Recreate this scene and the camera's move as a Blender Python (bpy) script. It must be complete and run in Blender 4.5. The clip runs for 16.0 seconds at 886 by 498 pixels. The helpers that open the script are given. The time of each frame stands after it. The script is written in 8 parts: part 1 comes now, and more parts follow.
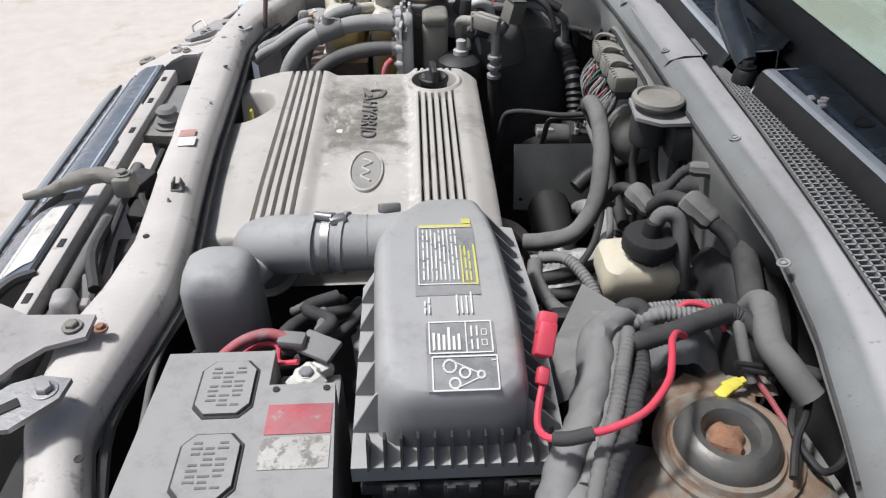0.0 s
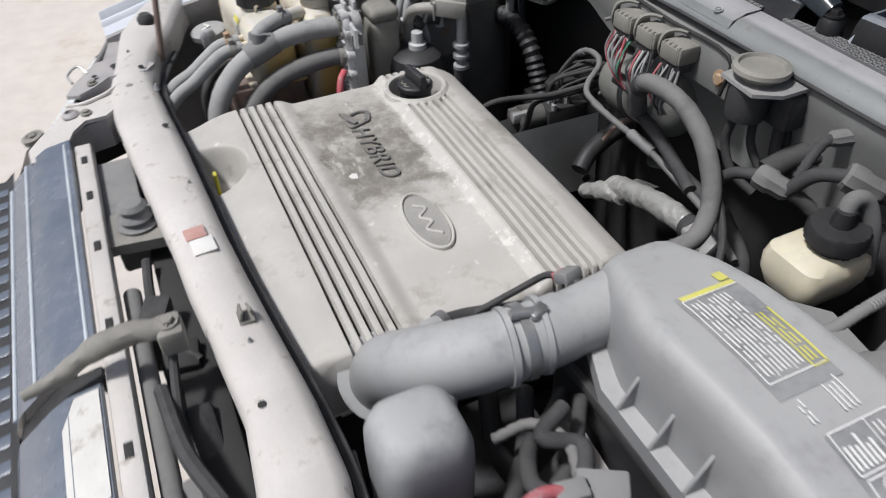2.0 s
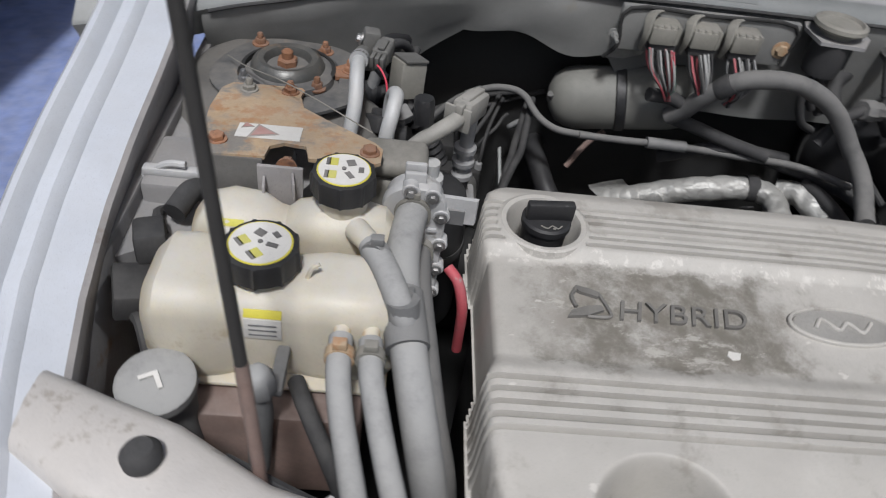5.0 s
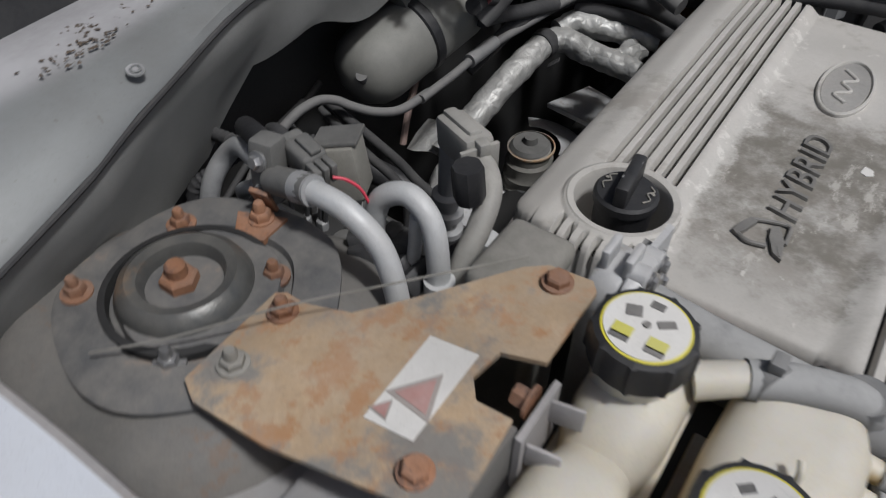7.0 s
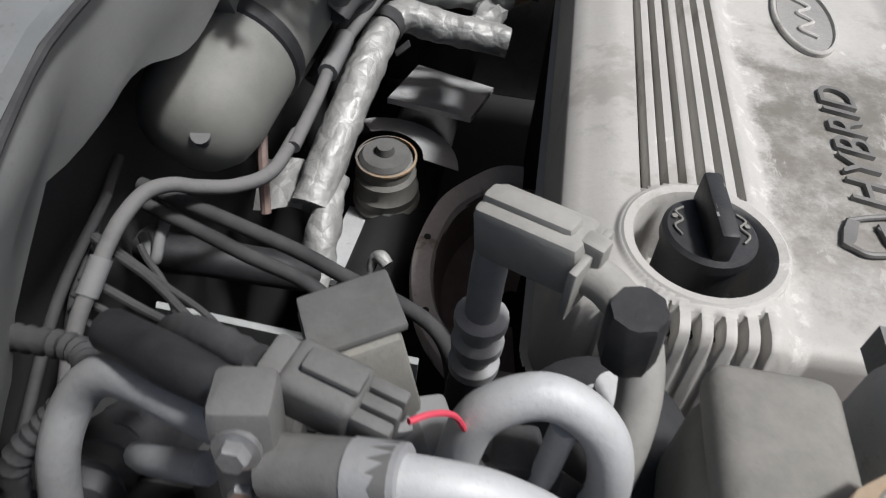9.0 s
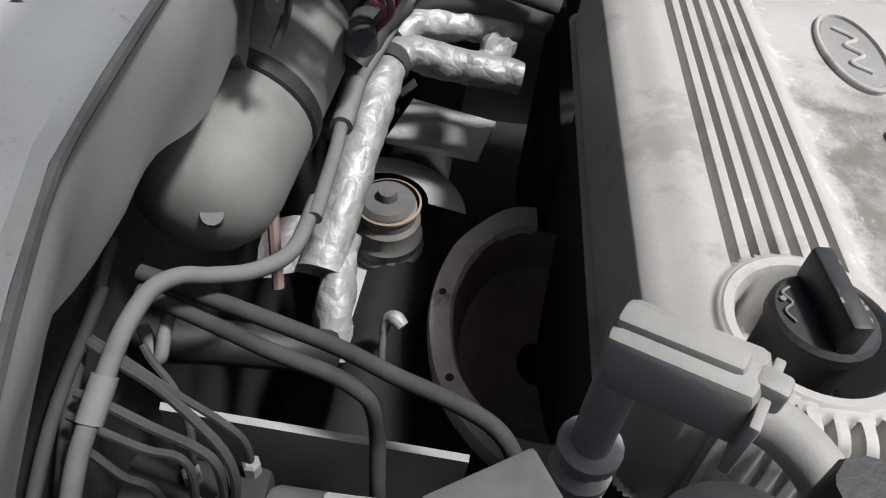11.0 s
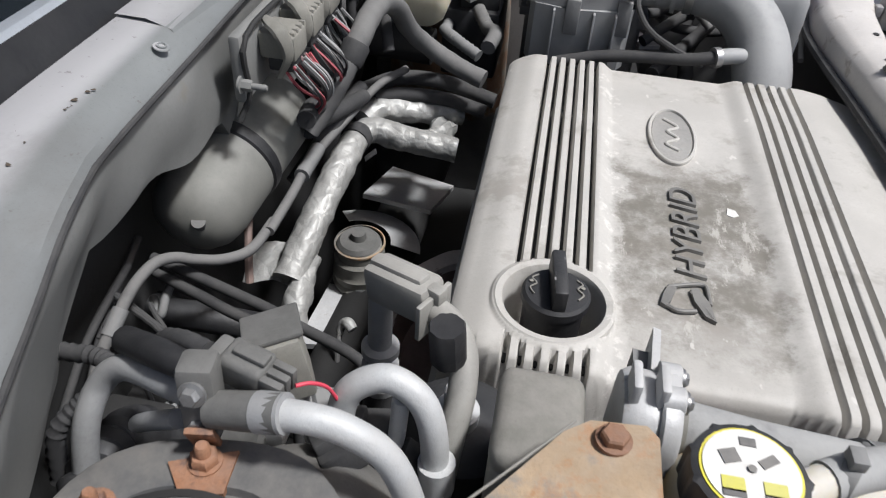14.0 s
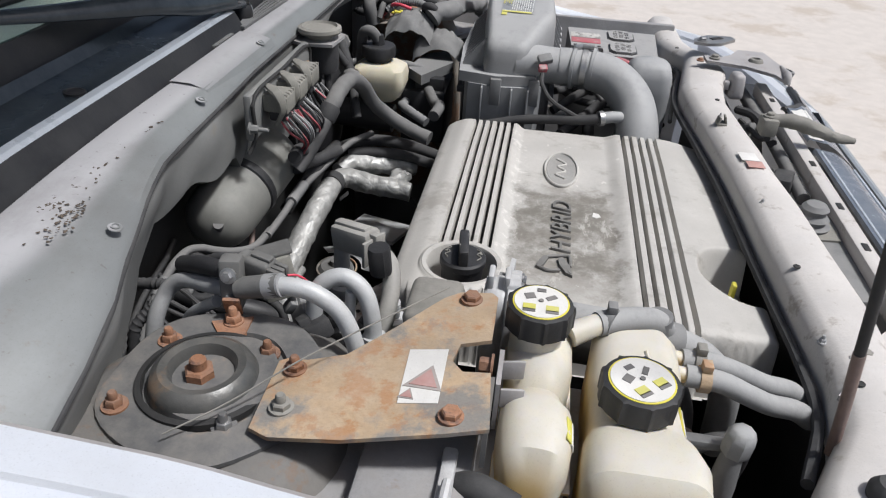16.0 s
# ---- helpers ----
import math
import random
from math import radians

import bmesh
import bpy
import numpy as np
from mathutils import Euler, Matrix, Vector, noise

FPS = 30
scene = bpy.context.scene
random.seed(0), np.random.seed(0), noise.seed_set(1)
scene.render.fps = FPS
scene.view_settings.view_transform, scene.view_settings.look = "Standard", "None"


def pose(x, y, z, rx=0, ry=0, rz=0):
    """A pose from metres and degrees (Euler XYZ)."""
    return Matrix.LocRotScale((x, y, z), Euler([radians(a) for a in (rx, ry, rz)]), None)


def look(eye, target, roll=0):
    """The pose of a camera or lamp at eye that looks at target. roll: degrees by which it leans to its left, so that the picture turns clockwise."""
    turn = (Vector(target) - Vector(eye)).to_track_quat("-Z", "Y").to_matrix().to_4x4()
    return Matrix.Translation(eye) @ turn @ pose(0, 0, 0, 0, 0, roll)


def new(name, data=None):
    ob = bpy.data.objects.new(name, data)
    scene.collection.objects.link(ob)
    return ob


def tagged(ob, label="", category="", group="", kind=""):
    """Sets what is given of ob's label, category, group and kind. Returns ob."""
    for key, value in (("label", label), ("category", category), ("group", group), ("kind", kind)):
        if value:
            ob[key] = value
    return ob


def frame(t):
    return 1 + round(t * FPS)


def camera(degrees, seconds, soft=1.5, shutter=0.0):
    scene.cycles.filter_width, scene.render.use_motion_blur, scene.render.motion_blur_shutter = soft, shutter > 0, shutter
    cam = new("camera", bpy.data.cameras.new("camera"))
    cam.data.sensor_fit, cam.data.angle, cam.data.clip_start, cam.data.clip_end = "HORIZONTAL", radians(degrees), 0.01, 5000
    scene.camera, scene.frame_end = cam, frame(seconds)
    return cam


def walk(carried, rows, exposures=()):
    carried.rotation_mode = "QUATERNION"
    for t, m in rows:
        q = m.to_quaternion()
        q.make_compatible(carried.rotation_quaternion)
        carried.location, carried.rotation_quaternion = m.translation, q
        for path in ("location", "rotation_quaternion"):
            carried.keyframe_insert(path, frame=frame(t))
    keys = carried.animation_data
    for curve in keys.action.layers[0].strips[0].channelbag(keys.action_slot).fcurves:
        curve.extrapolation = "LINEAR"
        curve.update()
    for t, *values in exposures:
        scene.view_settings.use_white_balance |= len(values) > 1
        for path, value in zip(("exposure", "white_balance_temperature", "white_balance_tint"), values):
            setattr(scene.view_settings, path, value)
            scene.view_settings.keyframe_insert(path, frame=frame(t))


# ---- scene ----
cam = camera(62.4, 16.0, soft=1.1, shutter=0.35)

PATH = [
    (0, (0.085, -1.005, 1.553), (0.142, 0.586, 0.342), -0.5),
    (0.5, (0.059, -0.98, 1.552), (0.07, 0.624, 0.357), -1.3),
    (1, (-0.07, -0.919, 1.553), (0.177, 0.64, 0.325), 0.9),
    (1.5, (-0.228, -0.854, 1.566), (0.174, 0.633, 0.291), -1.3),
    (2, (-0.272, -0.681, 1.541), (0.323, 0.701, 0.224), -2.0),
    (2.2, (-0.296, -0.611, 1.538), (0.389, 0.713, 0.204), -2.5),
    (2.5, (-0.335, -0.531, 1.535), (0.5, 0.692, 0.19), -2.9),
    (3, (-0.527, -0.355, 1.544), (0.635, 0.559, 0.197), 0.2),
    (3.5, (-0.591, -0.174, 1.53), (0.648, 0.7, 0.224), -0.1),
    (4, (-0.52, 0.016, 1.528), (0.795, 0.699, 0.186), 1.1),
    (4.3, (-0.517, 0.131, 1.516), (0.865, 0.671, 0.175), 1.7),
    (4.5, (-0.523, 0.229, 1.508), (0.911, 0.618, 0.17), 2.3),
    (4.7, (-0.538, 0.341, 1.498), (0.941, 0.512, 0.162), 5.4),
    (6.8, (-0.075, 0.834, 1.392), (0.737, -0.377, 0.022), 4.0),
    (7, (-0.021, 0.804, 1.385), (0.763, -0.361, -0.04), 0.6),
    (7.5, (0.064, 0.756, 1.345), (0.67, -0.468, -0.117), -1.0),
    (8, (0.173, 0.728, 1.308), (0.482, -0.588, -0.166), 2.0),
    (8.5, (0.223, 0.691, 1.291), (0.462, -0.659, -0.165), 3.0),
    (9, (0.248, 0.639, 1.268), (0.358, -0.714, -0.201), 5.8),
    (9.5, (0.302, 0.602, 1.262), (0.309, -0.781, -0.182), 6.2),
    (10, (0.321, 0.567, 1.245), (0.329, -0.811, -0.205), 6.6),
    (12.3, (0.303, 0.567, 1.26), (0.299, -0.831, -0.17), 7.0),
    (12.5, (0.3, 0.586, 1.276), (0.303, -0.808, -0.159), 6.0),
    (13, (0.269, 0.649, 1.307), (0.285, -0.775, -0.098), 6.0),
    (13.5, (0.214, 0.708, 1.352), (0.298, -0.771, 0.008), 5.2),
    (14, (0.156, 0.764, 1.378), (0.35, -0.75, 0.086), 4.4),
    (14.5, (0.15, 0.859, 1.396), (0.332, -0.719, 0.181), 3.4),
    (15, (0.138, 0.97, 1.41), (0.257, -0.65, 0.243), 4.2),
    (15.2, (0.128, 0.996, 1.412), (0.249, -0.637, 0.264), 3.7),
    (15.5, (0.082, 1.018, 1.431), (0.25, -0.627, 0.305), 3.1),
    (16, (0.052, 1.063, 1.453), (0.254, -0.614, 0.382), 3.5),
]
walk(cam, [(t, look(eye, target, roll)) for t, eye, target, roll in PATH], [(0.0, 0.22), (2.0, 0.06), (3.5, -0.16), (4.5, -0.2), (6.8, -0.5), (7.5, -0.4), (8.0, -0.33), (8.5, -0.02), (9.5, 0.2), (12.5, 0.32), (14.0, 0.28), (16.0, 0.13)])

# ---- world and light ----
world = bpy.data.worlds.new("sky")
scene.world = world
world.use_nodes = True
wn = world.node_tree.nodes
sky = wn.new("ShaderNodeTexSky")
sky.sky_type = "NISHITA"
sky.sun_disc = False
sky.sun_elevation = radians(62)
sky.sun_rotation = radians(270)
sky.dust_density = 4.0
wn["Background"].inputs["Strength"].default_value = 0.085
world.node_tree.links.new(sky.outputs["Color"], wn["Background"].inputs["Color"])
sun_data = bpy.data.lights.new("sun", "SUN")
sun_data.energy = 3.5
sun_data.angle = radians(7)
sun_data.color = (0.965, 0.975, 1.0)
sun = new("sun", sun_data)
sun.matrix_basis = look((-2.0, 0.3, 4.0), (0.0, 0.0, 0.0))

# ---- materials ----


def ramp(nt, src, lo, hi):
    n = nt.nodes.new("ShaderNodeMapRange")
    n.interpolation_type = "SMOOTHSTEP"
    n.inputs["From Min"].default_value, n.inputs["From Max"].default_value = lo, hi
    nt.links.new(src, n.inputs["Value"])
    return n.outputs["Result"]


def blend(nt, fac, a, b):
    n = nt.nodes.new("ShaderNodeMix")
    n.data_type = "RGBA"
    for sock, v in ((n.inputs["Factor"], fac), (n.inputs[6], a), (n.inputs[7], b)):
        if isinstance(v, bpy.types.NodeSocket):
            nt.links.new(v, sock)
        elif isinstance(v, (int, float)):
            sock.default_value = v
        else:
            sock.default_value = (*v, 1.0)
    return n.outputs[2]


def calc(nt, op, a, b=0.0):
    n = nt.nodes.new("ShaderNodeMath")
    n.operation = op
    for sock, v in zip(n.inputs, (a, b)):
        if isinstance(v, bpy.types.NodeSocket):
            nt.links.new(v, sock)
        else:
            sock.default_value = v
    return n.outputs[0]


def grain(nt, scale, detail=6.0, rough=0.6, stretch=None):
    tc = nt.nodes.new("ShaderNodeTexCoord")
    src = tc.outputs["Object"]
    if stretch:
        mp = nt.nodes.new("ShaderNodeMapping")
        mp.inputs["Scale"].default_value = stretch
        nt.links.new(src, mp.inputs["Vector"])
        src = mp.outputs["Vector"]
    n = nt.nodes.new("ShaderNodeTexNoise")
    n.inputs["Scale"].default_value, n.inputs["Detail"].default_value, n.inputs["Roughness"].default_value = scale, detail, rough
    nt.links.new(src, n.inputs["Vector"])
    return n.outputs["Fac"]


def material(name, col, rough=0.6, metal=0.0, var=0.25, dust=0.3, dust_col=(0.34, 0.32, 0.295), bump=0.25, fine=220.0,
             stain=None, stain_amount=0.0, stain_scale=14.0, spec=0.5, thin=0.0, lies=(-0.3, 0.9), keep=0.25, even=(0.25, 0.7)):
    """Worn surface: base colour with grain, dust lying on what faces up, stains with an outline of their own."""
    m = bpy.data.materials.new(name)
    m.use_nodes = True
    nt = m.node_tree
    b = nt.nodes["Principled BSDF"]
    big, small = grain(nt, 9.0), grain(nt, fine, 4.0)
    dark = tuple(c * (1 - var) for c in col)
    light = tuple(min(1.0, c * (1 + var * 0.8)) for c in col)
    c = blend(nt, ramp(nt, big, 0.3, 0.7), dark, light)
    c = blend(nt, calc(nt, "MULTIPLY", ramp(nt, small, 0.35, 0.75), 0.35), c, dark)
    grit = ramp(nt, grain(nt, fine * 3.0, 3.0, 0.7), 0.56, 0.70)
    c = blend(nt, calc(nt, "MULTIPLY", grit, 0.3), c, tuple(v * 0.45 for v in col))
    r = calc(nt, "ADD", rough - 0.1, calc(nt, "MULTIPLY", big, 0.2))
    if stain:
        s = ramp(nt, grain(nt, stain_scale, 8.0, 0.68), 0.62 - 0.3 * stain_amount, 0.72 - 0.3 * stain_amount)
        c = blend(nt, calc(nt, "MULTIPLY", s, 0.85), c, stain)
    if dust:
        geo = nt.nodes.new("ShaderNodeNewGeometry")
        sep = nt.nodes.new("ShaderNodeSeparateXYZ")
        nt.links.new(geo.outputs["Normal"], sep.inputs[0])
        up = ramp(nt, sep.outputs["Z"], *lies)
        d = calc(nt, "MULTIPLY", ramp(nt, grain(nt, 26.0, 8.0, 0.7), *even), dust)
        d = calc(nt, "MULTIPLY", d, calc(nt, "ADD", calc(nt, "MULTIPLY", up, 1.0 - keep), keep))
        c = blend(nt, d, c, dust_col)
        r = calc(nt, "ADD", r, calc(nt, "MULTIPLY", d, 0.3))
        if metal:
            nt.links.new(calc(nt, "MULTIPLY", calc(nt, "SUBTRACT", 1.0, d), metal), b.inputs["Metallic"])
    elif metal:
        b.inputs["Metallic"].default_value = metal
    nt.links.new(c, b.inputs["Base Color"])
    nt.links.new(r, b.inputs["Roughness"])
    b.inputs["Specular IOR Level"].default_value = spec
    if thin:
        b.inputs["Subsurface Weight"].default_value = thin
        b.inputs["Subsurface Radius"].default_value = (0.02, 0.015, 0.008)
    if bump:
        bp = nt.nodes.new("ShaderNodeBump")
        bp.inputs["Strength"].default_value, bp.inputs["Distance"].default_value = bump, 0.0015
        nt.links.new(calc(nt, "ADD", small, calc(nt, "MULTIPLY", big, 1.5)), bp.inputs["Height"])
        nt.links.new(bp.outputs["Normal"], b.inputs["Normal"])
    return m


M_CONCRETE = material("concrete", (0.53, 0.485, 0.44), 0.85, dust=0.0, var=0.07, stain=(0.42, 0.36, 0.3), stain_amount=0.3, stain_scale=1.3, fine=120, bump=0.02)
M_BLACK = material("black_plastic", (0.016, 0.016, 0.018), 0.5, dust=0.32, dust_col=(0.085, 0.085, 0.083))
M_DARK = material("near_black_metal", (0.022, 0.022, 0.022), 0.7, dust=0.3, dust_col=(0.045, 0.043, 0.041))
M_RUBBER = material("rubber_hose", (0.03, 0.03, 0.032), 0.75, dust=0.5, dust_col=(0.11, 0.108, 0.104))
M_PALE_RUBBER = material("dusty_hose", (0.07, 0.07, 0.072), 0.75, dust=0.75, dust_col=(0.21, 0.206, 0.198), even=(0.08, 0.55))
M_GREY = material("grey_plastic", (0.12, 0.125, 0.13), 0.6, dust=0.6, dust_col=(0.27, 0.265, 0.255), even=(0.08, 0.55))
M_TAN = material("khaki_plastic", (0.2, 0.195, 0.17), 0.7, dust=0.5)
# nearly flat faces turn paler, so the ledge stands out from the slope
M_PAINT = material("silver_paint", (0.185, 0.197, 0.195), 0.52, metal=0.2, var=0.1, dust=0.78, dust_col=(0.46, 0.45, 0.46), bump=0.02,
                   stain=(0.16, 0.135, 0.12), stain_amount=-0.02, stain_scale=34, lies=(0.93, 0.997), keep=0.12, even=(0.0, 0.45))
pn = M_PAINT.node_tree
pb = pn.nodes["Principled BSDF"]
smear = ramp(pn, grain(pn, 7.0, 9.0, 0.72, (1.0, 0.55, 1.0)), 0.42, 0.68)
painted = blend(pn, calc(pn, "MULTIPLY", smear, 0.4), pb.inputs["Base Color"].links[0].from_socket, (0.14, 0.132, 0.125))
specked = ramp(pn, grain(pn, 130.0, 4.0, 0.6), 0.66, 0.72)
pn.links.new(blend(pn, calc(pn, "MULTIPLY", specked, 0.5), painted, (0.11, 0.095, 0.085)), pb.inputs["Base Color"])
M_FENDER = material("fender_paint", (0.62, 0.65, 0.70), 0.3, metal=0.15, var=0.06, dust=0.25, dust_col=(0.5, 0.5, 0.5), bump=0.02)
M_BEAM = material("scuffed_paint", (0.54, 0.515, 0.49), 0.5, var=0.12, dust=0.4, dust_col=(0.5, 0.47, 0.435), stain=(0.3, 0.265, 0.23), stain_amount=0.17, stain_scale=36)
M_ALU = material("cast_aluminium", (0.54, 0.545, 0.55), 0.5, metal=0.2, dust=0.6, dust_col=(0.44, 0.43, 0.415), stain=(0.28, 0.25, 0.22), stain_amount=0.12, stain_scale=45)
M_PIPE = material("aluminium_pipe", (0.52, 0.53, 0.53), 0.5, metal=0.2, dust=0.65, dust_col=(0.42, 0.41, 0.395), var=0.1)
M_BLOCK = material("dusty_cast_block", (0.3, 0.292, 0.268), 0.6, metal=0.1, dust=0.55, dust_col=(0.42, 0.405, 0.375), bump=0.15)
M_STEEL = material("steel", (0.4, 0.4, 0.4), 0.4, metal=0.9, dust=0.2)
M_FOIL = material("foil", (0.4, 0.4, 0.385), 0.4, metal=0.35, dust=0.5, dust_col=(0.3, 0.295, 0.28), bump=1.0, fine=75)
fn = M_FOIL.node_tree
crease = fn.nodes.new("ShaderNodeTexVoronoi")
crease.feature = "DISTANCE_TO_EDGE"
crease.inputs["Scale"].default_value = 60.0
fold_at = fn.nodes.new("ShaderNodeTexCoord")
fn.links.new(fold_at.outputs["Object"], crease.inputs["Vector"])
old_bump = fn.nodes["Principled BSDF"].inputs["Normal"].links[0].from_node
crinkle = fn.nodes.new("ShaderNodeBump")
crinkle.inputs["Strength"].default_value, crinkle.inputs["Distance"].default_value = 0.6, 0.004
fn.links.new(crease.outputs["Distance"], crinkle.inputs["Height"])
fn.links.new(old_bump.outputs["Normal"], crinkle.inputs["Normal"])
fn.links.new(crinkle.outputs["Normal"], fn.nodes["Principled BSDF"].inputs["Normal"])
M_RUST = material("rust", (0.28, 0.125, 0.06), 0.85, var=0.4, dust=0.25, bump=0.7, stain=(0.12, 0.055, 0.035), stain_amount=0.3, stain_scale=60)
M_RUSTPLATE = material("rusted_plate", (0.4, 0.285, 0.175), 0.8, var=0.3, dust=0.4, dust_col=(0.5, 0.43, 0.35), bump=0.5, stain=(0.36, 0.17, 0.065), stain_amount=0.42, stain_scale=34)
rn = M_RUSTPLATE.node_tree
rb = rn.nodes["Principled BSDF"]
bare = ramp(rn, grain(rn, 13.0, 8.0, 0.66), 0.50, 0.62)
rn.links.new(blend(rn, calc(rn, "MULTIPLY", bare, 0.8), rb.inputs["Base Color"].links[0].from_socket, (0.17, 0.18, 0.18)), rb.inputs["Base Color"])
M_STRUT = material("strut_plate_paint", (0.085, 0.088, 0.092), 0.6, dust=0.7, dust_col=(0.21, 0.198, 0.18), stain=(0.26, 0.16, 0.1), stain_amount=0.08, stain_scale=26)
M_TOWER = material("tower_sheet", (0.27, 0.27, 0.275), 0.6, dust=0.7, dust_col=(0.28, 0.265, 0.25), stain=(0.2, 0.13, 0.09), stain_amount=0.05)
M_DOME = material("tower_dome_paint", (0.13, 0.128, 0.123), 0.6, dust=0.55, dust_col=(0.19, 0.175, 0.155), stain=(0.17, 0.1, 0.06), stain_amount=0.1, stain_scale=22)
M_TOWERRUST = material("rusting_sheet", (0.24, 0.22, 0.19), 0.7, dust=0.5, dust_col=(0.25, 0.215, 0.17), stain=(0.19, 0.095, 0.05), stain_amount=0.52, stain_scale=22)
M_BOTTLE = material("bottle_plastic", (0.58, 0.54, 0.445), 0.42, var=0.1, dust=0.75, dust_col=(0.57, 0.55, 0.51), bump=0.08, thin=0.4, lies=(0.3, 0.95), keep=0.15, stain=(0.42, 0.35, 0.24), stain_amount=0.08, stain_scale=24)
M_MILKY = material("milky_tank_plastic", (0.66, 0.61, 0.47), 0.42, var=0.1, dust=0.4, dust_col=(0.5, 0.46, 0.38), bump=0.06, thin=0.4)
M_MAUVE = material("bleached_print", (0.42, 0.2, 0.18), 0.7, dust=0.4, dust_col=(0.45, 0.4, 0.37), bump=0.0)
M_PALEINK = material("bleached_outline", (0.3, 0.27, 0.25), 0.7, dust=0.4, dust_col=(0.45, 0.4, 0.37), bump=0.0)
M_RED = material("red_wire", (0.68, 0.045, 0.09), 0.5, dust=0.2, var=0.15, dust_col=(0.35, 0.2, 0.19), bump=0.05)
M_REDDUST = material("dusty_red", (0.45, 0.07, 0.09), 0.6, dust=0.45, dust_col=(0.33, 0.25, 0.25), stain=(0.33, 0.3, 0.29), stain_amount=0.16, stain_scale=40)
M_FADED = material("faded_red_print", (0.42, 0.2, 0.17), 0.6, dust=0.4, dust_col=(0.45, 0.4, 0.37))
M_GREEN = material("green_wire", (0.08, 0.28, 0.18), 0.5, dust=0.4)
M_YPRINT = material("faded_yellow_print", (0.62, 0.58, 0.09), 0.6, dust=0.25, dust_col=(0.4, 0.4, 0.38), var=0.15, bump=0.0)
M_LETTER = material("letter_plastic", (0.16, 0.155, 0.145), 0.5, dust=0.35, dust_col=(0.27, 0.26, 0.24))
M_YELLOW = material("yellow_plastic", (0.7, 0.62, 0.06), 0.5, dust=0.15, var=0.1)
M_WHITE = material("white_sticker", (0.72, 0.71, 0.68), 0.5, dust=0.3, var=0.06, dust_col=(0.45, 0.42, 0.38), bump=0.03)
M_STICKER = material("torn_paper", (0.6, 0.59, 0.56), 0.75, var=0.1, dust=0.3, dust_col=(0.45, 0.43, 0.4), stain=(0.34, 0.31, 0.28), stain_amount=0.16, stain_scale=34, bump=0.1)
M_INK = material("print_grey", (0.74, 0.74, 0.72), 0.6, dust=0.15, var=0.1, bump=0.0)
M_INKDARK = material("print_dark", (0.09, 0.09, 0.09), 0.6, dust=0.5, bump=0.0)
M_LID = material("airbox_plastic", (0.19, 0.193, 0.198), 0.4, var=0.1, dust=0.75, dust_col=(0.4, 0.4, 0.395), bump=0.1, even=(0.08, 0.55))
M_FILM = material("worn_label_film", (0.2, 0.205, 0.21), 0.22, var=0.12, dust=0.55, dust_col=(0.38, 0.38, 0.375), bump=0.03, spec=0.7)
M_TUBE = material("intake_plastic", (0.18, 0.187, 0.194), 0.42, var=0.1, dust=0.75, dust_col=(0.4, 0.4, 0.395), bump=0.1, even=(0.08, 0.55))
M_BATTERY = material("battery_case", (0.12, 0.12, 0.12), 0.55, dust=0.8, dust_col=(0.36, 0.355, 0.345), bump=0.12, even=(0.08, 0.55))
M_CORRODED = material("corroded_lead", (0.6, 0.6, 0.56), 0.8, var=0.3, dust=0.0, bump=1.0, fine=160)
M_INSUL = material("firewall_sheet", (0.19, 0.192, 0.186), 0.55, dust=0.45, dust_col=(0.26, 0.255, 0.242), var=0.14, bump=0.06, stain=(0.2, 0.185, 0.16), stain_amount=0.05, stain_scale=9)
M_SHIELD = material("dull_shield_metal", (0.56, 0.58, 0.57), 0.4, metal=0.2, var=0.15, dust=0.5, dust_col=(0.36, 0.36, 0.34), bump=0.1)
M_LILAC = material("dusty_bracket_paint", (0.31, 0.3, 0.3), 0.45, var=0.18, dust=0.5, dust_col=(0.42, 0.39, 0.37), stain=(0.2, 0.165, 0.14), stain_amount=0.14, stain_scale=24)
M_HOSE = material("pale_dusty_hose", (0.17, 0.172, 0.175), 0.7, dust=0.75, dust_col=(0.4, 0.4, 0.39), even=(0.08, 0.55))
M_KHAKI = material("dark_khaki_plastic", (0.105, 0.104, 0.098), 0.65, dust=0.55, dust_col=(0.2, 0.196, 0.188))
M_DULLPIPE = material("dull_grey_pipe", (0.33, 0.335, 0.34), 0.5, metal=0.2, dust=0.6, dust_col=(0.3, 0.295, 0.285))
M_FLANGE = material("pale_scaled_flange", (0.62, 0.57, 0.54), 0.6, var=0.2, dust=0.4, dust_col=(0.42, 0.38, 0.35), stain=(0.2, 0.12, 0.09), stain_amount=0.12, stain_scale=30)
M_PAPER = material("worn_paper", (0.5, 0.49, 0.46), 0.8, var=0.2, dust=0.4, stain=(0.13, 0.125, 0.12), stain_amount=0.45, stain_scale=55, bump=0.05)
M_DIRT = material("dried_dirt", (0.1, 0.078, 0.06), 0.95, var=0.4, dust=0.0, bump=0.6)
# pale colour stands for the sky highlight on trim edges and panel ridges
M_TRIMSHEEN = material("trim_edge_sheen", (0.5, 0.54, 0.58), 0.25, dust=0.3, dust_col=(0.45, 0.47, 0.5), var=0.1, bump=0.03)
M_PANEL = material("panel_plastic", (0.11, 0.13, 0.165), 0.2, dust=0.3, dust_col=(0.27, 0.285, 0.315), var=0.12)
M_LENS = material("lamp_lens", (0.62, 0.66, 0.68), 0.15, var=0.08, dust=0.2, dust_col=(0.6, 0.62, 0.63), bump=0.02)
M_BUMPER = material("bumper_paint", (0.22, 0.245, 0.27), 0.4, dust=0.4, dust_col=(0.33, 0.345, 0.355), var=0.08, bump=0.03)
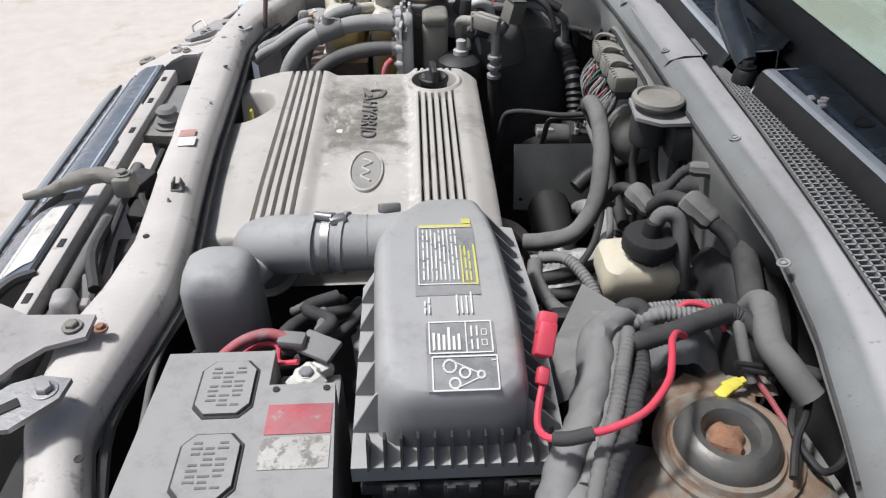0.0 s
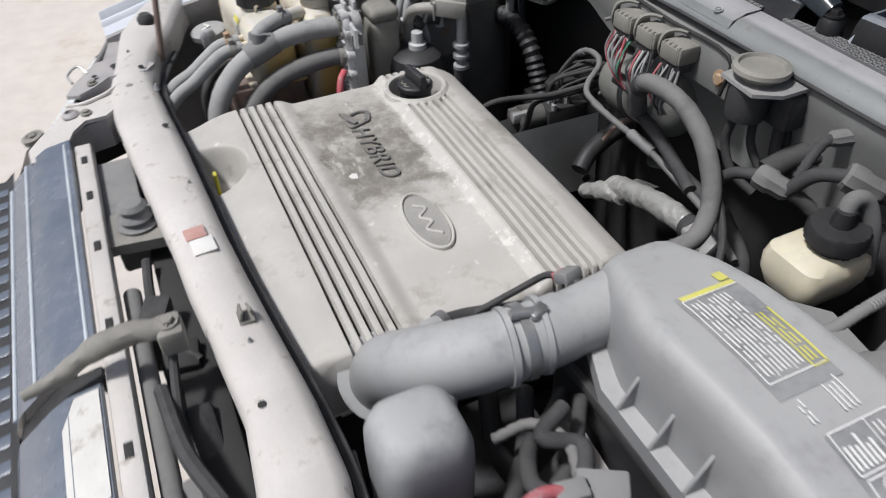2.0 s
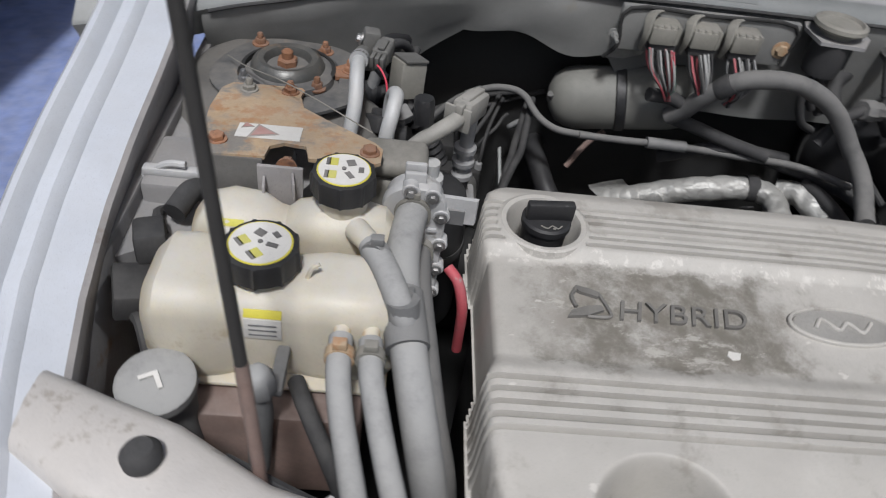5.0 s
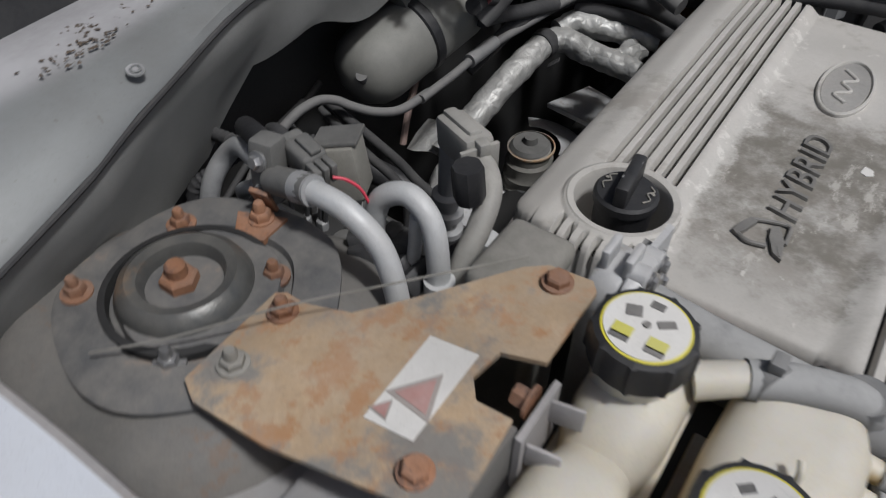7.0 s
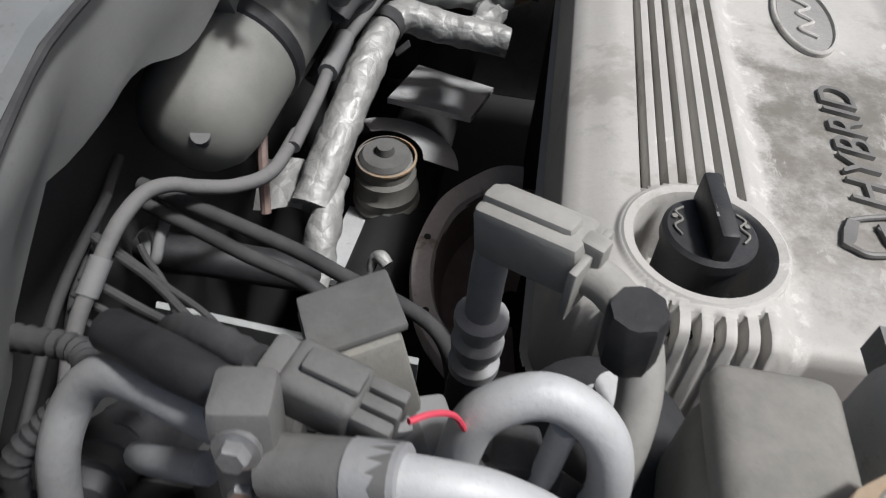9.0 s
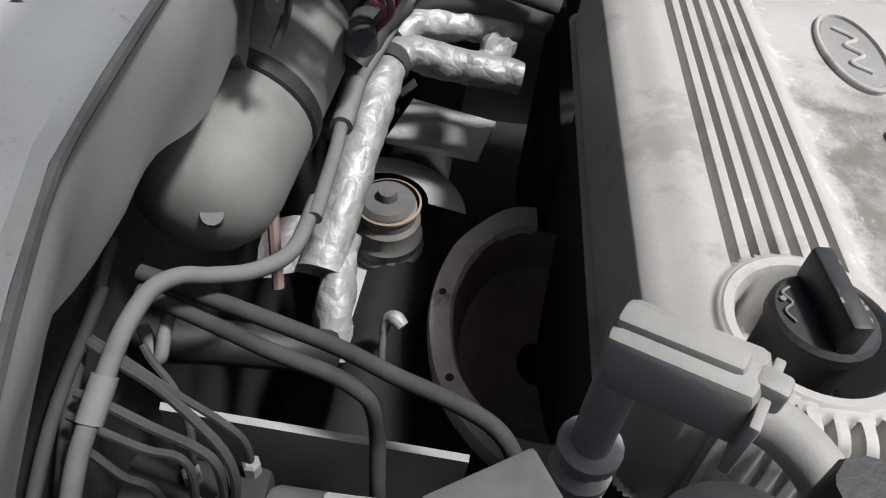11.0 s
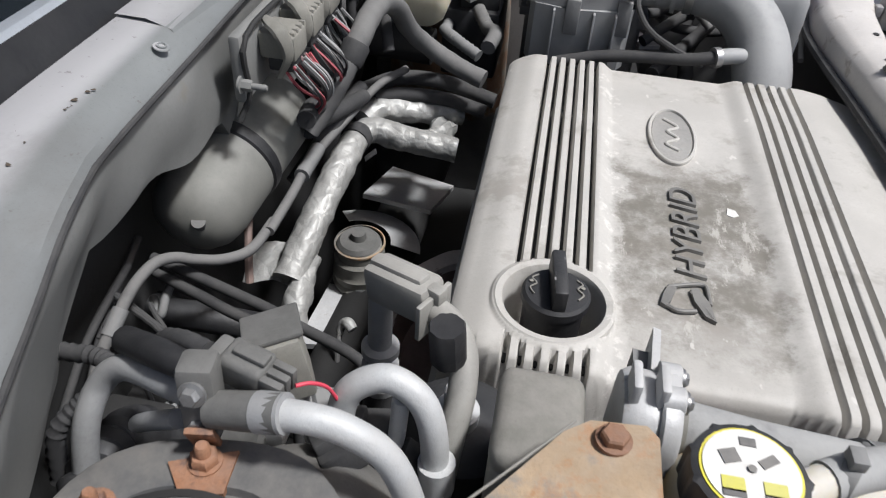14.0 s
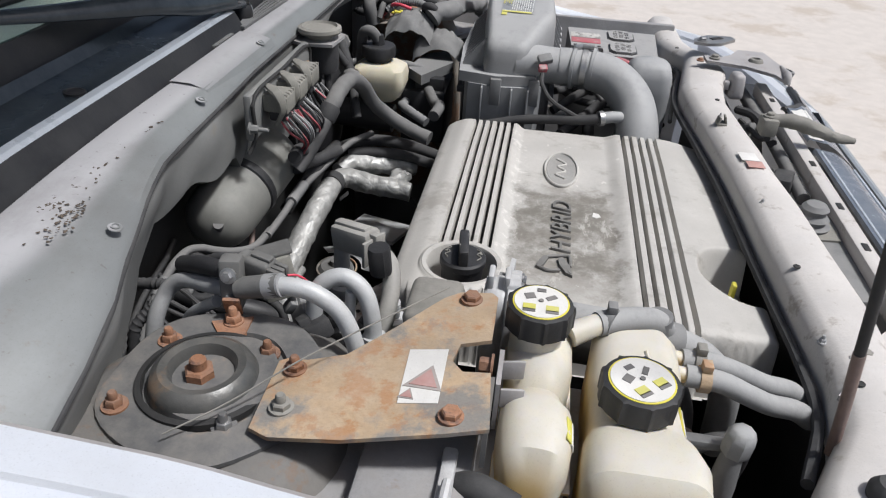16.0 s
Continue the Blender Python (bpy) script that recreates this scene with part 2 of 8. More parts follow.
M_SCUTTLE = material("scuttle_plastic", (0.03, 0.04, 0.05), 0.2, dust=0.2, dust_col=(0.17, 0.2, 0.22), var=0.2, bump=0.05)
M_COVER = material("cover_plastic", (0.47, 0.455, 0.425), 0.55, var=0.1, dust=0.4, dust_col=(0.42, 0.4, 0.37), bump=0.1,
                   stain=(0.31, 0.29, 0.26), stain_amount=0.25, stain_scale=11)
cn = M_COVER.node_tree
cb = cn.nodes["Principled BSDF"]
tco = cn.nodes.new("ShaderNodeTexCoord")
sxyz = cn.nodes.new("ShaderNodeSeparateXYZ")
cn.links.new(tco.outputs["Object"], sxyz.inputs[0])


def band(nt, src, a, b, c, d):
    return calc(nt, "MULTIPLY", ramp(nt, src, a, b), calc(nt, "SUBTRACT", 1.0, ramp(nt, src, c, d)))


# oily brown grime with a ragged outline round the lettering, and a scraped pale edge beside it
ragged = grain(cn, 16.0, 9.0, 0.7)
wx = calc(cn, "ADD", sxyz.outputs["X"], calc(cn, "MULTIPLY", calc(cn, "SUBTRACT", ragged, 0.5), 0.09))
wy = calc(cn, "ADD", sxyz.outputs["Y"], calc(cn, "MULTIPLY", calc(cn, "SUBTRACT", grain(cn, 11.0, 9.0, 0.7), 0.5), 0.22))
grime = calc(cn, "MULTIPLY", band(cn, wx, -0.082, -0.068, 0.052, 0.066), band(cn, wy, 0.035, 0.085, 0.285, 0.36))
grime = calc(cn, "MULTIPLY", grime, ramp(cn, grain(cn, 26.0, 9.0, 0.75), 0.25, 0.62))
base = cb.inputs["Base Color"].links[0].from_socket
base = blend(cn, calc(cn, "MULTIPLY", grime, 0.87), base, (0.125, 0.115, 0.092))
film = calc(cn, "MULTIPLY", band(cn, wx, -0.15, -0.07, 0.05, 0.07), band(cn, wy, -0.03, 0.08, 0.3, 0.45))
base = blend(cn, calc(cn, "MULTIPLY", calc(cn, "MULTIPLY", film, ramp(cn, grain(cn, 22.0, 8.0, 0.7), 0.35, 0.7)), 0.45), base, (0.2, 0.18, 0.155))
edge = calc(cn, "MULTIPLY", band(cn, wx, 0.055, 0.068, 0.074, 0.085), ramp(cn, grain(cn, 55.0, 6.0, 0.7), 0.53, 0.6))
base = blend(cn, calc(cn, "MULTIPLY", edge, 0.6), base, (0.66, 0.64, 0.6))
chips = ramp(cn, grain(cn, 48.0, 3.0, 0.5, (1.0, 0.6, 1.0)), 0.70, 0.73)
base = blend(cn, calc(cn, "MULTIPLY", chips, 0.6), base, (0.64, 0.62, 0.58))
scuff = calc(cn, "MULTIPLY", film, ramp(cn, grain(cn, 30.0, 7.0, 0.75, (1.0, 0.35, 1.0)), 0.585, 0.64))
base = blend(cn, calc(cn, "MULTIPLY", scuff, 0.6), base, (0.5, 0.48, 0.44))
cn.links.new(base, cb.inputs["Base Color"])
M_BADGE = material("badge_plastic", (0.27, 0.265, 0.25), 0.5, dust=0.4)
M_SPLASH = material("rusty_splash_shield", (0.2, 0.135, 0.115), 0.5, var=0.4, dust=0.5, dust_col=(0.26, 0.22, 0.2))
M_CANISTER = material("canister_paint", (0.17, 0.17, 0.155), 0.55, dust=0.6, dust_col=(0.27, 0.265, 0.24), var=0.12, bump=0.05)

glass = bpy.data.materials.new("windscreen_glass")
glass.use_nodes = True
gb = glass.node_tree.nodes["Principled BSDF"]
gb.inputs["Base Color"].default_value = (0.42, 0.7, 0.6, 1)
gb.inputs["Roughness"].default_value = 0.03
gb.inputs["Transmission Weight"].default_value = 0.85
gb.inputs["IOR"].default_value = 1.45

# ---- mesh helpers ----


M_CUP = material("worn_steel_cup", (0.09, 0.095, 0.095), 0.32, metal=0.35, dust=0.4, dust_col=(0.22, 0.2, 0.17), stain=(0.2, 0.13, 0.08), stain_amount=0.12, stain_scale=22)


def smooth_path(pts, n=6):
    """Catmull-Rom curve through points."""
    v = [Vector(p) for p in pts]
    if len(v) < 3:
        return [v[0].lerp(v[-1], i / n) for i in range(n + 1)]
    v = [2 * v[0] - v[1], *v, 2 * v[-1] - v[-2]]
    out = []
    for a, b, c, d in zip(v, v[1:], v[2:], v[3:]):
        for i in range(n):
            s = i / n
            out.append(0.5 * (2 * b + (c - a) * s + (2 * a - 5 * b + 4 * c - d) * s * s + (3 * b - a - 3 * c + d) * s ** 3))
    return out + [v[-2]]


def tube(pts, r, seg=12, n=6, ribs=0.0, pitch=0.006, rough=0.0, squash=1.0, bm=None):
    """A bent tube; r a radius or a list of radii along it; ribs: depth of corrugation."""
    bm = bm or bmesh.new()
    path = smooth_path(pts, n)
    if ribs:
        fine, total = [], 0.0
        for a, b in zip(path, path[1:]):
            k = max(1, int((b - a).length / (pitch / 2)))
            fine += [a.lerp(b, i / k) for i in range(k)]
        path = fine + [path[-1]]
    count = len(path)
    radii = [r] * count if isinstance(r, (int, float)) else list(np.interp(np.linspace(0, 1, count), np.linspace(0, 1, len(r)), r))
    tang = [(path[min(i + 1, count - 1)] - path[max(i - 1, 0)]).normalized() for i in range(count)]
    side = tang[0].orthogonal().normalized()
    rings = []
    for i in range(count):
        side = (side - tang[i] * side.dot(tang[i])).normalized()
        up = tang[i].cross(side)
        rad = radii[i] - (ribs if ribs and i % 2 else 0.0)
        ring = []
        for k in range(seg):
            a = 2 * math.pi * k / seg
            w = rad
            if rough:
                w += rough * noise.noise((path[i] + side * math.cos(a) * rad + up * math.sin(a) * rad) * 70)
            ring.append(bm.verts.new(path[i] + side * (math.cos(a) * w) + up * (math.sin(a) * w * squash)))
        rings.append(ring)
    for p, q in zip(rings, rings[1:]):
        for k in range(seg):
            bm.faces.new((p[k], p[(k + 1) % seg], q[(k + 1) % seg], q[k]))
    bm.faces.new(rings[0][::-1])
    bm.faces.new(rings[-1])
    return bm


def lathe(profile, at, axis=(0, 0, 1), seg=28, bm=None, wob=None, caps=True):
    """Revolves (radius, height) pairs round an axis."""
    bm = bm or bmesh.new()
    turn = Vector(axis).normalized().to_track_quat("Z", "Y").to_matrix()
    rings = []
    for r, h in profile:
        if r < 1e-6:
            rings.append([bm.verts.new(Vector(at) + turn @ Vector((0, 0, h)))])
        else:
            ring = []
            for k in range(seg):
                a = 2 * math.pi * k / seg
                f = wob(a) if wob else 1.0
                ring.append(bm.verts.new(Vector(at) + turn @ Vector((r * f * math.cos(a), r * f * math.sin(a), h))))
            rings.append(ring)
    for p, q in zip(rings, rings[1:]):
        for k in range(seg):
            j = (k + 1) % seg
            if len(p) == 1 and len(q) > 1:
                bm.faces.new((p[0], q[k], q[j])[::-1])
            elif len(q) == 1 and len(p) > 1:
                bm.faces.new((p[k], p[j], q[0]))
            elif len(p) > 1:
                bm.faces.new((p[k], p[j], q[j], q[k]))
    for ring, flip in ((rings[0], True), (rings[-1], False)):
        if caps and len(ring) > 2:
            bm.faces.new(ring[::-1] if flip else ring)
    return bm


def box(x0, x1, y0, y1, z0, z1, bev=0.003, seg=2, m=None, taper=None):
    """A bevelled box; taper: x and y scale of its top."""
    bm = bmesh.new()
    cx, cy = (x0 + x1) / 2, (y0 + y1) / 2
    vs = []
    for z in (z0, z1):
        kx, ky = (taper if taper and z == z1 else (1, 1))
        for x, y in ((x0, y0), (x1, y0), (x1, y1), (x0, y1)):
            vs.append(bm.verts.new((cx + (x - cx) * kx, cy + (y - cy) * ky, z)))
    for f in ((3, 2, 1, 0), (4, 5, 6, 7), (0, 1, 5, 4), (1, 2, 6, 5), (2, 3, 7, 6), (3, 0, 4, 7)):
        bm.faces.new([vs[i] for i in f])
    if bev:
        bmesh.ops.bevel(bm, geom=bm.edges[:], offset=bev, segments=seg, affect="EDGES", profile=0.5)
    if m:
        bm.transform(m)
    return bm


def cbox(c, s, bev=0.003, seg=2, rot=(0, 0, 0), taper=None):
    """A bevelled box of size s turned by rot degrees about its centre c."""
    return box(-s[0] / 2, s[0] / 2, -s[1] / 2, s[1] / 2, -s[2] / 2, s[2] / 2, bev, seg, pose(*c, *rot), taper)


def prism(poly, z0, z1, bev=0.0015, lift=None, seg=2):
    """A plate with the outline poly; lift(x, y) is added to its heights."""
    bm = bmesh.new()
    area = sum(a[0] * b[1] - b[0] * a[1] for a, b in zip(poly, poly[1:] + poly[:1]))
    poly = poly if area > 0 else poly[::-1]
    lo = [bm.verts.new((x, y, z0)) for x, y in poly]
    hi = [bm.verts.new((x, y, z1)) for x, y in poly]
    bm.faces.new(lo[::-1]), bm.faces.new(hi)
    for i in range(len(poly)):
        j = (i + 1) % len(poly)
        bm.faces.new((lo[i], lo[j], hi[j], hi[i]))
    if bev:
        bmesh.ops.bevel(bm, geom=[e for e in bm.edges if e.calc_face_angle(0) > 0.5], offset=bev, segments=seg, affect="EDGES")
    if lift:
        for v in bm.verts:
            v.co.z += lift(v.co.x, v.co.y)
    return bm


def loft(rows, close=False, cap=True):
    """A skin over rows of points; close joins each row's ends."""
    bm = bmesh.new()
    g = [[bm.verts.new(p) for p in row] for row in rows]
    n = len(g[0])
    for p, q in zip(g, g[1:]):
        for k in range(n if close else n - 1):
            j = (k + 1) % n
            bm.faces.new((p[k], p[j], q[j], q[k]))
    if close and cap:
        bm.faces.new(g[0][::-1]), bm.faces.new(g[-1])
    bmesh.ops.recalc_face_normals(bm, faces=bm.faces[:])
    return bm


def round_rect(cx, cy, w, d, r, n=4):
    out = []
    for sx, sy, a0 in ((1, 1, 0), (-1, 1, 90), (-1, -1, 180), (1, -1, 270)):
        for i in range(n + 1):
            a = radians(a0 + 90 * i / n)
            out.append((cx + sx * (w / 2 - r) + r * math.cos(a), cy + sy * (d / 2 - r) + r * math.sin(a)))
    return out


def merge(*bms):
    out = bmesh.new()
    for b in bms:
        me = bpy.data.meshes.new("tmp")
        b.to_mesh(me)
        b.free()
        out.from_mesh(me)
        bpy.data.meshes.remove(me)
    return out


def mesh_of(bm, name, mat, angle=38):
    me = bpy.data.meshes.new(name)
    bm.to_mesh(me)
    bm.free()
    me.materials.append(mat)
    me.polygons.foreach_set("use_smooth", [True] * len(me.polygons))
    me.set_sharp_from_angle(angle=radians(angle))
    return me


def part(name, bm, mat, parent, label=""):
    ob = new(name, mesh_of(bm, name, mat))
    ob.parent = parent
    if parent.parent is None:
        ob.matrix_parent_inverse = parent.matrix_basis.inverted()
    return tagged(ob, label)


def thing(name, at, label, category, group="", kind=""):
    ob = new(name)
    ob.matrix_basis = pose(*at)
    return tagged(ob, label, category, group, kind)


def solo(name, bm, mat, label, category, group="", kind=""):
    return tagged(new(name, mesh_of(bm, name, mat)), label, category, group, kind)


def hexbolt(at, r=0.008, h=0.008, axis=(0, 0, 1), washer=1.5, stud=0.0):
    """A hexagon head on its washer, or a nut on a stud."""
    bm = lathe([(r * washer, 0), (r * washer, 0.0022), (r * 0.9, 0.0026)], at, axis, 18)
    bm = lathe([(r, 0.002), (r, h * 0.85), (r * 0.85, h)], at, axis, 6, bm)
    if stud:
        bm = lathe([(r * 0.55, h * 0.8), (r * 0.55, h + stud), (r * 0.4, h + stud + 0.002)], at, axis, 12, bm)
    return bm

# ---- structure: ground, bay and body ----
solo("ground", box(-30, 30, -30, 30, -0.1, 0.0, 0), M_CONCRETE, "pale concrete floor with worn patches", "ground", kind="structure")

# radiator support beam: y, front x, rear x, height of its top
BEAM = [(-0.88, -0.262, -0.205, 0.985), (-0.78, -0.262, -0.205, 0.985), (-0.68, -0.265, -0.21, 0.985), (-0.60, -0.28, -0.232, 0.99), (-0.53, -0.305, -0.252, 1.0),
        (-0.42, -0.313, -0.232, 1.004), (-0.33, -0.293, -0.219, 1.002), (-0.24, -0.284, -0.222, 1.002), (-0.12, -0.294, -0.234, 1.002), (-0.04, -0.302, -0.241, 1.002),
        (0.04, -0.306, -0.247, 1.002), (0.13, -0.316, -0.251, 1.002), (0.26, -0.326, -0.257, 1.0), (0.37, -0.336, -0.264, 0.998), (0.47, -0.332, -0.27, 0.998),
        (0.555, -0.312, -0.252, 1.004), (0.63, -0.297, -0.21, 1.01), (0.69, -0.27, -0.19, 1.012), (0.74, -0.24, -0.17, 1.012)]


def along(table, y, k):
    return float(np.interp(y, [r[0] for r in table], [r[k] for r in table]))


def beam_row(y):
    xf, xr, z = (along(BEAM, y, k) for k in (1, 2, 3))
    return [(xr + 0.004, y, z - 0.05), (xr + 0.004, y, z - 0.016), (xr + 0.001, y, z - 0.010), (xr - 0.006, y, z - 0.002), (xr - 0.012, y, z + 0.001),
            ((xf + xr) / 2, y, z + 0.004), (xf + 0.012, y, z + 0.002), (xf + 0.004, y, z - 0.002), (xf, y, z - 0.009), (xf - 0.001, y, z - 0.028),
            (xf + 0.006, y, z - 0.03), (xr - 0.012, y, z - 0.045)]


beam = thing("radiator_support", (-0.26, 0, 0.95), "scuffed silver-painted steel radiator support beam, dusty", "support beam")
part("beam", loft([beam_row(y) for y in np.linspace(-0.88, 0.74, 90)], True), M_BEAM, beam)
part("seal", tube([(along(BEAM, y, 2) + 0.011, y, along(BEAM, y, 3) - 0.04) for y in np.linspace(-0.6, 0.6, 14)], 0.006, 8, 4), M_RUBBER, beam, "thin black rubber seal along the beam")
for x, y, z, r in ((-0.264, 0.142, 0.997, 0.006), (-0.265, 0.43, 0.993, 0.006), (-0.257, -0.16, 1.001, 0.005), (-0.29, 0.555, 1.001, 0.007)):
    part("bolt", hexbolt((x, y, z), r * 0.62, 0.006, washer=1.25, stud=0.002), M_DULLPIPE, beam, "small dusty bolt")
part("bolt", lathe([(0.014, 0), (0.0145, 0.008), (0.012, 0.012), (0.009, 0.016), (0, 0.0165)], (-0.247, 0.645, 1.013), seg=24), M_RUBBER, beam, "round dark rubber stop")
for x, y in ((-0.265, -0.24), (-0.27, 0.30), (-0.278, 0.50), (-0.235, -0.575)):
    part("hole", lathe([(0.0042, 0), (0.0042, 0.0012), (0.003, 0.0014), (0.003, 0.0010), (0, 0.0010)], (x, y, along(BEAM, y, 3) + 0.003), seg=16), M_DARK, beam, "dark drilled hole")
for x, y in ((-0.3085, 0.328), (-0.312, 0.352)):
    part("slot", cbox((along(BEAM, y, 1) - 0.0005, y, along(BEAM, y, 3) - 0.018), (0.003, 0.014, 0.008), 0.0006), M_DARK, beam, "dark square slot in the front face")
clip = merge(cbox((-0.253, -0.126, 1.006), (0.016, 0.02, 0.004), 0.001), cbox((-0.258, -0.126, 1.013), (0.003, 0.016, 0.014), 0.001, rot=(0, 15, 0)),
             cbox((-0.247, -0.124, 1.012), (0.003, 0.014, 0.012), 0.001, rot=(0, -15, 10)))
part("clip", clip, M_TAN, beam, "brownish plastic push clip")
part("label", cbox((-0.271, 0.005, 1.0075), (0.026, 0.028, 0.0008), 0.0002, rot=(0, 0, 4)), M_WHITE, beam, "small white paper label")
part("label", cbox((-0.276, 0.031, 1.0075), (0.024, 0.022, 0.0008), 0.0002, rot=(0, 0, 4)), M_FADED, beam, "faded red paper label")

# closed bay of plain boxes, mostly near-black, under everything
bay = thing("engine_bay_tub", (0, 0, 0.3), "plain engine bay sides and floor, mostly near-black", "bay", kind="structure")
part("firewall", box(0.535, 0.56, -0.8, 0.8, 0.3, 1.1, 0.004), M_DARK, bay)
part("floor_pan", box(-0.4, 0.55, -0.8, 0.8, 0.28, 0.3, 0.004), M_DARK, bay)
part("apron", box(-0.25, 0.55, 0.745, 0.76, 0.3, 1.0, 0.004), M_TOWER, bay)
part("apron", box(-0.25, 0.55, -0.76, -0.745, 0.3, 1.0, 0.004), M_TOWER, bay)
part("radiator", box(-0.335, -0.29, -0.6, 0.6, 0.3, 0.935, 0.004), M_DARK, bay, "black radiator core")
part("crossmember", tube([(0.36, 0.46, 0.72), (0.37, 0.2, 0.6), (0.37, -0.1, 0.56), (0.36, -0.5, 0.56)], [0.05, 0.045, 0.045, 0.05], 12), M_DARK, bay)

# cowl: y, front edge x, back edge x
COWL = [(-0.80, 0.366, 0.450), (-0.71, 0.391, 0.466), (-0.65, 0.407, 0.474), (-0.55, 0.431, 0.487), (-0.41, 0.450, 0.497), (-0.2, 0.448, 0.506), (0.0, 0.449, 0.510), (0.1, 0.449, 0.510), (0.26, 0.441, 0.510),
        (0.36, 0.437, 0.510), (0.41, 0.433, 0.509), (0.47, 0.418, 0.507), (0.54, 0.394, 0.503), (0.58, 0.382, 0.50), (0.62, 0.366, 0.497), (0.69, 0.349, 0.492), (0.78, 0.335, 0.485), (0.9, 0.30, 0.47)]



def cowl_fall(y):
    return float(np.interp(y, [0.45, 0.58, 0.70, 0.78, 0.9], [0.0, 0.012, 0.032, 0.055, 0.07]))


def cowl_row(y):
    a, b = along(COWL, y, 1) + 0.4 * cowl_fall(y), along(COWL, y, 2)
    slope = float(np.interp(y, [-0.8, 0.1, 0.31, 0.45, 0.58, 0.69, 0.8], [0.012, 0.012, 0.016, 0.024, 0.038, 0.07, 0.10]))
    d = cowl_fall(y)
    return [(a + 0.022, y, 1.06 - d), (a + 0.010, y, 1.085 - d), (a + 0.001, y, 1.10 - d), (a + 0.004, y, 1.106 - d), (a + 0.004 + slope * 0.5, y, 1.111 - d * 0.55), (a + 0.006 + slope, y, 1.118 - d * 0.15),
            ((a + slope + b) / 2, y, 1.12 - d * 0.03), (b - 0.004, y, 1.121), (b, y, 1.118), (b + 0.004, y, 1.10), (b + 0.004, y, 1.06)]


cowl = thing("cowl_panel", (0.48, 0, 1.06), "dusty silver cowl panel with dirt and dead leaves specks", "cowl panel", kind="structure")
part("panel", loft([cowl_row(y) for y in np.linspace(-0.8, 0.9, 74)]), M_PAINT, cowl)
for x, y, z in ((0.469, -0.23, 1.1195), (0.462, 0.045, 1.1195), (0.452, 0.272, 1.1165), (0.405, 0.556, 1.1085), (0.43, -0.47, 1.1165)):
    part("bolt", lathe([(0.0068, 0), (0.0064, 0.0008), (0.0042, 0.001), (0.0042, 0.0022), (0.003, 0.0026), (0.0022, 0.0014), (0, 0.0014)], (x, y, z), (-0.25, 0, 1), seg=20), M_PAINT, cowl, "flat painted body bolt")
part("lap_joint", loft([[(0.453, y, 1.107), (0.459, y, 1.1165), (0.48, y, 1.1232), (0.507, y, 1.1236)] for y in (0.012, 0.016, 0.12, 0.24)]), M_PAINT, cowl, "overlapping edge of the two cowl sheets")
part("seam", tube([(along(COWL, y, 1) + 0.4 * cowl_fall(y) + 0.001, y, 1.097 - cowl_fall(y)) for y in np.linspace(-0.7, 0.74, 40)], 0.0026, 8, 2), M_RUBBER, cowl, "dark sealer line under the cowl edge")


def firewall_row(y):
    d = cowl_fall(y)
    a = along(COWL, y, 1) + 0.4 * d
    low = 1.017 + 0.012 * math.sin(y * 19 + 0.6) + 0.007 * math.sin(y * 43)
    low = low + (0.92 - low) * min(1.0, max(0.0, (0.2 - y) / 0.06))
    low = low + (0.965 - low) * min(1.0, max(0.0, (y - 0.41) / 0.07))
    low = low + (1.045 - low) * min(1.0, max(0.0, (-0.31 - y) / 0.05))
    back = float(np.interp(y, [-0.7, -0.34, -0.28, 0.1, 0.2, 0.3, 0.36, 0.41, 0.46, 0.52, 0.6, 0.66], [0.085, 0.085, 0.03, 0.025, 0.008, 0.008, 0.014, 0.028, 0.036, 0.034, 0.032, 0.034]))
    fold = 0.004 * math.sin(y * 37 + 0.8) * (1.0 if y > 0.15 else 0.3)
    return [(a + 0.006, y, 1.097 - d), (a + 0.004 + fold * 0.5, y, 1.082 - d), (a + back * 0.3 + fold, y, 1.062 - d), (a + back * 0.7 - fold, y, (1.055 - d + low) / 2),
            (a + back + 0.004 * math.sin(y * 29), y, low), (a + back + 0.012, y, low - 0.003), (a + back + 0.04, y, low + 0.02)]


part("insulation", loft([firewall_row(y) for y in np.linspace(-0.75, 0.75, 120)]), M_INSUL, cowl, "wavy dusty grey upper firewall sheet")


def fender_rows(side):
    rows = []
    for x in np.linspace(-0.32, 0.75, 30):
        yi = float(np.interp(x, [-0.32, -0.2, -0.1, 0.0, 0.1, 0.25, 0.4, 0.75], [0.68, 0.715, 0.735, 0.747, 0.75, 0.75, 0.757, 0.79]))
        w = float(np.interp(x, [-0.32, -0.1, 0.3, 0.75], [0.07, 0.085, 0.09, 0.11]))
        pts = [(0.012, 0.985), (0.005, 1.03), (0.0, 1.05), (0.002, 1.058), (0.007, 1.061), (w * 0.25, 1.063), (w * 0.48, 1.066), (w * 0.53, 1.071), (w * 0.60, 1.074), (w * 0.66, 1.071), (w * 0.76, 1.072),
               (w * 0.82, 1.079), (w * 0.9, 1.084), (w * 0.97, 1.083), (w + 0.006, 1.072), (w + 0.02, 1.0), (w + 0.035, 0.93), (w + 0.04, 0.8), (w + 0.04, 0.6)]
        drop = float(np.interp(x, [-0.32, -0.2, -0.1, 0.0, 0.1, 0.2, 0.25, 0.4, 0.75], [-0.075, -0.06, -0.052, -0.04, -0.022, -0.006, 0.004, 0.024, 0.05])) - (0.0 if side > 0 else 0.06)
        yi += 0.0 if side > 0 else 0.05
        rows.append([(x, side * (yi + d), z + drop) for d, z in pts])
    return rows


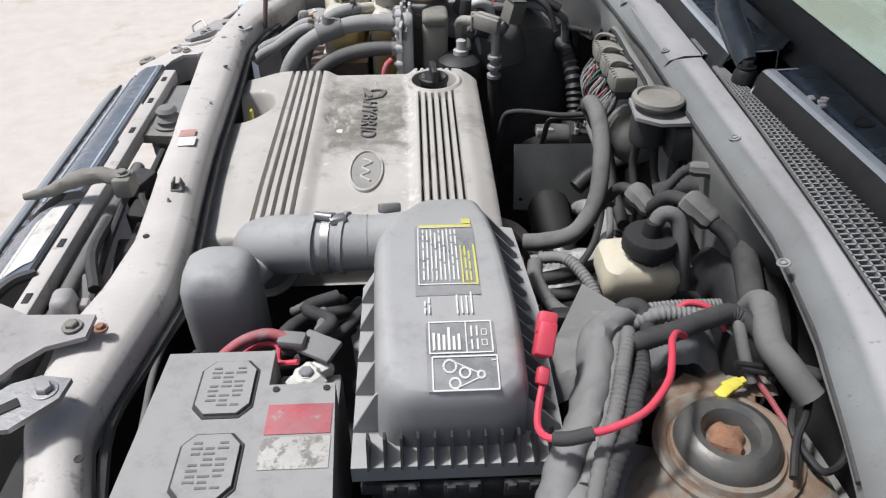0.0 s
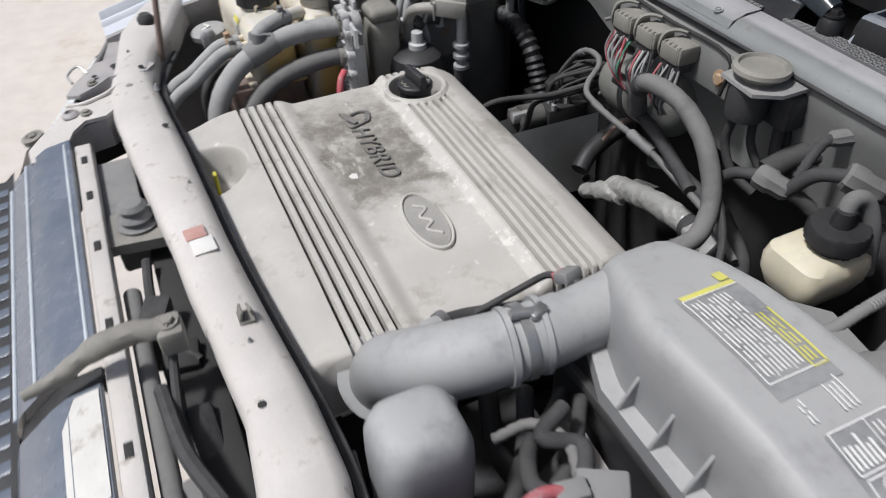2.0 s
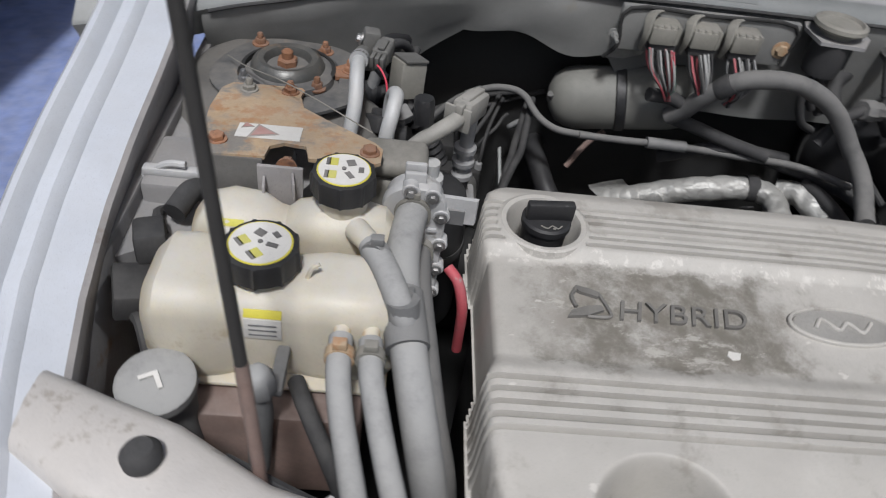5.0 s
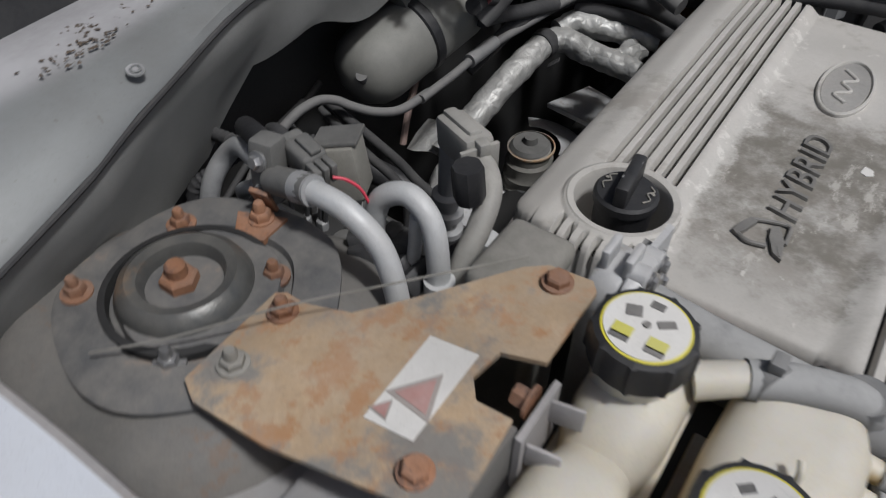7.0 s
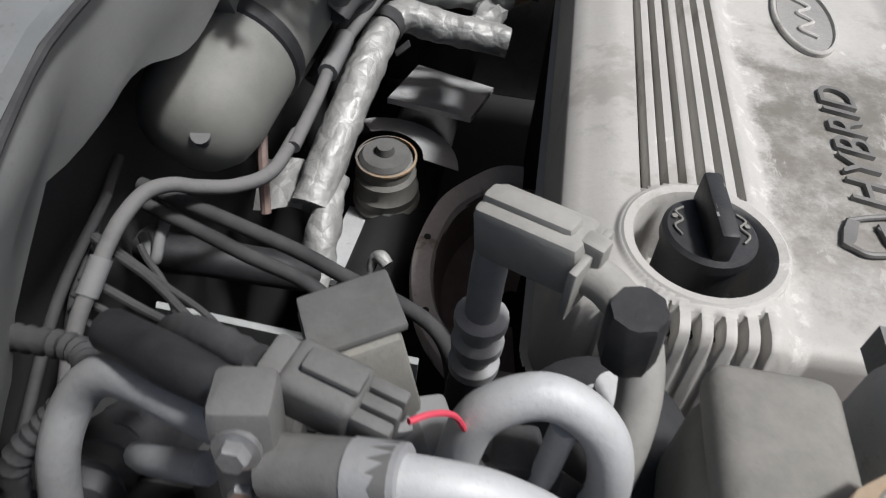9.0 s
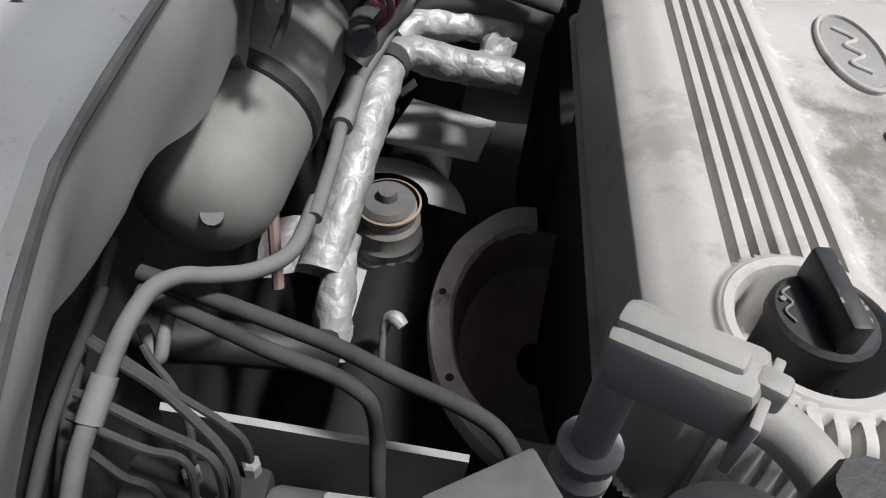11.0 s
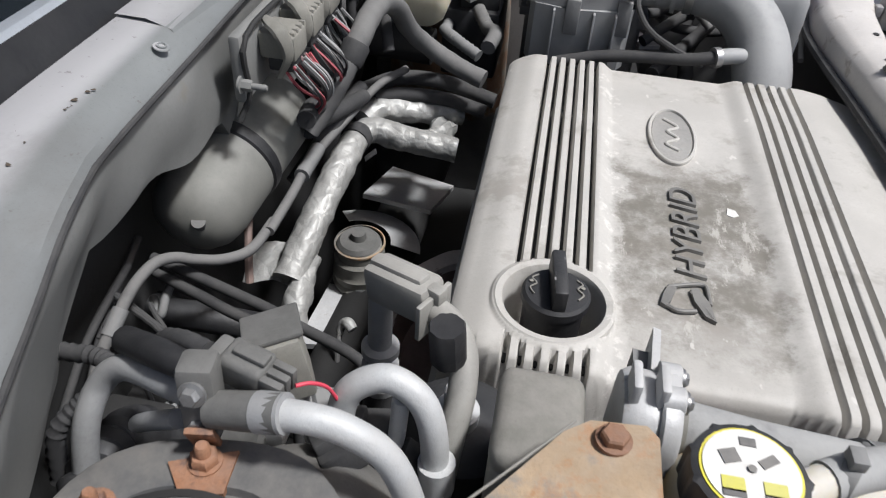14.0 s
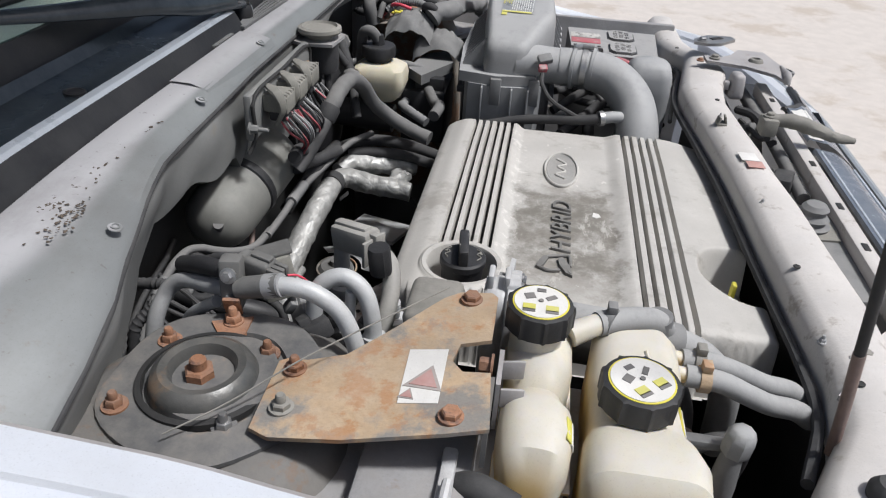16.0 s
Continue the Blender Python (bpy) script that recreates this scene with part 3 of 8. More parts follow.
for side in (1, -1):
    fender = thing("fender", (0.2, side * 0.78, 0.6), "glossy pale silver-blue front fender", "fender", "front fenders")
    rows = fender_rows(side)
    part("panel", loft([r[4:] for r in rows]), M_FENDER, fender)
    part("inner_flange", loft([r[:5] for r in rows]), M_LILAC, fender, "dusty folded inner flange")

# raised bonnet, held by the prop rod, with a dark lining
bonnet = thing("bonnet", (0.70, 0, 1.2), "raised bonnet with a black lining, propped open", "bonnet", kind="structure")
for name, off, mt in (("lining", 0.0, M_BLACK), ("skin", 0.03, M_FENDER)):
    part(name, loft([[(0.69 - 0.62 * s + off * 0.75, y, 1.30 + 0.78 * s + off * 0.66 + 0.03 * math.sin(3.14 * s)) for s in np.linspace(0, 1.05, 8)] for y in np.linspace(-0.68, 0.68, 10)]), mt, bonnet)

# windscreen side of the cowl
scuttle = thing("scuttle_trim", (0.6, 0, 1.1), "black plastic scuttle trim below the windscreen, dirty", "scuttle trim", kind="structure")



def trim_x(y):
    return float(np.interp(y, [-0.9, -0.37, -0.12, -0.03, 0.5, 0.9], [0.575, 0.561, 0.545, 0.530, 0.530, 0.50]))


part("gutter", loft([[(along(COWL, y, 2) + 0.001, y, 1.112), (along(COWL, y, 2) + 0.004, y, 1.10), (trim_x(y), y, 1.10), (0.628, y, 1.105), (0.640, y, 1.18)] for y in np.linspace(-0.9, 0.9, 40)]), M_BLACK, scuttle, "grimy black gutter")
for y0, y1, up in ((-0.028, 0.9, -0.01), (-0.9, -0.108, 0.0)):
    ys = [y0, y0 + 0.006] + list(np.linspace(y0 + 0.03, y1, 24)) if up else list(np.linspace(y0, y1 - 0.03, 24)) + [y1 - 0.006, y1]
    end = [1.0 if abs(y - (y0 if up else y1)) > 0.003 else 0.0 for y in ys]
    part("dirty_slope", loft([[(trim_x(y) - 0.022 * (1 if up else 0.5), y, 1.104), (trim_x(y) - 0.014 * (1 if up else 0.6), y, 1.124 + up), (trim_x(y) - 0.005, y, 1.142 + up), (trim_x(y), y, 1.150 + up)] for y in ys]), M_BLACK, scuttle, "grimy black front slope with dried dirt")
    part("trim_edge", loft([[(trim_x(y), y, 1.150 + up), (trim_x(y) + 0.004, y, 1.1525 + up + 0.0015 * e), (trim_x(y) + 0.013, y, 1.1535 + up + 0.0015 * e), (trim_x(y) + 0.016, y, 1.153 + up)] for y, e in zip(ys, end)]), M_TRIMSHEEN, scuttle, "bevelled trim edge, its sky highlight painted pale")
    part("lower_trim", loft([[(trim_x(y) + 0.016, y, 1.153 + up), (trim_x(y) + 0.019, y, 1.1515 + up), (0.585, y, 1.153 + up), (0.603, y, 1.157 + up), (0.611, y, 1.160), (0.617, y, 1.156), (0.62, y, 1.12)] for y in ys]), M_SCUTTLE, scuttle, "glossy dark blue-black trim strip")
    part("end_cheek", loft([[(trim_x(y0 if up else y1) + dx, (y0 if up else y1) + o, z) for dx, z in ((-0.014, 1.104), (-0.004, 1.14 + up), (0.012, 1.1525 + up), (0.07, 1.155 + up), (0.075, 1.104))] for o in (0.0, 0.004 if up else -0.004)]), M_TRIMSHEEN, scuttle, "pale bevelled end of the trim")
part("screen_foot", loft([[(0.612, y, 1.130), (0.624, y, 1.150), (0.632, y, 1.172), (0.640, y, 1.186), (0.643, y, 1.187)] for y in np.linspace(-0.9, 0.9, 12)]), M_BLACK, scuttle, "black rubber foot of the windscreen")
part("cap", lathe([(0.012, 0), (0.012, 0.003), (0.009, 0.004), (0.008, 0.003), (0, 0.003)], (0.598, -0.268, 1.1545), (-0.1, 0, 1), 20), M_BLACK, scuttle, "round black fastener cap")
part("cap", lathe([(0.012, 0), (0.012, 0.003), (0.009, 0.004), (0.008, 0.003), (0, 0.003)], (0.560, 0.352, 1.1415), (-0.05, 0, 1), 20), M_BLACK, scuttle, "round black fastener cap")
for k, (x, y) in enumerate(((0.566, -0.20), (0.573, -0.212), (0.569, -0.223), (0.581, -0.205))):
    part("paint_flake", prism([(x + 0.007 * (0.5 + 0.2 * ((j * 7 + k * 3) % 4)) * math.cos(j * 1.05), y + 0.006 * (0.5 + 0.2 * ((j * 5 + k) % 3)) * math.sin(j * 1.05)) for j in range(6)], 1.154, 1.157, 0.0005), M_WHITE, scuttle, "fallen white flake")
solo("windscreen", loft([[(0.640 + s, y, 1.188 + 0.55 * s) for s in (0.0, 0.3, 0.6, 0.9)] for y in np.linspace(-0.85, 0.85, 12)]), glass,
                  "greenish raked windscreen glass", "windscreen", kind="structure")
solo("dashboard", loft([[(0.78 + s, y, 1.15 + 0.06 * math.sin(s * 4)) for s in (0.0, 0.25, 0.5, 0.8)] for y in np.linspace(-0.85, 0.85, 8)]), M_GREY, "grey dashboard seen through glass", "dashboard", kind="structure")


def cowl_mesh(y0, y1, z, lines=5, pitch=0.0085, bar=0.0022):
    """A grille of thin crossed bars between the cowl and the trim, which lie closer together towards the middle."""
    bm = bmesh.new()
    lo, hi = (lambda y: along(COWL, y, 2) + 0.003), (lambda y: trim_x(y) - 0.006)

    def strip(cs):
        vs = [bm.verts.new((x, y, zz)) for zz in (z - 0.004, z) for x, y in cs]
        for f in ((4, 5, 6, 7), (0, 1, 5, 4), (1, 2, 6, 5), (2, 3, 7, 6), (3, 0, 4, 7)):
            bm.faces.new([vs[i] for i in f])
    cuts = np.linspace(y0, y1, 24)
    for k in range(lines + 1):
        at = lambda y: lo(y) + (hi(y) - lo(y)) * k / lines
        for a, b in zip(cuts, cuts[1:]):
            strip([(at(a), a), (at(a) + bar, a), (at(b) + bar, b), (at(b), b)])
    for y in np.arange(y0, y1, pitch):
        strip([(lo(y), y), (hi(y), y), (hi(y), y + bar), (lo(y), y + bar)])
    return bm


tagged(part("grille_mesh", cowl_mesh(-0.85, -0.02, 1.121), M_HOSE, scuttle, "grey plastic mesh air grille"), kind="stuff")
tagged(part("grille_mesh", cowl_mesh(0.02, 0.085, 1.1215, 3), M_HOSE, scuttle, "grey plastic mesh air grille"), kind="stuff")
specks = bmesh.new()
spot = random.Random(8)
for i in range(170):
    cx, cy, sp = spot.choice(((0.462, 0.365, 0.010), (0.456, 0.47, 0.012), (0.448, 0.49, 0.010), (0.444, 0.545, 0.012), (0.441, 0.558, 0.012), (0.440, 0.59, 0.012), (0.467, 0.55, 0.008), (0.47, 0.42, 0.05)))
    x, y, r = cx + spot.gauss(0, sp * 0.6), cy + spot.gauss(0, sp), spot.uniform(0.0007, 0.0021)
    if x < along(COWL, y, 1) + (0.024 if y < 0.45 else 0.044) or x > along(COWL, y, 2) - 0.006:
        continue
    lathe([(r, 0), (r * 0.7, r * 0.35), (0, r * 0.4)], (x, y, 1.1195 + 0.001 * (0.015 < y < 0.24) * 2), seg=5, bm=specks, wob=lambda a: 1 + 0.45 * math.sin(a * 2 + i))
tagged(solo("dirt_specks", specks, M_DIRT, "dark dirt specks scattered on the silver cowl", "dirt"), kind="stuff")

# ---- engine cover ----
CX0, CX1, CY0, CY1 = -0.256, 0.206, -0.175, 0.392


def cover_height(x, y):
    ease = lambda a, b, v: np.clip((v - a) / (b - a), 0, 1) ** 2 * (3 - 2 * np.clip((v - a) / (b - a), 0, 1))
    top = 0.955 + (0.948 - 0.955) * ease(-0.095, -0.07, x) + (0.957 - 0.948) * ease(0.066, 0.083, x)
    top = top - 0.010 * ease(-0.17, -0.25, x) - 0.012 * ease(0.165, 0.205, x) - 0.004 * ease(-0.02, -0.17, y)
    for c in (-0.103, -0.117, -0.131, -0.1445, -0.158):
        top = top - 0.016 * np.exp(-((x - c) / 0.0023) ** 6)
    for c in (0.089, 0.1015, 0.114, 0.1265, 0.139, 0.1515):
        top = top - 0.016 * np.exp(-((x - c) / 0.0023) ** 6) * (np.hypot(x - 0.118, y - 0.315) > 0.056)
    r = np.hypot(x - 0.118, y - 0.315)
    top = top + 0.003 * ease(0.054, 0.051, r)
    top = top - 0.06 * ease(0.0445, 0.041, r)
    n = np.hypot(x + 0.236, (y - 0.244) * 0.95)
    top = top - 0.055 * ease(0.062, 0.040, n)
    return top


def cover_edge(x, y):
    """Distance inside the outline of the cover."""
    front = CX0 + 0.0 * y
    far = np.interp(x, [-0.256, -0.2, -0.165, -0.1, -0.07, 0.06, 0.085, 0.15, 0.206], [0.375, 0.388, 0.392, 0.392, 0.382, 0.382, 0.389, 0.386, 0.372])
    near = np.interp(x, [-0.256, -0.2, -0.165, 0.206], [-0.16, -0.172, -0.175, -0.172])
    d = np.minimum(np.minimum(x - front, CX1 - x), np.minimum(far - y, y - near))
    for cx, cy, sx, sy, rad in ((CX0, -0.172, 1, 1, 0.05), (CX1, -0.172, -1, 1, 0.02), (CX1, 0.375, -1, -1, 0.03), (CX0, 0.38, 1, -1, 0.012)):
        px, py = (x - cx) * sx, (y - cy) * sy
        d = np.where((px < rad) & (py < rad), np.minimum(d, rad - np.hypot(rad - px, rad - py)), d)
    return d


gx, gy = np.linspace(CX0 - 0.012, CX1 + 0.012, 480), np.linspace(CY0 - 0.012, CY1 + 0.012, 220)
X, Y = np.meshgrid(gx, gy, indexing="ij")
D = cover_edge(X, Y)
inner = np.clip(D / 0.016, 0, 1)
Zc = cover_height(X, Y) - 0.014 * (1 - np.sqrt(np.clip(1 - (1 - inner) ** 2, 0, 1))) - 0.10 * np.clip(1 - (D + 0.003) / 0.006, 0, 1) ** 1.5
idx = np.arange(X.size).reshape(X.shape)
keep = (D > -0.0085)
Zc = np.maximum(Zc, 0.866)
quads = [(int(idx[i, j]), int(idx[i + 1, j]), int(idx[i + 1, j + 1]), int(idx[i, j + 1]))
         for i in range(len(gx) - 1) for j in range(len(gy) - 1) if keep[i, j] and keep[i + 1, j] and keep[i, j + 1] and keep[i + 1, j + 1]]
cover = thing("engine_cover", (0, 0.1, 0.86), "dusty silver-grey plastic engine cover with grooves and a stained middle", "engine cover")
me = bpy.data.meshes.new("shell")
me.from_pydata(np.stack([X.ravel(), Y.ravel(), Zc.ravel()], 1).tolist(), [], quads)
me.materials.append(M_COVER)
me.polygons.foreach_set("use_smooth", [True] * len(me.polygons))
me.set_sharp_from_angle(angle=radians(50))
bmx = bmesh.new()
bmx.from_mesh(me)
bmesh.ops.delete(bmx, geom=[v for v in bmx.verts if not v.link_faces], context="VERTS")
bmx.to_mesh(me)
bmx.free()
shell = new("shell", me)
shell.parent = cover
shell.matrix_parent_inverse = cover.matrix_basis.inverted()


def oval(a, b, z0, z1, n=40, inner_a=0.0, inner_b=0.0):
    bm = bmesh.new()
    rows = []
    prof = [(a, b, z0), (a, b, z1 - 0.001), (a - 0.001, b - 0.001, z1)]
    prof += [(inner_a + 0.001, inner_b + 0.001, z1), (inner_a, inner_b, z1 - 0.0015), (inner_a, inner_b, z0)] if inner_a else []
    for pa, pb, z in prof:
        rows.append([bm.verts.new((pa * math.cos(2 * math.pi * k / n), pb * math.sin(2 * math.pi * k / n), z)) for k in range(n)])
    for p, q in zip(rows, rows[1:]):
        for k in range(n):
            bm.faces.new((p[k], p[(k + 1) % n], q[(k + 1) % n], q[k]))
    if not inner_a:
        bm.faces.new(rows[-1])
    return bm


# near-black strips run along the grooves, just below the cover's top
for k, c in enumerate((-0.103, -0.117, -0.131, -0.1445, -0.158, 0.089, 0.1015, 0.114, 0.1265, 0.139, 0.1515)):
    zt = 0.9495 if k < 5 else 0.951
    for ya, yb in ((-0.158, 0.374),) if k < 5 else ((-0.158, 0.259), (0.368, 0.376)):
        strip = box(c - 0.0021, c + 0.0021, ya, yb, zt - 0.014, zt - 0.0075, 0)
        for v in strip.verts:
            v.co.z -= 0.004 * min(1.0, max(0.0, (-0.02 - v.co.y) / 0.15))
        part("groove", strip, M_DARK, cover, "dark strip set low in a groove")
part("filler_ring", lathe([(0.0525, 0.945), (0.0515, 0.959), (0.049, 0.961), (0.0435, 0.960), (0.0415, 0.956), (0.041, 0.90)], (0.118, 0.315, 0), seg=64, caps=False), M_COVER, cover, "raised round rim of the filler hole")
badge = part("badge", oval(0.0235, 0.056, 0.945, 0.9505), M_BADGE, cover, "oval grey maker's badge")
part("badge_rim", oval(0.0275, 0.062, 0.945, 0.9525, 40, 0.0235, 0.057), M_COVER, badge, "raised oval rim")
part("badge_swash", tube([(-0.006, 0.034, 0.951), (0.008, 0.022, 0.951), (-0.006, 0.008, 0.951), (0.005, -0.006, 0.951), (-0.007, -0.018, 0.951), (0.008, -0.034, 0.951)], 0.0022, 8, 6), M_COVER, badge, "plain raised swash")
words = bpy.data.curves.new("word", "FONT")
words.body, words.size, words.shear, words.extrude, words.align_x, words.space_character = "HYBRID", 0.0385, 0.22, 0.0022, "LEFT", 1.06
words_ob = bpy.data.objects.new("word", words)
word_mesh = bpy.data.meshes.new_from_object(words_ob)
word_mesh.transform(Matrix(((0, 1, 0, -0.016), (-1, 0, 0, 0.250), (0, 0, 1, 0.9495), (0, 0, 0, 1))))
word_mesh.materials.append(M_LETTER)
word = new("lettering", word_mesh)
word.parent = cover
word.matrix_parent_inverse = cover.matrix_basis.inverted()
tagged(word, "raised word HYBRID in grey plastic")
part("leaf_emblem", merge(prism([(0.000, 0.265), (-0.006, 0.262), (-0.015, 0.280), (-0.0185, 0.302), (-0.010, 0.297), (-0.002, 0.280)], 0.947, 0.9522, 0.0008),
                          prism([(0.027, 0.288), (0.024, 0.275), (0.019, 0.264), (0.012, 0.266), (0.018, 0.284), (0.023, 0.291)], 0.947, 0.9522, 0.0008),
                          tube([(0.019, 0.265, 0.9505), (0.002, 0.2585, 0.9505), (-0.013, 0.256, 0.9505), (-0.0155, 0.27, 0.9505), (-0.0155, 0.281, 0.9505)], 0.002, 8, 5),
                          tube([(0.022, 0.289, 0.9505), (0.012, 0.294, 0.9505), (-0.003, 0.291, 0.9505)], 0.0022, 8, 5),
                          tube([(0.0, 0.268, 0.9505), (-0.008, 0.282, 0.9505), (-0.016, 0.299, 0.9515)], 0.0016, 6, 5)), M_LETTER, cover, "raised leaf-shaped emblem in outline")
part("paint_chip", prism([(-0.048, 0.128), (-0.056, 0.131), (-0.058, 0.139), (-0.052, 0.143), (-0.046, 0.140)], 0.9478, 0.9488, 0), M_WHITE, cover, "pale bare chip in the plastic")
cap = thing("oil_filler_cap", (0.117, 0.315, 0.93), "black plastic oil filler cap with a tall grip bar", "oil cap")
part("disc", lathe([(0.025, 0.915), (0.026, 0.957), (0.0285, 0.959), (0.0285, 0.966), (0.026, 0.9685), (0, 0.969)], (0.117, 0.313, 0), seg=36), M_BLACK, cap)
part("grip", cbox((0.117, 0.311, 0.977), (0.012, 0.055, 0.024), 0.003, rot=(0, 0, 6)), M_BLACK, cap)
for k in (-1, 1):
    part("symbol", merge(tube([(0.117 + k * 0.016, 0.298, 0.9696), (0.117 + k * 0.021, 0.303, 0.9696), (0.117 + k * 0.017, 0.309, 0.9696), (0.117 + k * 0.022, 0.315, 0.9696), (0.117 + k * 0.018, 0.322, 0.9696)], 0.0008, 6, 4),
                         lathe([(0.0018, 0), (0.0018, 0.0008), (0, 0.0008)], (0.117 + k * 0.0215, 0.307, 0.9692), seg=8)), M_TAN, cap, "small faded yellow printed symbol")
part("print", merge(*[cbox((0.1165 + 0.0006 * i, 0.295 + 0.0065 * i, 0.9884), (0.005, 0.0035, 0.0004), 0, rot=(0, 0, 6)) for i in range(5)]), M_GREY, cap, "worn grey printing as plain bars")
solo("dipstick", merge(cbox((-0.226, 0.25, 0.922), (0.006, 0.012, 0.03), 0.002), tube([(-0.226, 0.25, 0.91), (-0.226, 0.253, 0.8)], 0.003, 8)), M_YELLOW, "yellow dipstick handle in the cover's recess", "dipstick")
engine = thing("engine_block", (0, 0.1, 0.4), "plain near-black engine block below its cover", "engine")
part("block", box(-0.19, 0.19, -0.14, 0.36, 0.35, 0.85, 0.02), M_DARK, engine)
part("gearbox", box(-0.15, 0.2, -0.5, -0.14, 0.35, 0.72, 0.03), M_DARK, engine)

# ---- driver's side: air filter box, intake, battery ----
airbox = thing("air_filter_box", (0.11, -0.42, 0.8), "dusty grey plastic air filter housing with printed labels on its lid", "air filter box")


def chaikin(poly, rounds=2):
    """Cuts the corners of a closed outline."""
    for _ in range(rounds):
        poly = [tuple(a[k] * w + b[k] * (1 - w) for k in (0, 1)) for a, b in zip(poly, poly[1:] + poly[:1]) for w in (0.85, 0.15)]
    return poly


def lid_top(y):
    return float(np.interp(y, (-0.60, -0.58, -0.55, -0.50, -0.44, -0.38, -0.33, -0.29, -0.25), (1.066, 1.077, 1.088, 1.098, 1.1, 1.097, 1.088, 1.074, 1.06)))


LID_FOOT = chaikin([(0.038, -0.586), (0.178, -0.586), (0.178, -0.5), (0.172, -0.4), (0.163, -0.3), (0.155, -0.25), (0.08, -0.25), (0.052, -0.31), (0.031, -0.37), (0.034, -0.47)])
LID_CROWN = chaikin([(0.055, -0.579), (0.164, -0.579), (0.166, -0.5), (0.160, -0.4), (0.151, -0.32), (0.144, -0.266), (0.088, -0.266), (0.066, -0.325), (0.045, -0.38), (0.048, -0.47)])


def lid_row(k, s, pinch=0.0):
    """A ring of the lid at share k of its height, s of the way from its foot to its crown."""
    row = []
    for (xa, ya), (xb, yb) in zip(LID_FOOT, LID_CROWN):
        x, y = xa + (xb - xa) * s, ya + (yb - ya) * s
        x, y = x + (0.108 - x) * pinch, y + (-0.42 - y) * pinch
        row.append((x, y, 1.008 + (lid_top(y) - 1.008) * k))
    return row


part("lid", loft([lid_row(*r) for r in ((0, 0), (0.4, 0.05), (0.74, 0.16), (0.88, 0.36), (0.95, 0.62), (0.985, 0.85), (1, 1), (1, 1, 0.12), (1, 1, 0.3), (1, 1, 0.55), (1, 1, 0.9))], True), M_LID, airbox)
part("flange", prism([(0.016, -0.606), (0.21, -0.606), (0.212, -0.4), (0.2, -0.25), (0.13, -0.236), (0.06, -0.25), (0.016, -0.36)], 0.99, 1.009, 0.003), M_LID, airbox, "dusty grey rim")
part("base", box(0.03, 0.196, -0.598, -0.26, 0.78, 0.992, 0.012, 3), M_BLACK, airbox)
part("rim_step", box(0.022, 0.204, -0.602, -0.262, 0.962, 0.976, 0.002), M_RUBBER, airbox, "dusty dark lower rim")
part("skirt", prism([(0.045, -0.262), (0.19, -0.262), (0.182, -0.244), (0.13, -0.232), (0.055, -0.244)], 0.905, 0.99, 0.004), M_TUBE, airbox, "grey moulded skirt towards the engine")
for x in (0.07, 0.10, 0.155):
    part("skirt_rib", box(x - 0.0015, x + 0.0015, -0.25, -0.228, 0.905, 0.988, 0.0005), M_TUBE, airbox)
rib = mesh_of(box(-0.0012, 0.0012, -0.016, 0.016, 0, 0.028, 0, taper=(1, 0.25)), "rib", M_BLACK)


def share(name, me, m, parent, label=""):
    ob = new(name, me)
    ob.parent = parent
    ob.matrix_basis = m
    if parent.parent is None:
        ob.matrix_parent_inverse = parent.matrix_basis.inverted()
    return tagged(ob, label)


fin = mesh_of(prism([(-0.024, 0.0), (0.022, 0.0), (0.022, 0.006), (-0.024, 0.060)], -0.0013, 0.0013, 0.0004), "rib", M_LID)
big_fin = mesh_of(prism([(-0.019, 0.0), (0.012, 0.0), (0.012, 0.058), (0.004, 0.05), (-0.019, 0.004)], -0.0015, 0.0015, 0.0004), "rib", M_LID)
for i in range(12):
    share("rib", rib, pose(0.032 + i * 0.0148, -0.593, 1.008), airbox)
for i in range(13):
    share("rib", fin, pose(0.186 - 0.0008 * i, -0.57 + i * 0.0235, 1.008, 90, 0, 0), airbox)
for i in range(5):
    share("rib", big_fin, pose(0.035, -0.565 + i * 0.045, 1.008, 90, 0, 0), airbox)
for x in (0.06, 0.115, 0.17):
    part("clip", merge(cbox((x, -0.607, 0.975), (0.034, 0.006, 0.02), 0.0015), cbox((x - 0.010, -0.611, 0.98), (0.008, 0.004, 0.010), 0.001), cbox((x + 0.010, -0.611, 0.98), (0.008, 0.004, 0.010), 0.001)), M_RUBBER, airbox, "dusty black plastic clip")
for x, y in ((0.198, -0.31), (0.06, -0.248), (0.13, -0.235)):
    part("clip", cbox((x, y, 0.98), (0.02, 0.012, 0.05), 0.002), M_GREY, airbox, "grey plastic clip")


def lid_print(name, cells, mat, label, up=0.0016):
    """Printing that lies on the curved lid: centre x, centre y, width, depth of each bar."""
    bm = bmesh.new()
    for x, y, w, d in cells:
        n = max(1, int(d / 0.012))
        rows = []
        for k in range(n + 1):
            yy = y - d / 2 + d * k / n
            rows.append([bm.verts.new((xx, yy, lid_top(yy) + up)) for xx in (x - w / 2, x + w / 2)])
        for a, b in zip(rows, rows[1:]):
            bm.faces.new((a[0], a[1], b[1], b[0]))
    return part(name, bm, mat, airbox, label)


def frame_cells(x0, x1, y0, y1, t=0.0013):
    return [((x0 + x1) / 2, y0, x1 - x0, t), ((x0 + x1) / 2, y1, x1 - x0, t), (x0, (y0 + y1) / 2, t, y1 - y0), (x1, (y0 + y1) / 2, t, y1 - y0)]


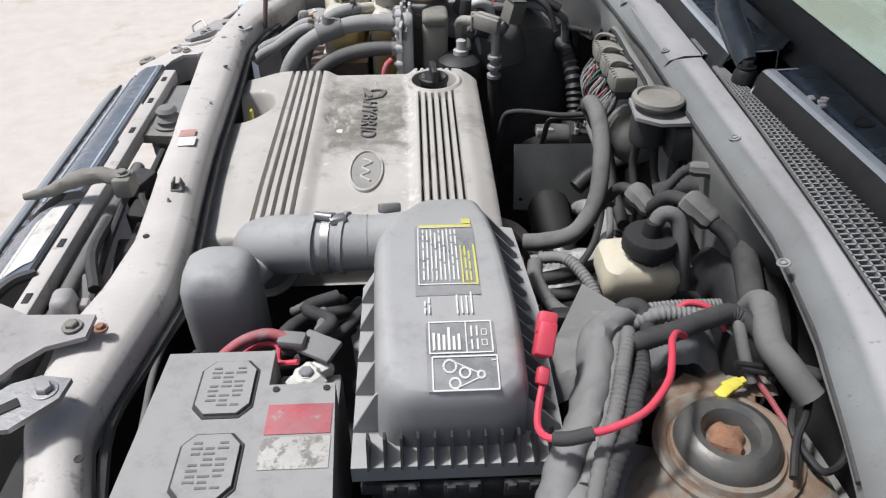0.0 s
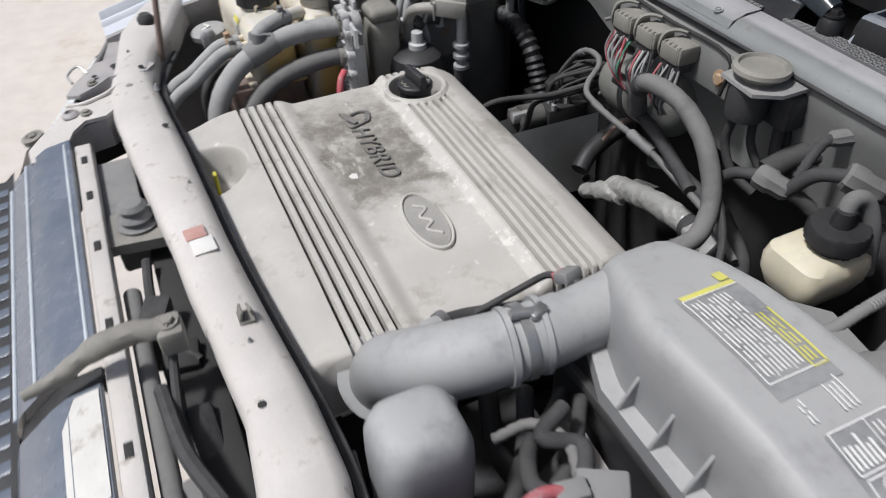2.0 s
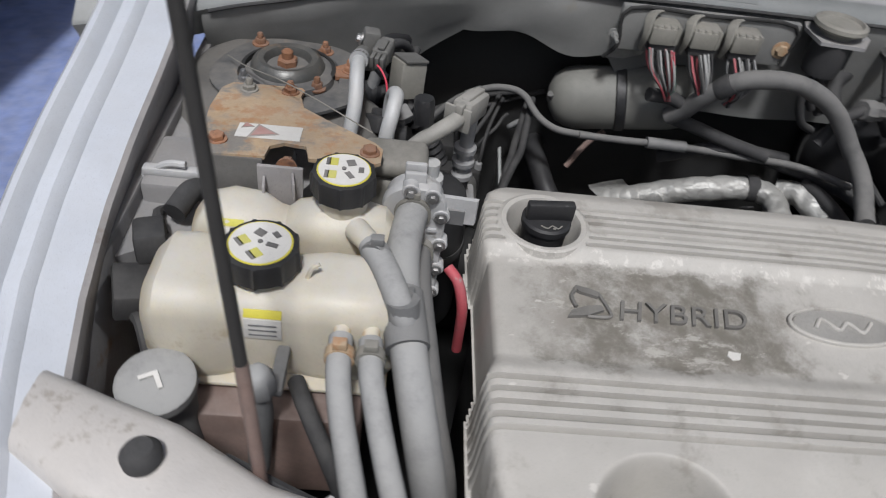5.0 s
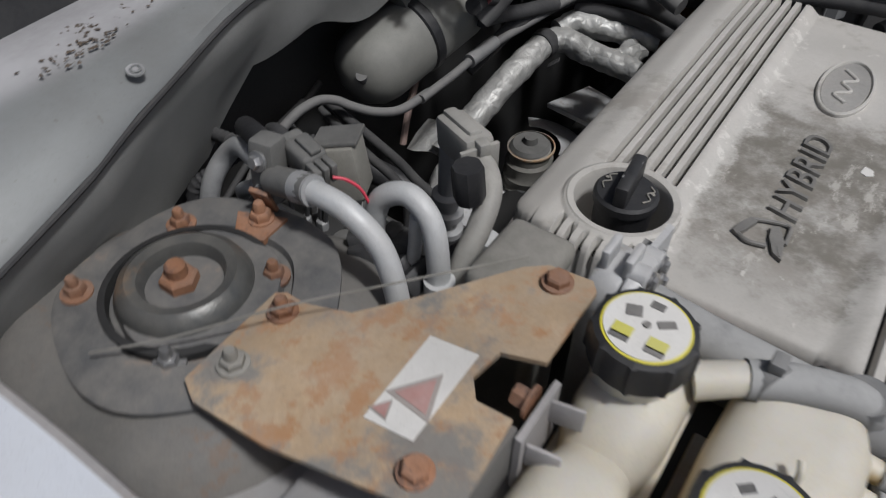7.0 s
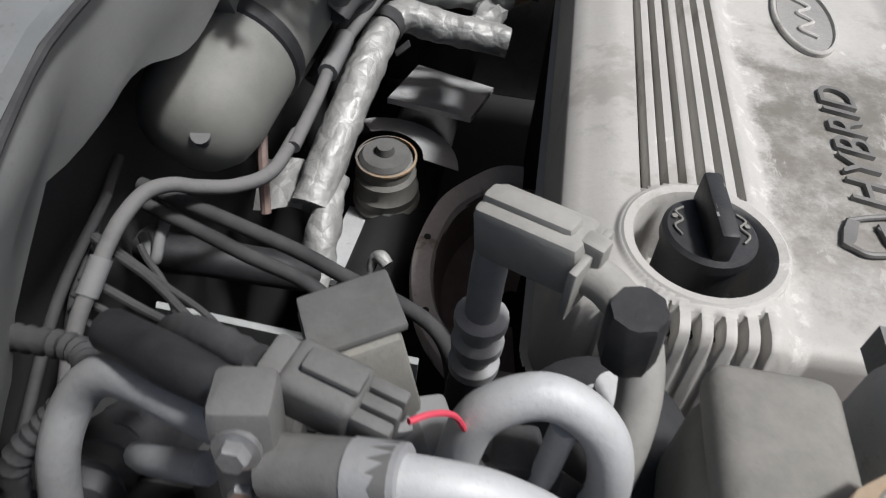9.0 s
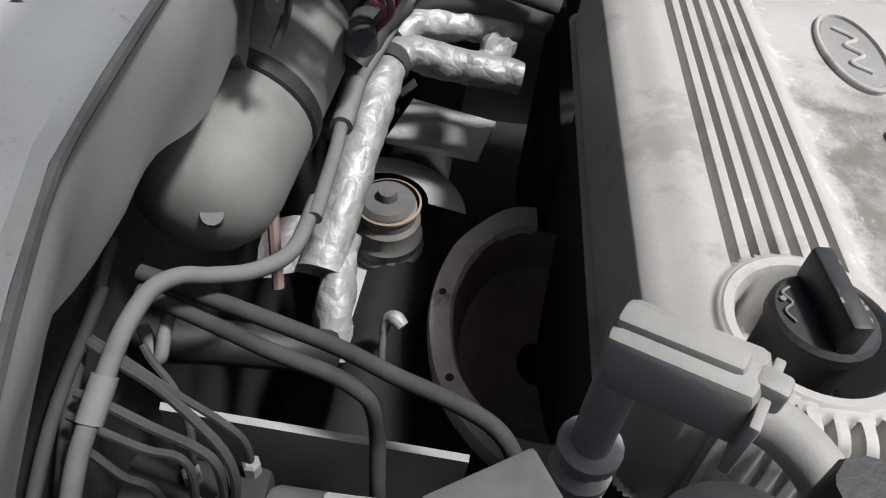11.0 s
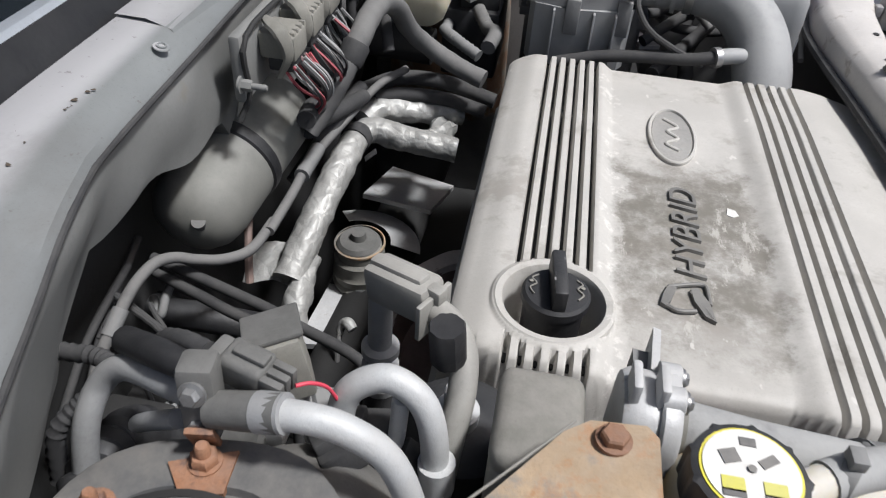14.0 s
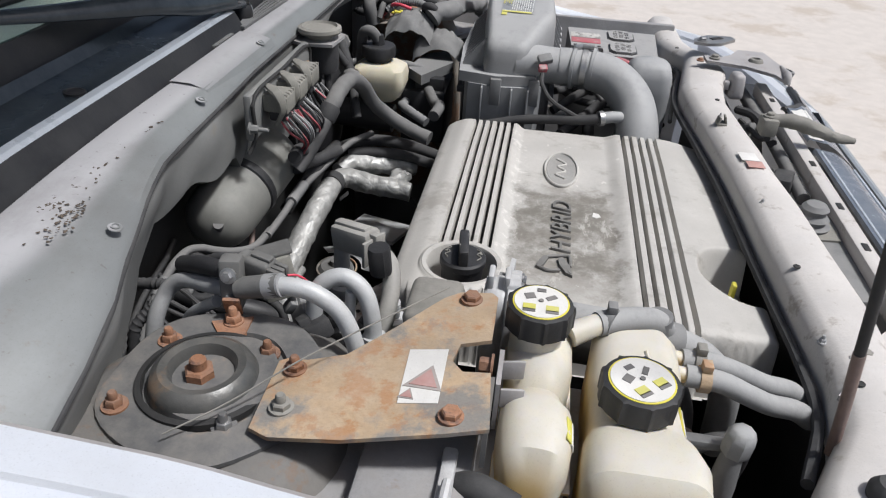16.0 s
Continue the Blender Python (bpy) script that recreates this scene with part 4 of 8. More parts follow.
def text_lines(xs, y0, y1, thick, lo, hi):
    """Ragged lines of print along y."""
    out = []
    for x in xs:
        y = y0
        while y < y1 - lo:
            w = min(random.uniform(lo, hi), y1 - y)
            out.append((x, y + w / 2, thick, w))
            y += w + 0.003
    return out


random.seed(4)
lid_print("label_sheet", [(0.1085, -0.42, 0.062, 0.122), (0.117, -0.548, 0.062, 0.066)], M_FILM, "clear worn label film", 0.0006)
lid_print("label_print", [c for c in frame_cells(0.081, 0.138, -0.466, -0.366) if c[0] < 0.13] + text_lines([0.086 + 0.0042 * k for k in range(9)], -0.46, -0.372, 0.0016, 0.008, 0.034)
          + [(0.094, -0.416, 0.001, 0.094), (0.111, -0.416, 0.001, 0.094)], M_INK, "pale illegible printing in lines as plain bars")
lid_print("yellow_print", [(0.1375, -0.435, 0.0022, 0.064), (0.131, -0.4665, 0.015, 0.0022), (0.124, -0.435, 0.0016, 0.062), *text_lines((0.128, 0.132), -0.462, -0.405, 0.0018, 0.008, 0.02)], M_YPRINT, "yellow illegible printed lines as bars")
lid_print("label_band", [(0.110, -0.3625, 0.056, 0.0055), (0.133, -0.352, 0.010, 0.012)], M_YPRINT, "yellow printed header bar")
lid_print("lower_print", text_lines((0.116, 0.1205, 0.125, 0.1295), -0.506, -0.478, 0.0015, 0.02, 0.03), M_INK, "four pale printed lines as bars")
lid_print("lower_print", text_lines((0.086, 0.09), -0.505, -0.482, 0.0015, 0.006, 0.012), M_INK, "two short pale printed lines as bars")
lid_print("chart_print", frame_cells(0.089, 0.145, -0.548, -0.515) + [(0.122, -0.5315, 0.0011, 0.032)] + text_lines([0.093 + 0.0045 * k for k in range(6)], -0.545, -0.52, 0.0024, 0.012, 0.024)
          + text_lines((0.127, 0.132), -0.545, -0.52, 0.0016, 0.008, 0.02) + frame_cells(0.136, 0.1405, -0.53, -0.524, 0.0008) + frame_cells(0.136, 0.1405, -0.541, -0.535, 0.0008), M_INK, "pale framed printed chart as bars")
lid_print("belt_diagram_print", frame_cells(0.091, 0.148, -0.581, -0.5515) + [(0.145, -0.5555, 0.004, 0.0012)], M_INK, "pale framed belt routing diagram")
ring_cells = []
for x, y, r in ((0.106, -0.560, 0.0055), (0.119, -0.566, 0.0045), (0.110, -0.575, 0.0045), (0.133, -0.568, 0.003)):
    for k in range(16):
        a = 2 * math.pi * k / 16
        ring_cells.append((x + r * math.cos(a), y + r * math.sin(a), 0.0018, 0.0018))
for k in range(14):
    ring_cells.append((0.108 + 0.0018 * k, -0.5555 - 0.00085 * k, 0.0016, 0.0012))
    ring_cells.append((0.113 + 0.0014 * k, -0.5785 + 0.0006 * k, 0.0014, 0.0012))
lid_print("belt_diagram_rings", ring_cells, M_INK, "pale printed pulley circles and belt")

intake = thing("intake_hose", (-0.03, -0.28, 0.95), "dusty grey ribbed plastic air intake elbow", "intake hose")
part("elbow", tube([(0.02, -0.289, 1.022), (-0.03, -0.289, 1.022), (-0.082, -0.275, 1.012), (-0.118, -0.243, 0.985), (-0.133, -0.205, 0.945), (-0.135, -0.18, 0.90)],
                   [0.034, 0.035, 0.037, 0.038, 0.038, 0.038], 24, 8), M_TUBE, intake)
part("outlet", tube([(0.10, -0.285, 1.024), (0.03, -0.289, 1.022), (-0.012, -0.289, 1.022)], [0.036, 0.033, 0.033], 24, 6), M_TUBE, intake)
for x in (-0.008, -0.043):
    part("ridge", tube([(x + 0.003, -0.289, 1.022), (x - 0.003, -0.288, 1.022)], 0.0385, 24, 2), M_TUBE, intake)
part("hose_clamp", tube([(-0.022, -0.289, 1.022), (-0.032, -0.288, 1.022)], 0.0375, 24, 2), M_STEEL, intake, "shiny steel worm clamp")
part("clamp_screw", merge(tube([(-0.02, -0.292, 1.062), (-0.04, -0.288, 1.063)], 0.005, 10), cbox((-0.014, -0.292, 1.06), (0.02, 0.012, 0.008), 0.002, rot=(0, 0, 20))), M_STEEL, intake, "clamp screw housing")
part("flange_ring", lathe([(0.038, -0.004), (0.05, -0.003), (0.05, 0.003), (0.038, 0.004)], (-0.135, -0.186, 0.915), (0, 0.6, -0.8), 28), M_TUBE, intake)
part("stub", tube([(-0.125, -0.215, 0.962), (-0.09, -0.196, 0.97), (-0.062, -0.187, 0.968)], 0.0105, 14), M_TUBE, intake)
part("stub_clamp", tube([(-0.068, -0.189, 0.9685), (-0.060, -0.186, 0.968)], 0.0135, 14, 2), M_STEEL, intake, "small hose clamp")
part("breather_hose", tube([(-0.062, -0.187, 0.968), (-0.03, -0.185, 0.962), (0.02, -0.192, 0.955), (0.08, -0.198, 0.945), (0.14, -0.195, 0.93)], 0.0085, 12), M_RUBBER, intake, "dusty black breather hose")

reson = thing("resonator", (-0.15, -0.33, 0.85), "grey plastic resonator box beside the intake elbow", "resonator")
part("body", loft([[(x, y, z) for x, y in round_rect(-0.152, -0.334, w, d, 0.022, 5)] for z, w, d in
                   ((0.80, 0.084, 0.078), (0.98, 0.086, 0.082), (1.01, 0.084, 0.08), (1.028, 0.074, 0.07), (1.035, 0.06, 0.056), (1.038, 0.048, 0.046))], True), M_TUBE, reson)
part("neck", tube([(-0.125, -0.315, 0.99), (-0.105, -0.27, 0.99)], 0.018, 16), M_TUBE, reson)

plug = thing("air_flow_sensor", (0.03, -0.25, 1.04), "grey sensor connector with thin wires on the intake", "sensor")
part("housing", cbox((0.046, -0.25, 1.045), (0.026, 0.018, 0.012), 0.003, rot=(-30, 10, 20)), M_GREY, plug)
part("connector", cbox((0.048, -0.236, 1.032), (0.016, 0.012, 0.010), 0.002, rot=(-30, 0, 15)), M_REDDUST, plug, "dull red connector latch")
part("wire", tube([(0.048, -0.228, 1.025), (0.045, -0.21, 1.01), (0.02, -0.195, 0.985), (-0.05, -0.185, 0.955)], 0.004, 8), M_RUBBER, plug)

battery = thing("battery", (-0.09, -0.54, 0.8), "dusty black car battery with faded red label and corroded terminal", "battery")
part("case", prism([(-0.182, -0.45), (-0.072, -0.45), (-0.072, -0.498), (-0.006, -0.498), (0.002, -0.64), (-0.192, -0.64)], 0.80, 1.003, 0.004), M_BATTERY, battery)
part("corner", box(-0.072, -0.006, -0.498, -0.45, 0.80, 0.965, 0.003), M_BATTERY, battery, "recessed corner below the terminal")
for y in (-0.502, -0.595):
    octo = [(-0.113 + 0.026 * a, y + 0.034 * b) for a, b in ((-1, -0.65), (-0.6, -1), (0.6, -1), (1, -0.65), (1, 0.65), (0.6, 1), (-0.6, 1), (-1, 0.65))]
    part("vent_rim", prism([((x + 0.113) * 1.12 - 0.113, (v - y) * 1.1 + y) for x, v in octo], 1.0, 1.0042, 0.0006), M_BLACK, battery, "dark groove round a vent cap")
    vent = part("vent_cap", prism(octo, 1.0, 1.0075, 0.0015), M_BATTERY, battery, "octagonal vent cap")
    part("vent_print", merge(*[cbox((-0.113 + e, y + d, 1.0078), (0.008 + 0.002 * ((k + i) % 2), 0.0024, 0.0006), 0) for k, d in enumerate((-0.024, -0.018, -0.012, -0.006, 0.0, 0.006, 0.012, 0.018, 0.024)) for i, e in enumerate((-0.012, 0.0, 0.012)) if (k * 3 + i) % 5]), M_PALE_RUBBER, vent, "worn illegible embossed lines")
part("red_label", cbox((-0.037, -0.543, 1.0036), (0.062, 0.036, 0.0008), 0.0002), M_REDDUST, battery, "faded red paper label")
part("white_label", cbox((-0.037, -0.582, 1.0036), (0.064, 0.036, 0.0008), 0.0002), M_PAPER, battery, "torn whitish paper label")
for x in (-0.064, -0.014):
    part("slot", lathe([(0.0035, 0), (0.0035, 0.001), (0, 0.001)], (x, -0.505, 1.0035), seg=10), M_DARK, battery)
part("post", lathe([(0.010, 0.96), (0.009, 0.985), (0, 0.986)], (-0.040, -0.472, 0), seg=18), M_STEEL, battery)
lead = lathe([(0.017, 0.0), (0.020, 0.004), (0.019, 0.014), (0.013, 0.02), (0, 0.021)], (-0.040, -0.470, 0.968), seg=26, wob=lambda a: 1 + 0.14 * math.sin(3 * a) + 0.1 * math.sin(7 * a))
part("terminal_clamp", merge(lead, cbox((-0.03, -0.455, 0.976), (0.03, 0.02, 0.014), 0.003, rot=(0, 10, 40))), M_CORRODED, battery, "terminal crusted with white corrosion")
part("terminal_bolt", hexbolt((-0.040, -0.470, 0.987), 0.0075, 0.006, washer=1.1), M_STEEL, battery)
part("terminal_cover", merge(cbox((-0.03, -0.435, 0.992), (0.045, 0.03, 0.008), 0.003, rot=(10, 0, -30)), cbox((-0.058, -0.43, 0.998), (0.03, 0.02, 0.012), 0.004, rot=(0, 0, -10))), M_GREY, battery, "grey plastic terminal boot")
cable = thing("battery_cable", (-0.1, -0.44, 0.95), "thick red battery cable with grey tape", "cable")
part("thick_lead", tube([(-0.06, -0.428, 0.997), (-0.085, -0.424, 1.003), (-0.115, -0.432, 0.998), (-0.145, -0.446, 0.975), (-0.16, -0.44, 0.93)], 0.006, 12), M_REDDUST, cable)
part("thin_lead", tube([(-0.05, -0.455, 0.99), (-0.072, -0.447, 0.983), (-0.075, -0.43, 0.99), (-0.1, -0.425, 0.985), (-0.14, -0.435, 0.96)], 0.003, 8), M_RED, cable)
part("black_lead", tube([(-0.045, -0.43, 0.99), (-0.02, -0.39, 0.985), (-0.05, -0.37, 0.99), (-0.015, -0.35, 0.99)], 0.008, 10), M_RUBBER, cable)
for k, pts in enumerate(([(-0.20, -0.60, 0.9), (-0.205, -0.52, 0.93), (-0.2, -0.44, 0.95), (-0.185, -0.38, 0.93)], [(-0.2, -0.62, 0.93), (-0.21, -0.5, 0.95), (-0.215, -0.4, 0.96), (-0.2, -0.28, 0.94)],
                         [(-0.17, -0.42, 0.9), (-0.19, -0.40, 0.91), (-0.2, -0.36, 0.9)], [(0.0, -0.36, 0.95), (-0.03, -0.37, 0.93), (-0.08, -0.39, 0.92), (-0.13, -0.41, 0.92)],
                         [(0.02, -0.33, 0.96), (-0.02, -0.38, 0.95), (-0.06, -0.4, 0.94)])):
    solo("wiring_loom", tube(pts, 0.0075 if k != 1 else 0.004, 10, 8, ribs=0.0012 if k in (0, 2) else 0), M_RUBBER if k != 1 else M_PALE_RUBBER, "dusty black wiring loom beside the battery", "wiring loom", "wiring looms")

tray = thing("battery_tray", (-0.05, -0.36, 0.78), "black plastic tray between battery and air box", "tray")
part("floor", box(-0.13, 0.035, -0.44, -0.19, 0.80, 0.815, 0.004), M_BLACK, tray)
part("brace", prism([(0.012, -0.445), (0.028, -0.445), (0.022, -0.30), (-0.01, -0.32)], 0.90, 0.906, 0.002, lambda x, y: 0.25 * (y + 0.37)), M_LILAC, tray, "pale sheet brace beside the air box")
for k, (pts, r, mm) in enumerate((([(-0.06, -0.43, 0.985), (-0.075, -0.40, 0.975), (-0.055, -0.36, 0.965), (-0.02, -0.335, 0.95), (0.02, -0.30, 0.93)], 0.0085, M_RUBBER), ([(-0.04, -0.42, 0.98), (-0.03, -0.38, 0.985), (-0.045, -0.345, 0.975), (-0.075, -0.33, 0.95)], 0.006, M_PALE_RUBBER),
                                  ([(-0.11, -0.43, 0.95), (-0.08, -0.38, 0.93), (-0.04, -0.33, 0.91), (0.0, -0.26, 0.90)], 0.010, M_RUBBER), ([(-0.10, -0.42, 0.94), (-0.06, -0.37, 0.90), (-0.055, -0.30, 0.88), (-0.03, -0.23, 0.88)], 0.012, M_DARK))):
    solo("wiring_loom", tube(pts, r, 12, 8, ribs=0.0009 if k % 2 else 0), mm, "dusty loom behind the battery", "wiring loom", "wiring looms")

# ---- front: panels, latch parts, bumper ----
shutter = thing("grille_shutter_panel", (-0.44, 0, 0.9), "blue-grey plastic panel above the grille with a paper sticker", "plastic panel")


def shutter_rows(y0, y1, n=10):
    return [[(-0.398, y, 0.985), (-0.40, y, 0.99), (-0.432, y, 0.985), (-0.45, y, 0.975), (-0.488, y, 0.945), (-0.498, y, 0.925), (-0.498, y, 0.90)] for y in np.linspace(y0, y1, n)]


part("far_panel", loft(shutter_rows(-0.10, 0.345)), M_PANEL, shutter)
# pale tubes stand for bright highlights along the panel's ridges
part("ridge", tube([(-0.4075, y, 0.9885) for y in np.linspace(-0.09, 0.335, 8)], 0.0022, 8, 2), M_TRIMSHEEN, shutter, "panel ridge, its highlight painted pale")
part("ridge", tube([(-0.466, y, 0.9635) for y in np.linspace(-0.09, 0.345, 8)], 0.0022, 8, 2), M_TRIMSHEEN, shutter, "panel ridge, its highlight painted pale")
part("ridge", tube([(-0.497, y, 0.930) for y in np.linspace(-0.09, 0.345, 8)], 0.0025, 8, 2), M_TRIMSHEEN, shutter, "panel ridge, its highlight painted pale")


def near_end(x):
    return float(np.interp(-x, (0.40, 0.432, 0.45, 0.47, 0.498), (-0.283, -0.325, -0.352, -0.45, -0.58)))


part("near_panel", loft([[(x, -0.135 + s * (near_end(x) + 0.135), z) for x, y, z in shutter_rows(0, 0, 1)[0]] for s in np.linspace(0, 1, 12)]), M_PANEL, shutter)
part("under_panel", prism([(-0.37, -0.28), (-0.40, -0.28), (-0.45, -0.34), (-0.48, -0.56), (-0.37, -0.56)], 0.925, 0.938, 0.003), M_BLACK, shutter, "black plastic below the cut-away corner")
part("gap_panel", loft([[(p[0], p[1], p[2] - 0.012) for p in r] for r in shutter_rows(-0.135, -0.10, 2)]), M_BLACK, shutter)
part("sticker", loft([[(-0.402, -0.141 - 0.125 * s, 0.9912), (-0.413, -0.1405 - 0.131 * s, 0.9894), (-0.425, -0.141 - 0.146 * s, 0.9876), (-0.439, -0.171 - 0.128 * s, 0.9822)] for s in np.linspace(0, 1, 8)]), M_STICKER, shutter, "torn whitish paper sticker")
part("edge_seal", tube([(-0.394, -0.281, 0.984), (-0.417, -0.298, 0.984), (-0.434, -0.328, 0.978), (-0.451, -0.356, 0.967), (-0.463, -0.42, 0.955), (-0.472, -0.52, 0.948)], 0.007, 8), M_BLACK, shutter, "black rubber edge")
trim = thing("grille_trim", (-0.52, 0, 0.88), "dark grille trim strip with a row of clip tabs", "grille trim")
part("strip", loft([[(-0.498, y, 0.918), (-0.515, y, 0.905), (-0.53, y, 0.905), (-0.534, y, 0.88)] for y in np.linspace(-0.62, 0.42, 20)]), M_BLACK, trim)
tab = mesh_of(box(-0.014, 0.013, -0.0085, 0.0085, -0.004, 0.006, 0.002), "tab", M_PANEL)
for i in range(30):
    share("tab", tab, pose(-0.515, -0.6 + i * 0.034, 0.902, 0, -8, 0), trim)
bumper = thing("bumper", (-0.55, 0, 0.4), "blue-grey painted front bumper", "bumper")
part("skin", loft([[(-0.531 - b, y, 0.898), (-0.546 - b, y, 0.902), (-0.558 - b, y, 0.896), (-0.568 - b, y, 0.88), (-0.574 - b, y, 0.84), (-0.578 - b, y, 0.6), (-0.56 - b, y, 0.35)]
                   for y in np.linspace(-0.85, 0.44, 26) for b in (-0.5 * max(0.0, abs(y + 0.05) - 0.4) ** 2,)]), M_BUMPER, bumper)
part("lower_step", loft([[(-0.57 - b, y, 0.832), (-0.59 - b, y, 0.846), (-0.603 - b, y, 0.838), (-0.612 - b, y, 0.80), (-0.61 - b, y, 0.5)] for y in np.linspace(-0.85, 0.0, 18) for b in (-0.5 * max(0.0, abs(y + 0.05) - 0.4) ** 2,)]), M_BUMPER, bumper, "stepped lower edge of the bumper")
part("lip", tube([(-0.536, y, 0.901) for y in np.linspace(-0.5, 0.45, 12)], 0.003, 8, 2), M_BLACK, bumper, "dark gap along the upper lip")
CORNER = [(-0.47, -0.38), (-0.445, -0.476), (-0.42, -0.6), (-0.385, -0.72), (-0.33, -0.85), (-0.24, -0.93)]
solo("bumper_corner", loft([[(x + 0.03, y + 0.015, 0.90), (x + 0.012, y + 0.006, 0.945), (x, y, 0.952), (x - 0.03, y - 0.02, 0.945), (x - 0.07, y - 0.05, 0.90), (x - 0.09, y - 0.065, 0.75), (x - 0.09, y - 0.065, 0.5)]
                            for x, y, z in [tuple(p) for p in smooth_path([(a, b, 0) for a, b in CORNER], 4)]]), M_FENDER, "bright pale painted corner of the front body", "body panel")
rail = thing("condenser_rail", (-0.38, 0, 0.95), "pale metal rail with holes beside a thin pipe", "rail")
part("strip", box(-0.396, -0.374, -0.43, 0.335, 0.958, 0.984, 0.003), M_BEAM, rail)
part("pipe", tube([(-0.36, -0.45, 0.955), (-0.36, -0.2, 0.96), (-0.362, 0.02, 0.955)], 0.010, 12), M_PALE_RUBBER, rail)
for y in (-0.33, -0.22, -0.05, 0.09, 0.2, 0.29):
    part("slot", cbox((-0.385, y, 0.9845), (0.008, 0.018, 0.0015), 0.0005), M_DARK, rail)
cooler = thing("cooler_tank", (-0.35, 0.23, 0.88), "grey flat-topped cooler tank behind the beam", "cooler tank")
part("tank", box(-0.375, -0.328, 0.155, 0.30, 0.88, 0.960, 0.005), M_GREY, cooler)
part("lid", box(-0.3755, -0.3275, 0.154, 0.301, 0.959, 0.967, 0.003), M_GREY, cooler)
horn = thing("horn", (-0.337, 0.132, 0.95), "dusty ribbed rubber buffer on a brownish bracket", "horn")
part("buffer", lathe([(0.024, 0), (0.026, 0.006), (0.019, 0.009), (0.019, 0.013), (0.022, 0.016), (0.016, 0.022), (0.016, 0.027), (0.018, 0.03), (0.013, 0.036), (0, 0.038)], (-0.337, 0.132, 0.968), seg=24), M_GREY, horn)
part("bracket", prism([(-0.38, 0.1), (-0.31, 0.09), (-0.30, 0.14), (-0.32, 0.17), (-0.37, 0.165)], 0.955, 0.97, 0.004), M_TAN, horn)
latch = thing("latch_lever", (-0.33, -0.12, 1.0), "rusty fabric-wrapped bonnet release lever", "lever")
part("arm", tube([(-0.325, -0.122, 1.022), (-0.36, -0.118, 1.024), (-0.40, -0.116, 1.015), (-0.43, -0.122, 1.004), (-0.466, -0.128, 0.998)], [0.011, 0.012, 0.012, 0.008, 0.006], 12, 6, rough=0.003), M_TAN, latch)
part("pivot", merge(cbox((-0.325, -0.122, 1.012), (0.026, 0.034, 0.03), 0.005), hexbolt((-0.325, -0.122, 1.027), 0.007, 0.007)), M_TAN, latch, "rusty pivot block with bolt")
for k, (x, y, z, sx, sy, sz) in enumerate(((-0.345, -0.03, 0.93, 0.03, 0.05, 0.08), (-0.33, -0.08, 0.9, 0.04, 0.04, 0.1), (-0.325, -0.2, 0.91, 0.03, 0.09, 0.06), (-0.345, -0.27, 0.92, 0.03, 0.06, 0.07))):
    solo("latch_bracket", cbox((x, y, z), (sx, sy, sz), 0.006, rot=(8 * k, 5, 12 * k - 20)), (M_RUBBER, M_DARK, M_BLACK, M_GREY)[k], "grimy bracket between beam and grille", "bracket", "grille brackets")
for pts, r in (([(-0.34, 0.08, 0.95), (-0.345, 0.02, 0.94), (-0.335, -0.06, 0.95), (-0.31, -0.1, 0.94)], 0.006), ([(-0.33, -0.12, 0.99), (-0.34, -0.2, 0.96), (-0.33, -0.3, 0.95)], 0.005),
               ([(-0.35, -0.15, 0.97), (-0.34, -0.24, 0.98), (-0.32, -0.3, 0.97)], 0.008)):
    solo("latch_cable", tube(pts, r, 8), M_RUBBER, "thin dusty cable in the grille gap", "cable", "latch cables")
side = thing("headlight_bracket", (-0.330, -0.472, 0.990), "pale sheet steel headlight bracket with bolts", "bracket", "headlight brackets")
part("plate", prism([(-0.414, -0.347), (-0.405, -0.351), (-0.391, -0.374), (-0.342, -0.402), (-0.267, -0.408), (-0.266, -0.442), (-0.305, -0.452), (-0.325, -0.474), (-0.345, -0.512), (-0.400, -0.527), (-0.430, -0.452), (-0.420, -0.402)],
                    1.0195, 1.0255, 0.002, lambda x, y: min(0.0, (x + 0.31) * 0.12) + 0.004 * math.sin((x + 0.42) * 40)), M_LILAC, side)
part("fin", tube([(-0.409, -0.350, 1.010), (-0.409, -0.357, 1.022), (-0.412, -0.374, 1.022), (-0.416, -0.407, 1.018), (-0.420, -0.452, 1.014)], [0.0045, 0.0058, 0.0055, 0.004, 0.002], 10, 6, squash=1.3), M_LILAC, side, "curved upright edge")
part("post", merge(cbox((-0.322, -0.366, 0.995), (0.03, 0.04, 0.05), 0.009, 3, rot=(0, 0, 8), taper=(0.8, 0.8)), cbox((-0.303, -0.360, 0.995), (0.010, 0.014, 0.016), 0.002)), M_LILAC, side, "rounded grey guide post")
part("eye", lathe([(0.013, -0.004), (0.013, 0.004), (0.011, 0.005), (0.008, 0.005), (0.007, 0.0), (0, 0.0)], (-0.428, -0.427, 1.010), (-0.2, 0, 1), 22), M_GREY, side, "round eye with a dark bore")
part("bore", lathe([(0.0068, 0), (0.006, 0.001), (0, 0.001)], (-0.428, -0.427, 1.012), (-0.2, 0, 1), 16), M_DARK, side)
part("bolt", hexbolt((-0.285, -0.427, 1.025), 0.007, 0.007), M_TAN, side)
part("bolt", hexbolt((-0.258, -0.424, 1.018), 0.005, 0.006), M_RUST, side)
part("socket_bolt", lathe([(0.015, 0), (0.015, 0.004), (0.0115, 0.009), (0.008, 0.010), (0.0065, 0.004), (0, 0.004)], (-0.369, -0.448, 1.016), seg=24), M_TAN, side, "round socket-head bolt")
catch = thing("latch_plate", (-0.280, -0.522, 1.010), "zinc-plated latch plate with a slot and bolt", "latch plate")
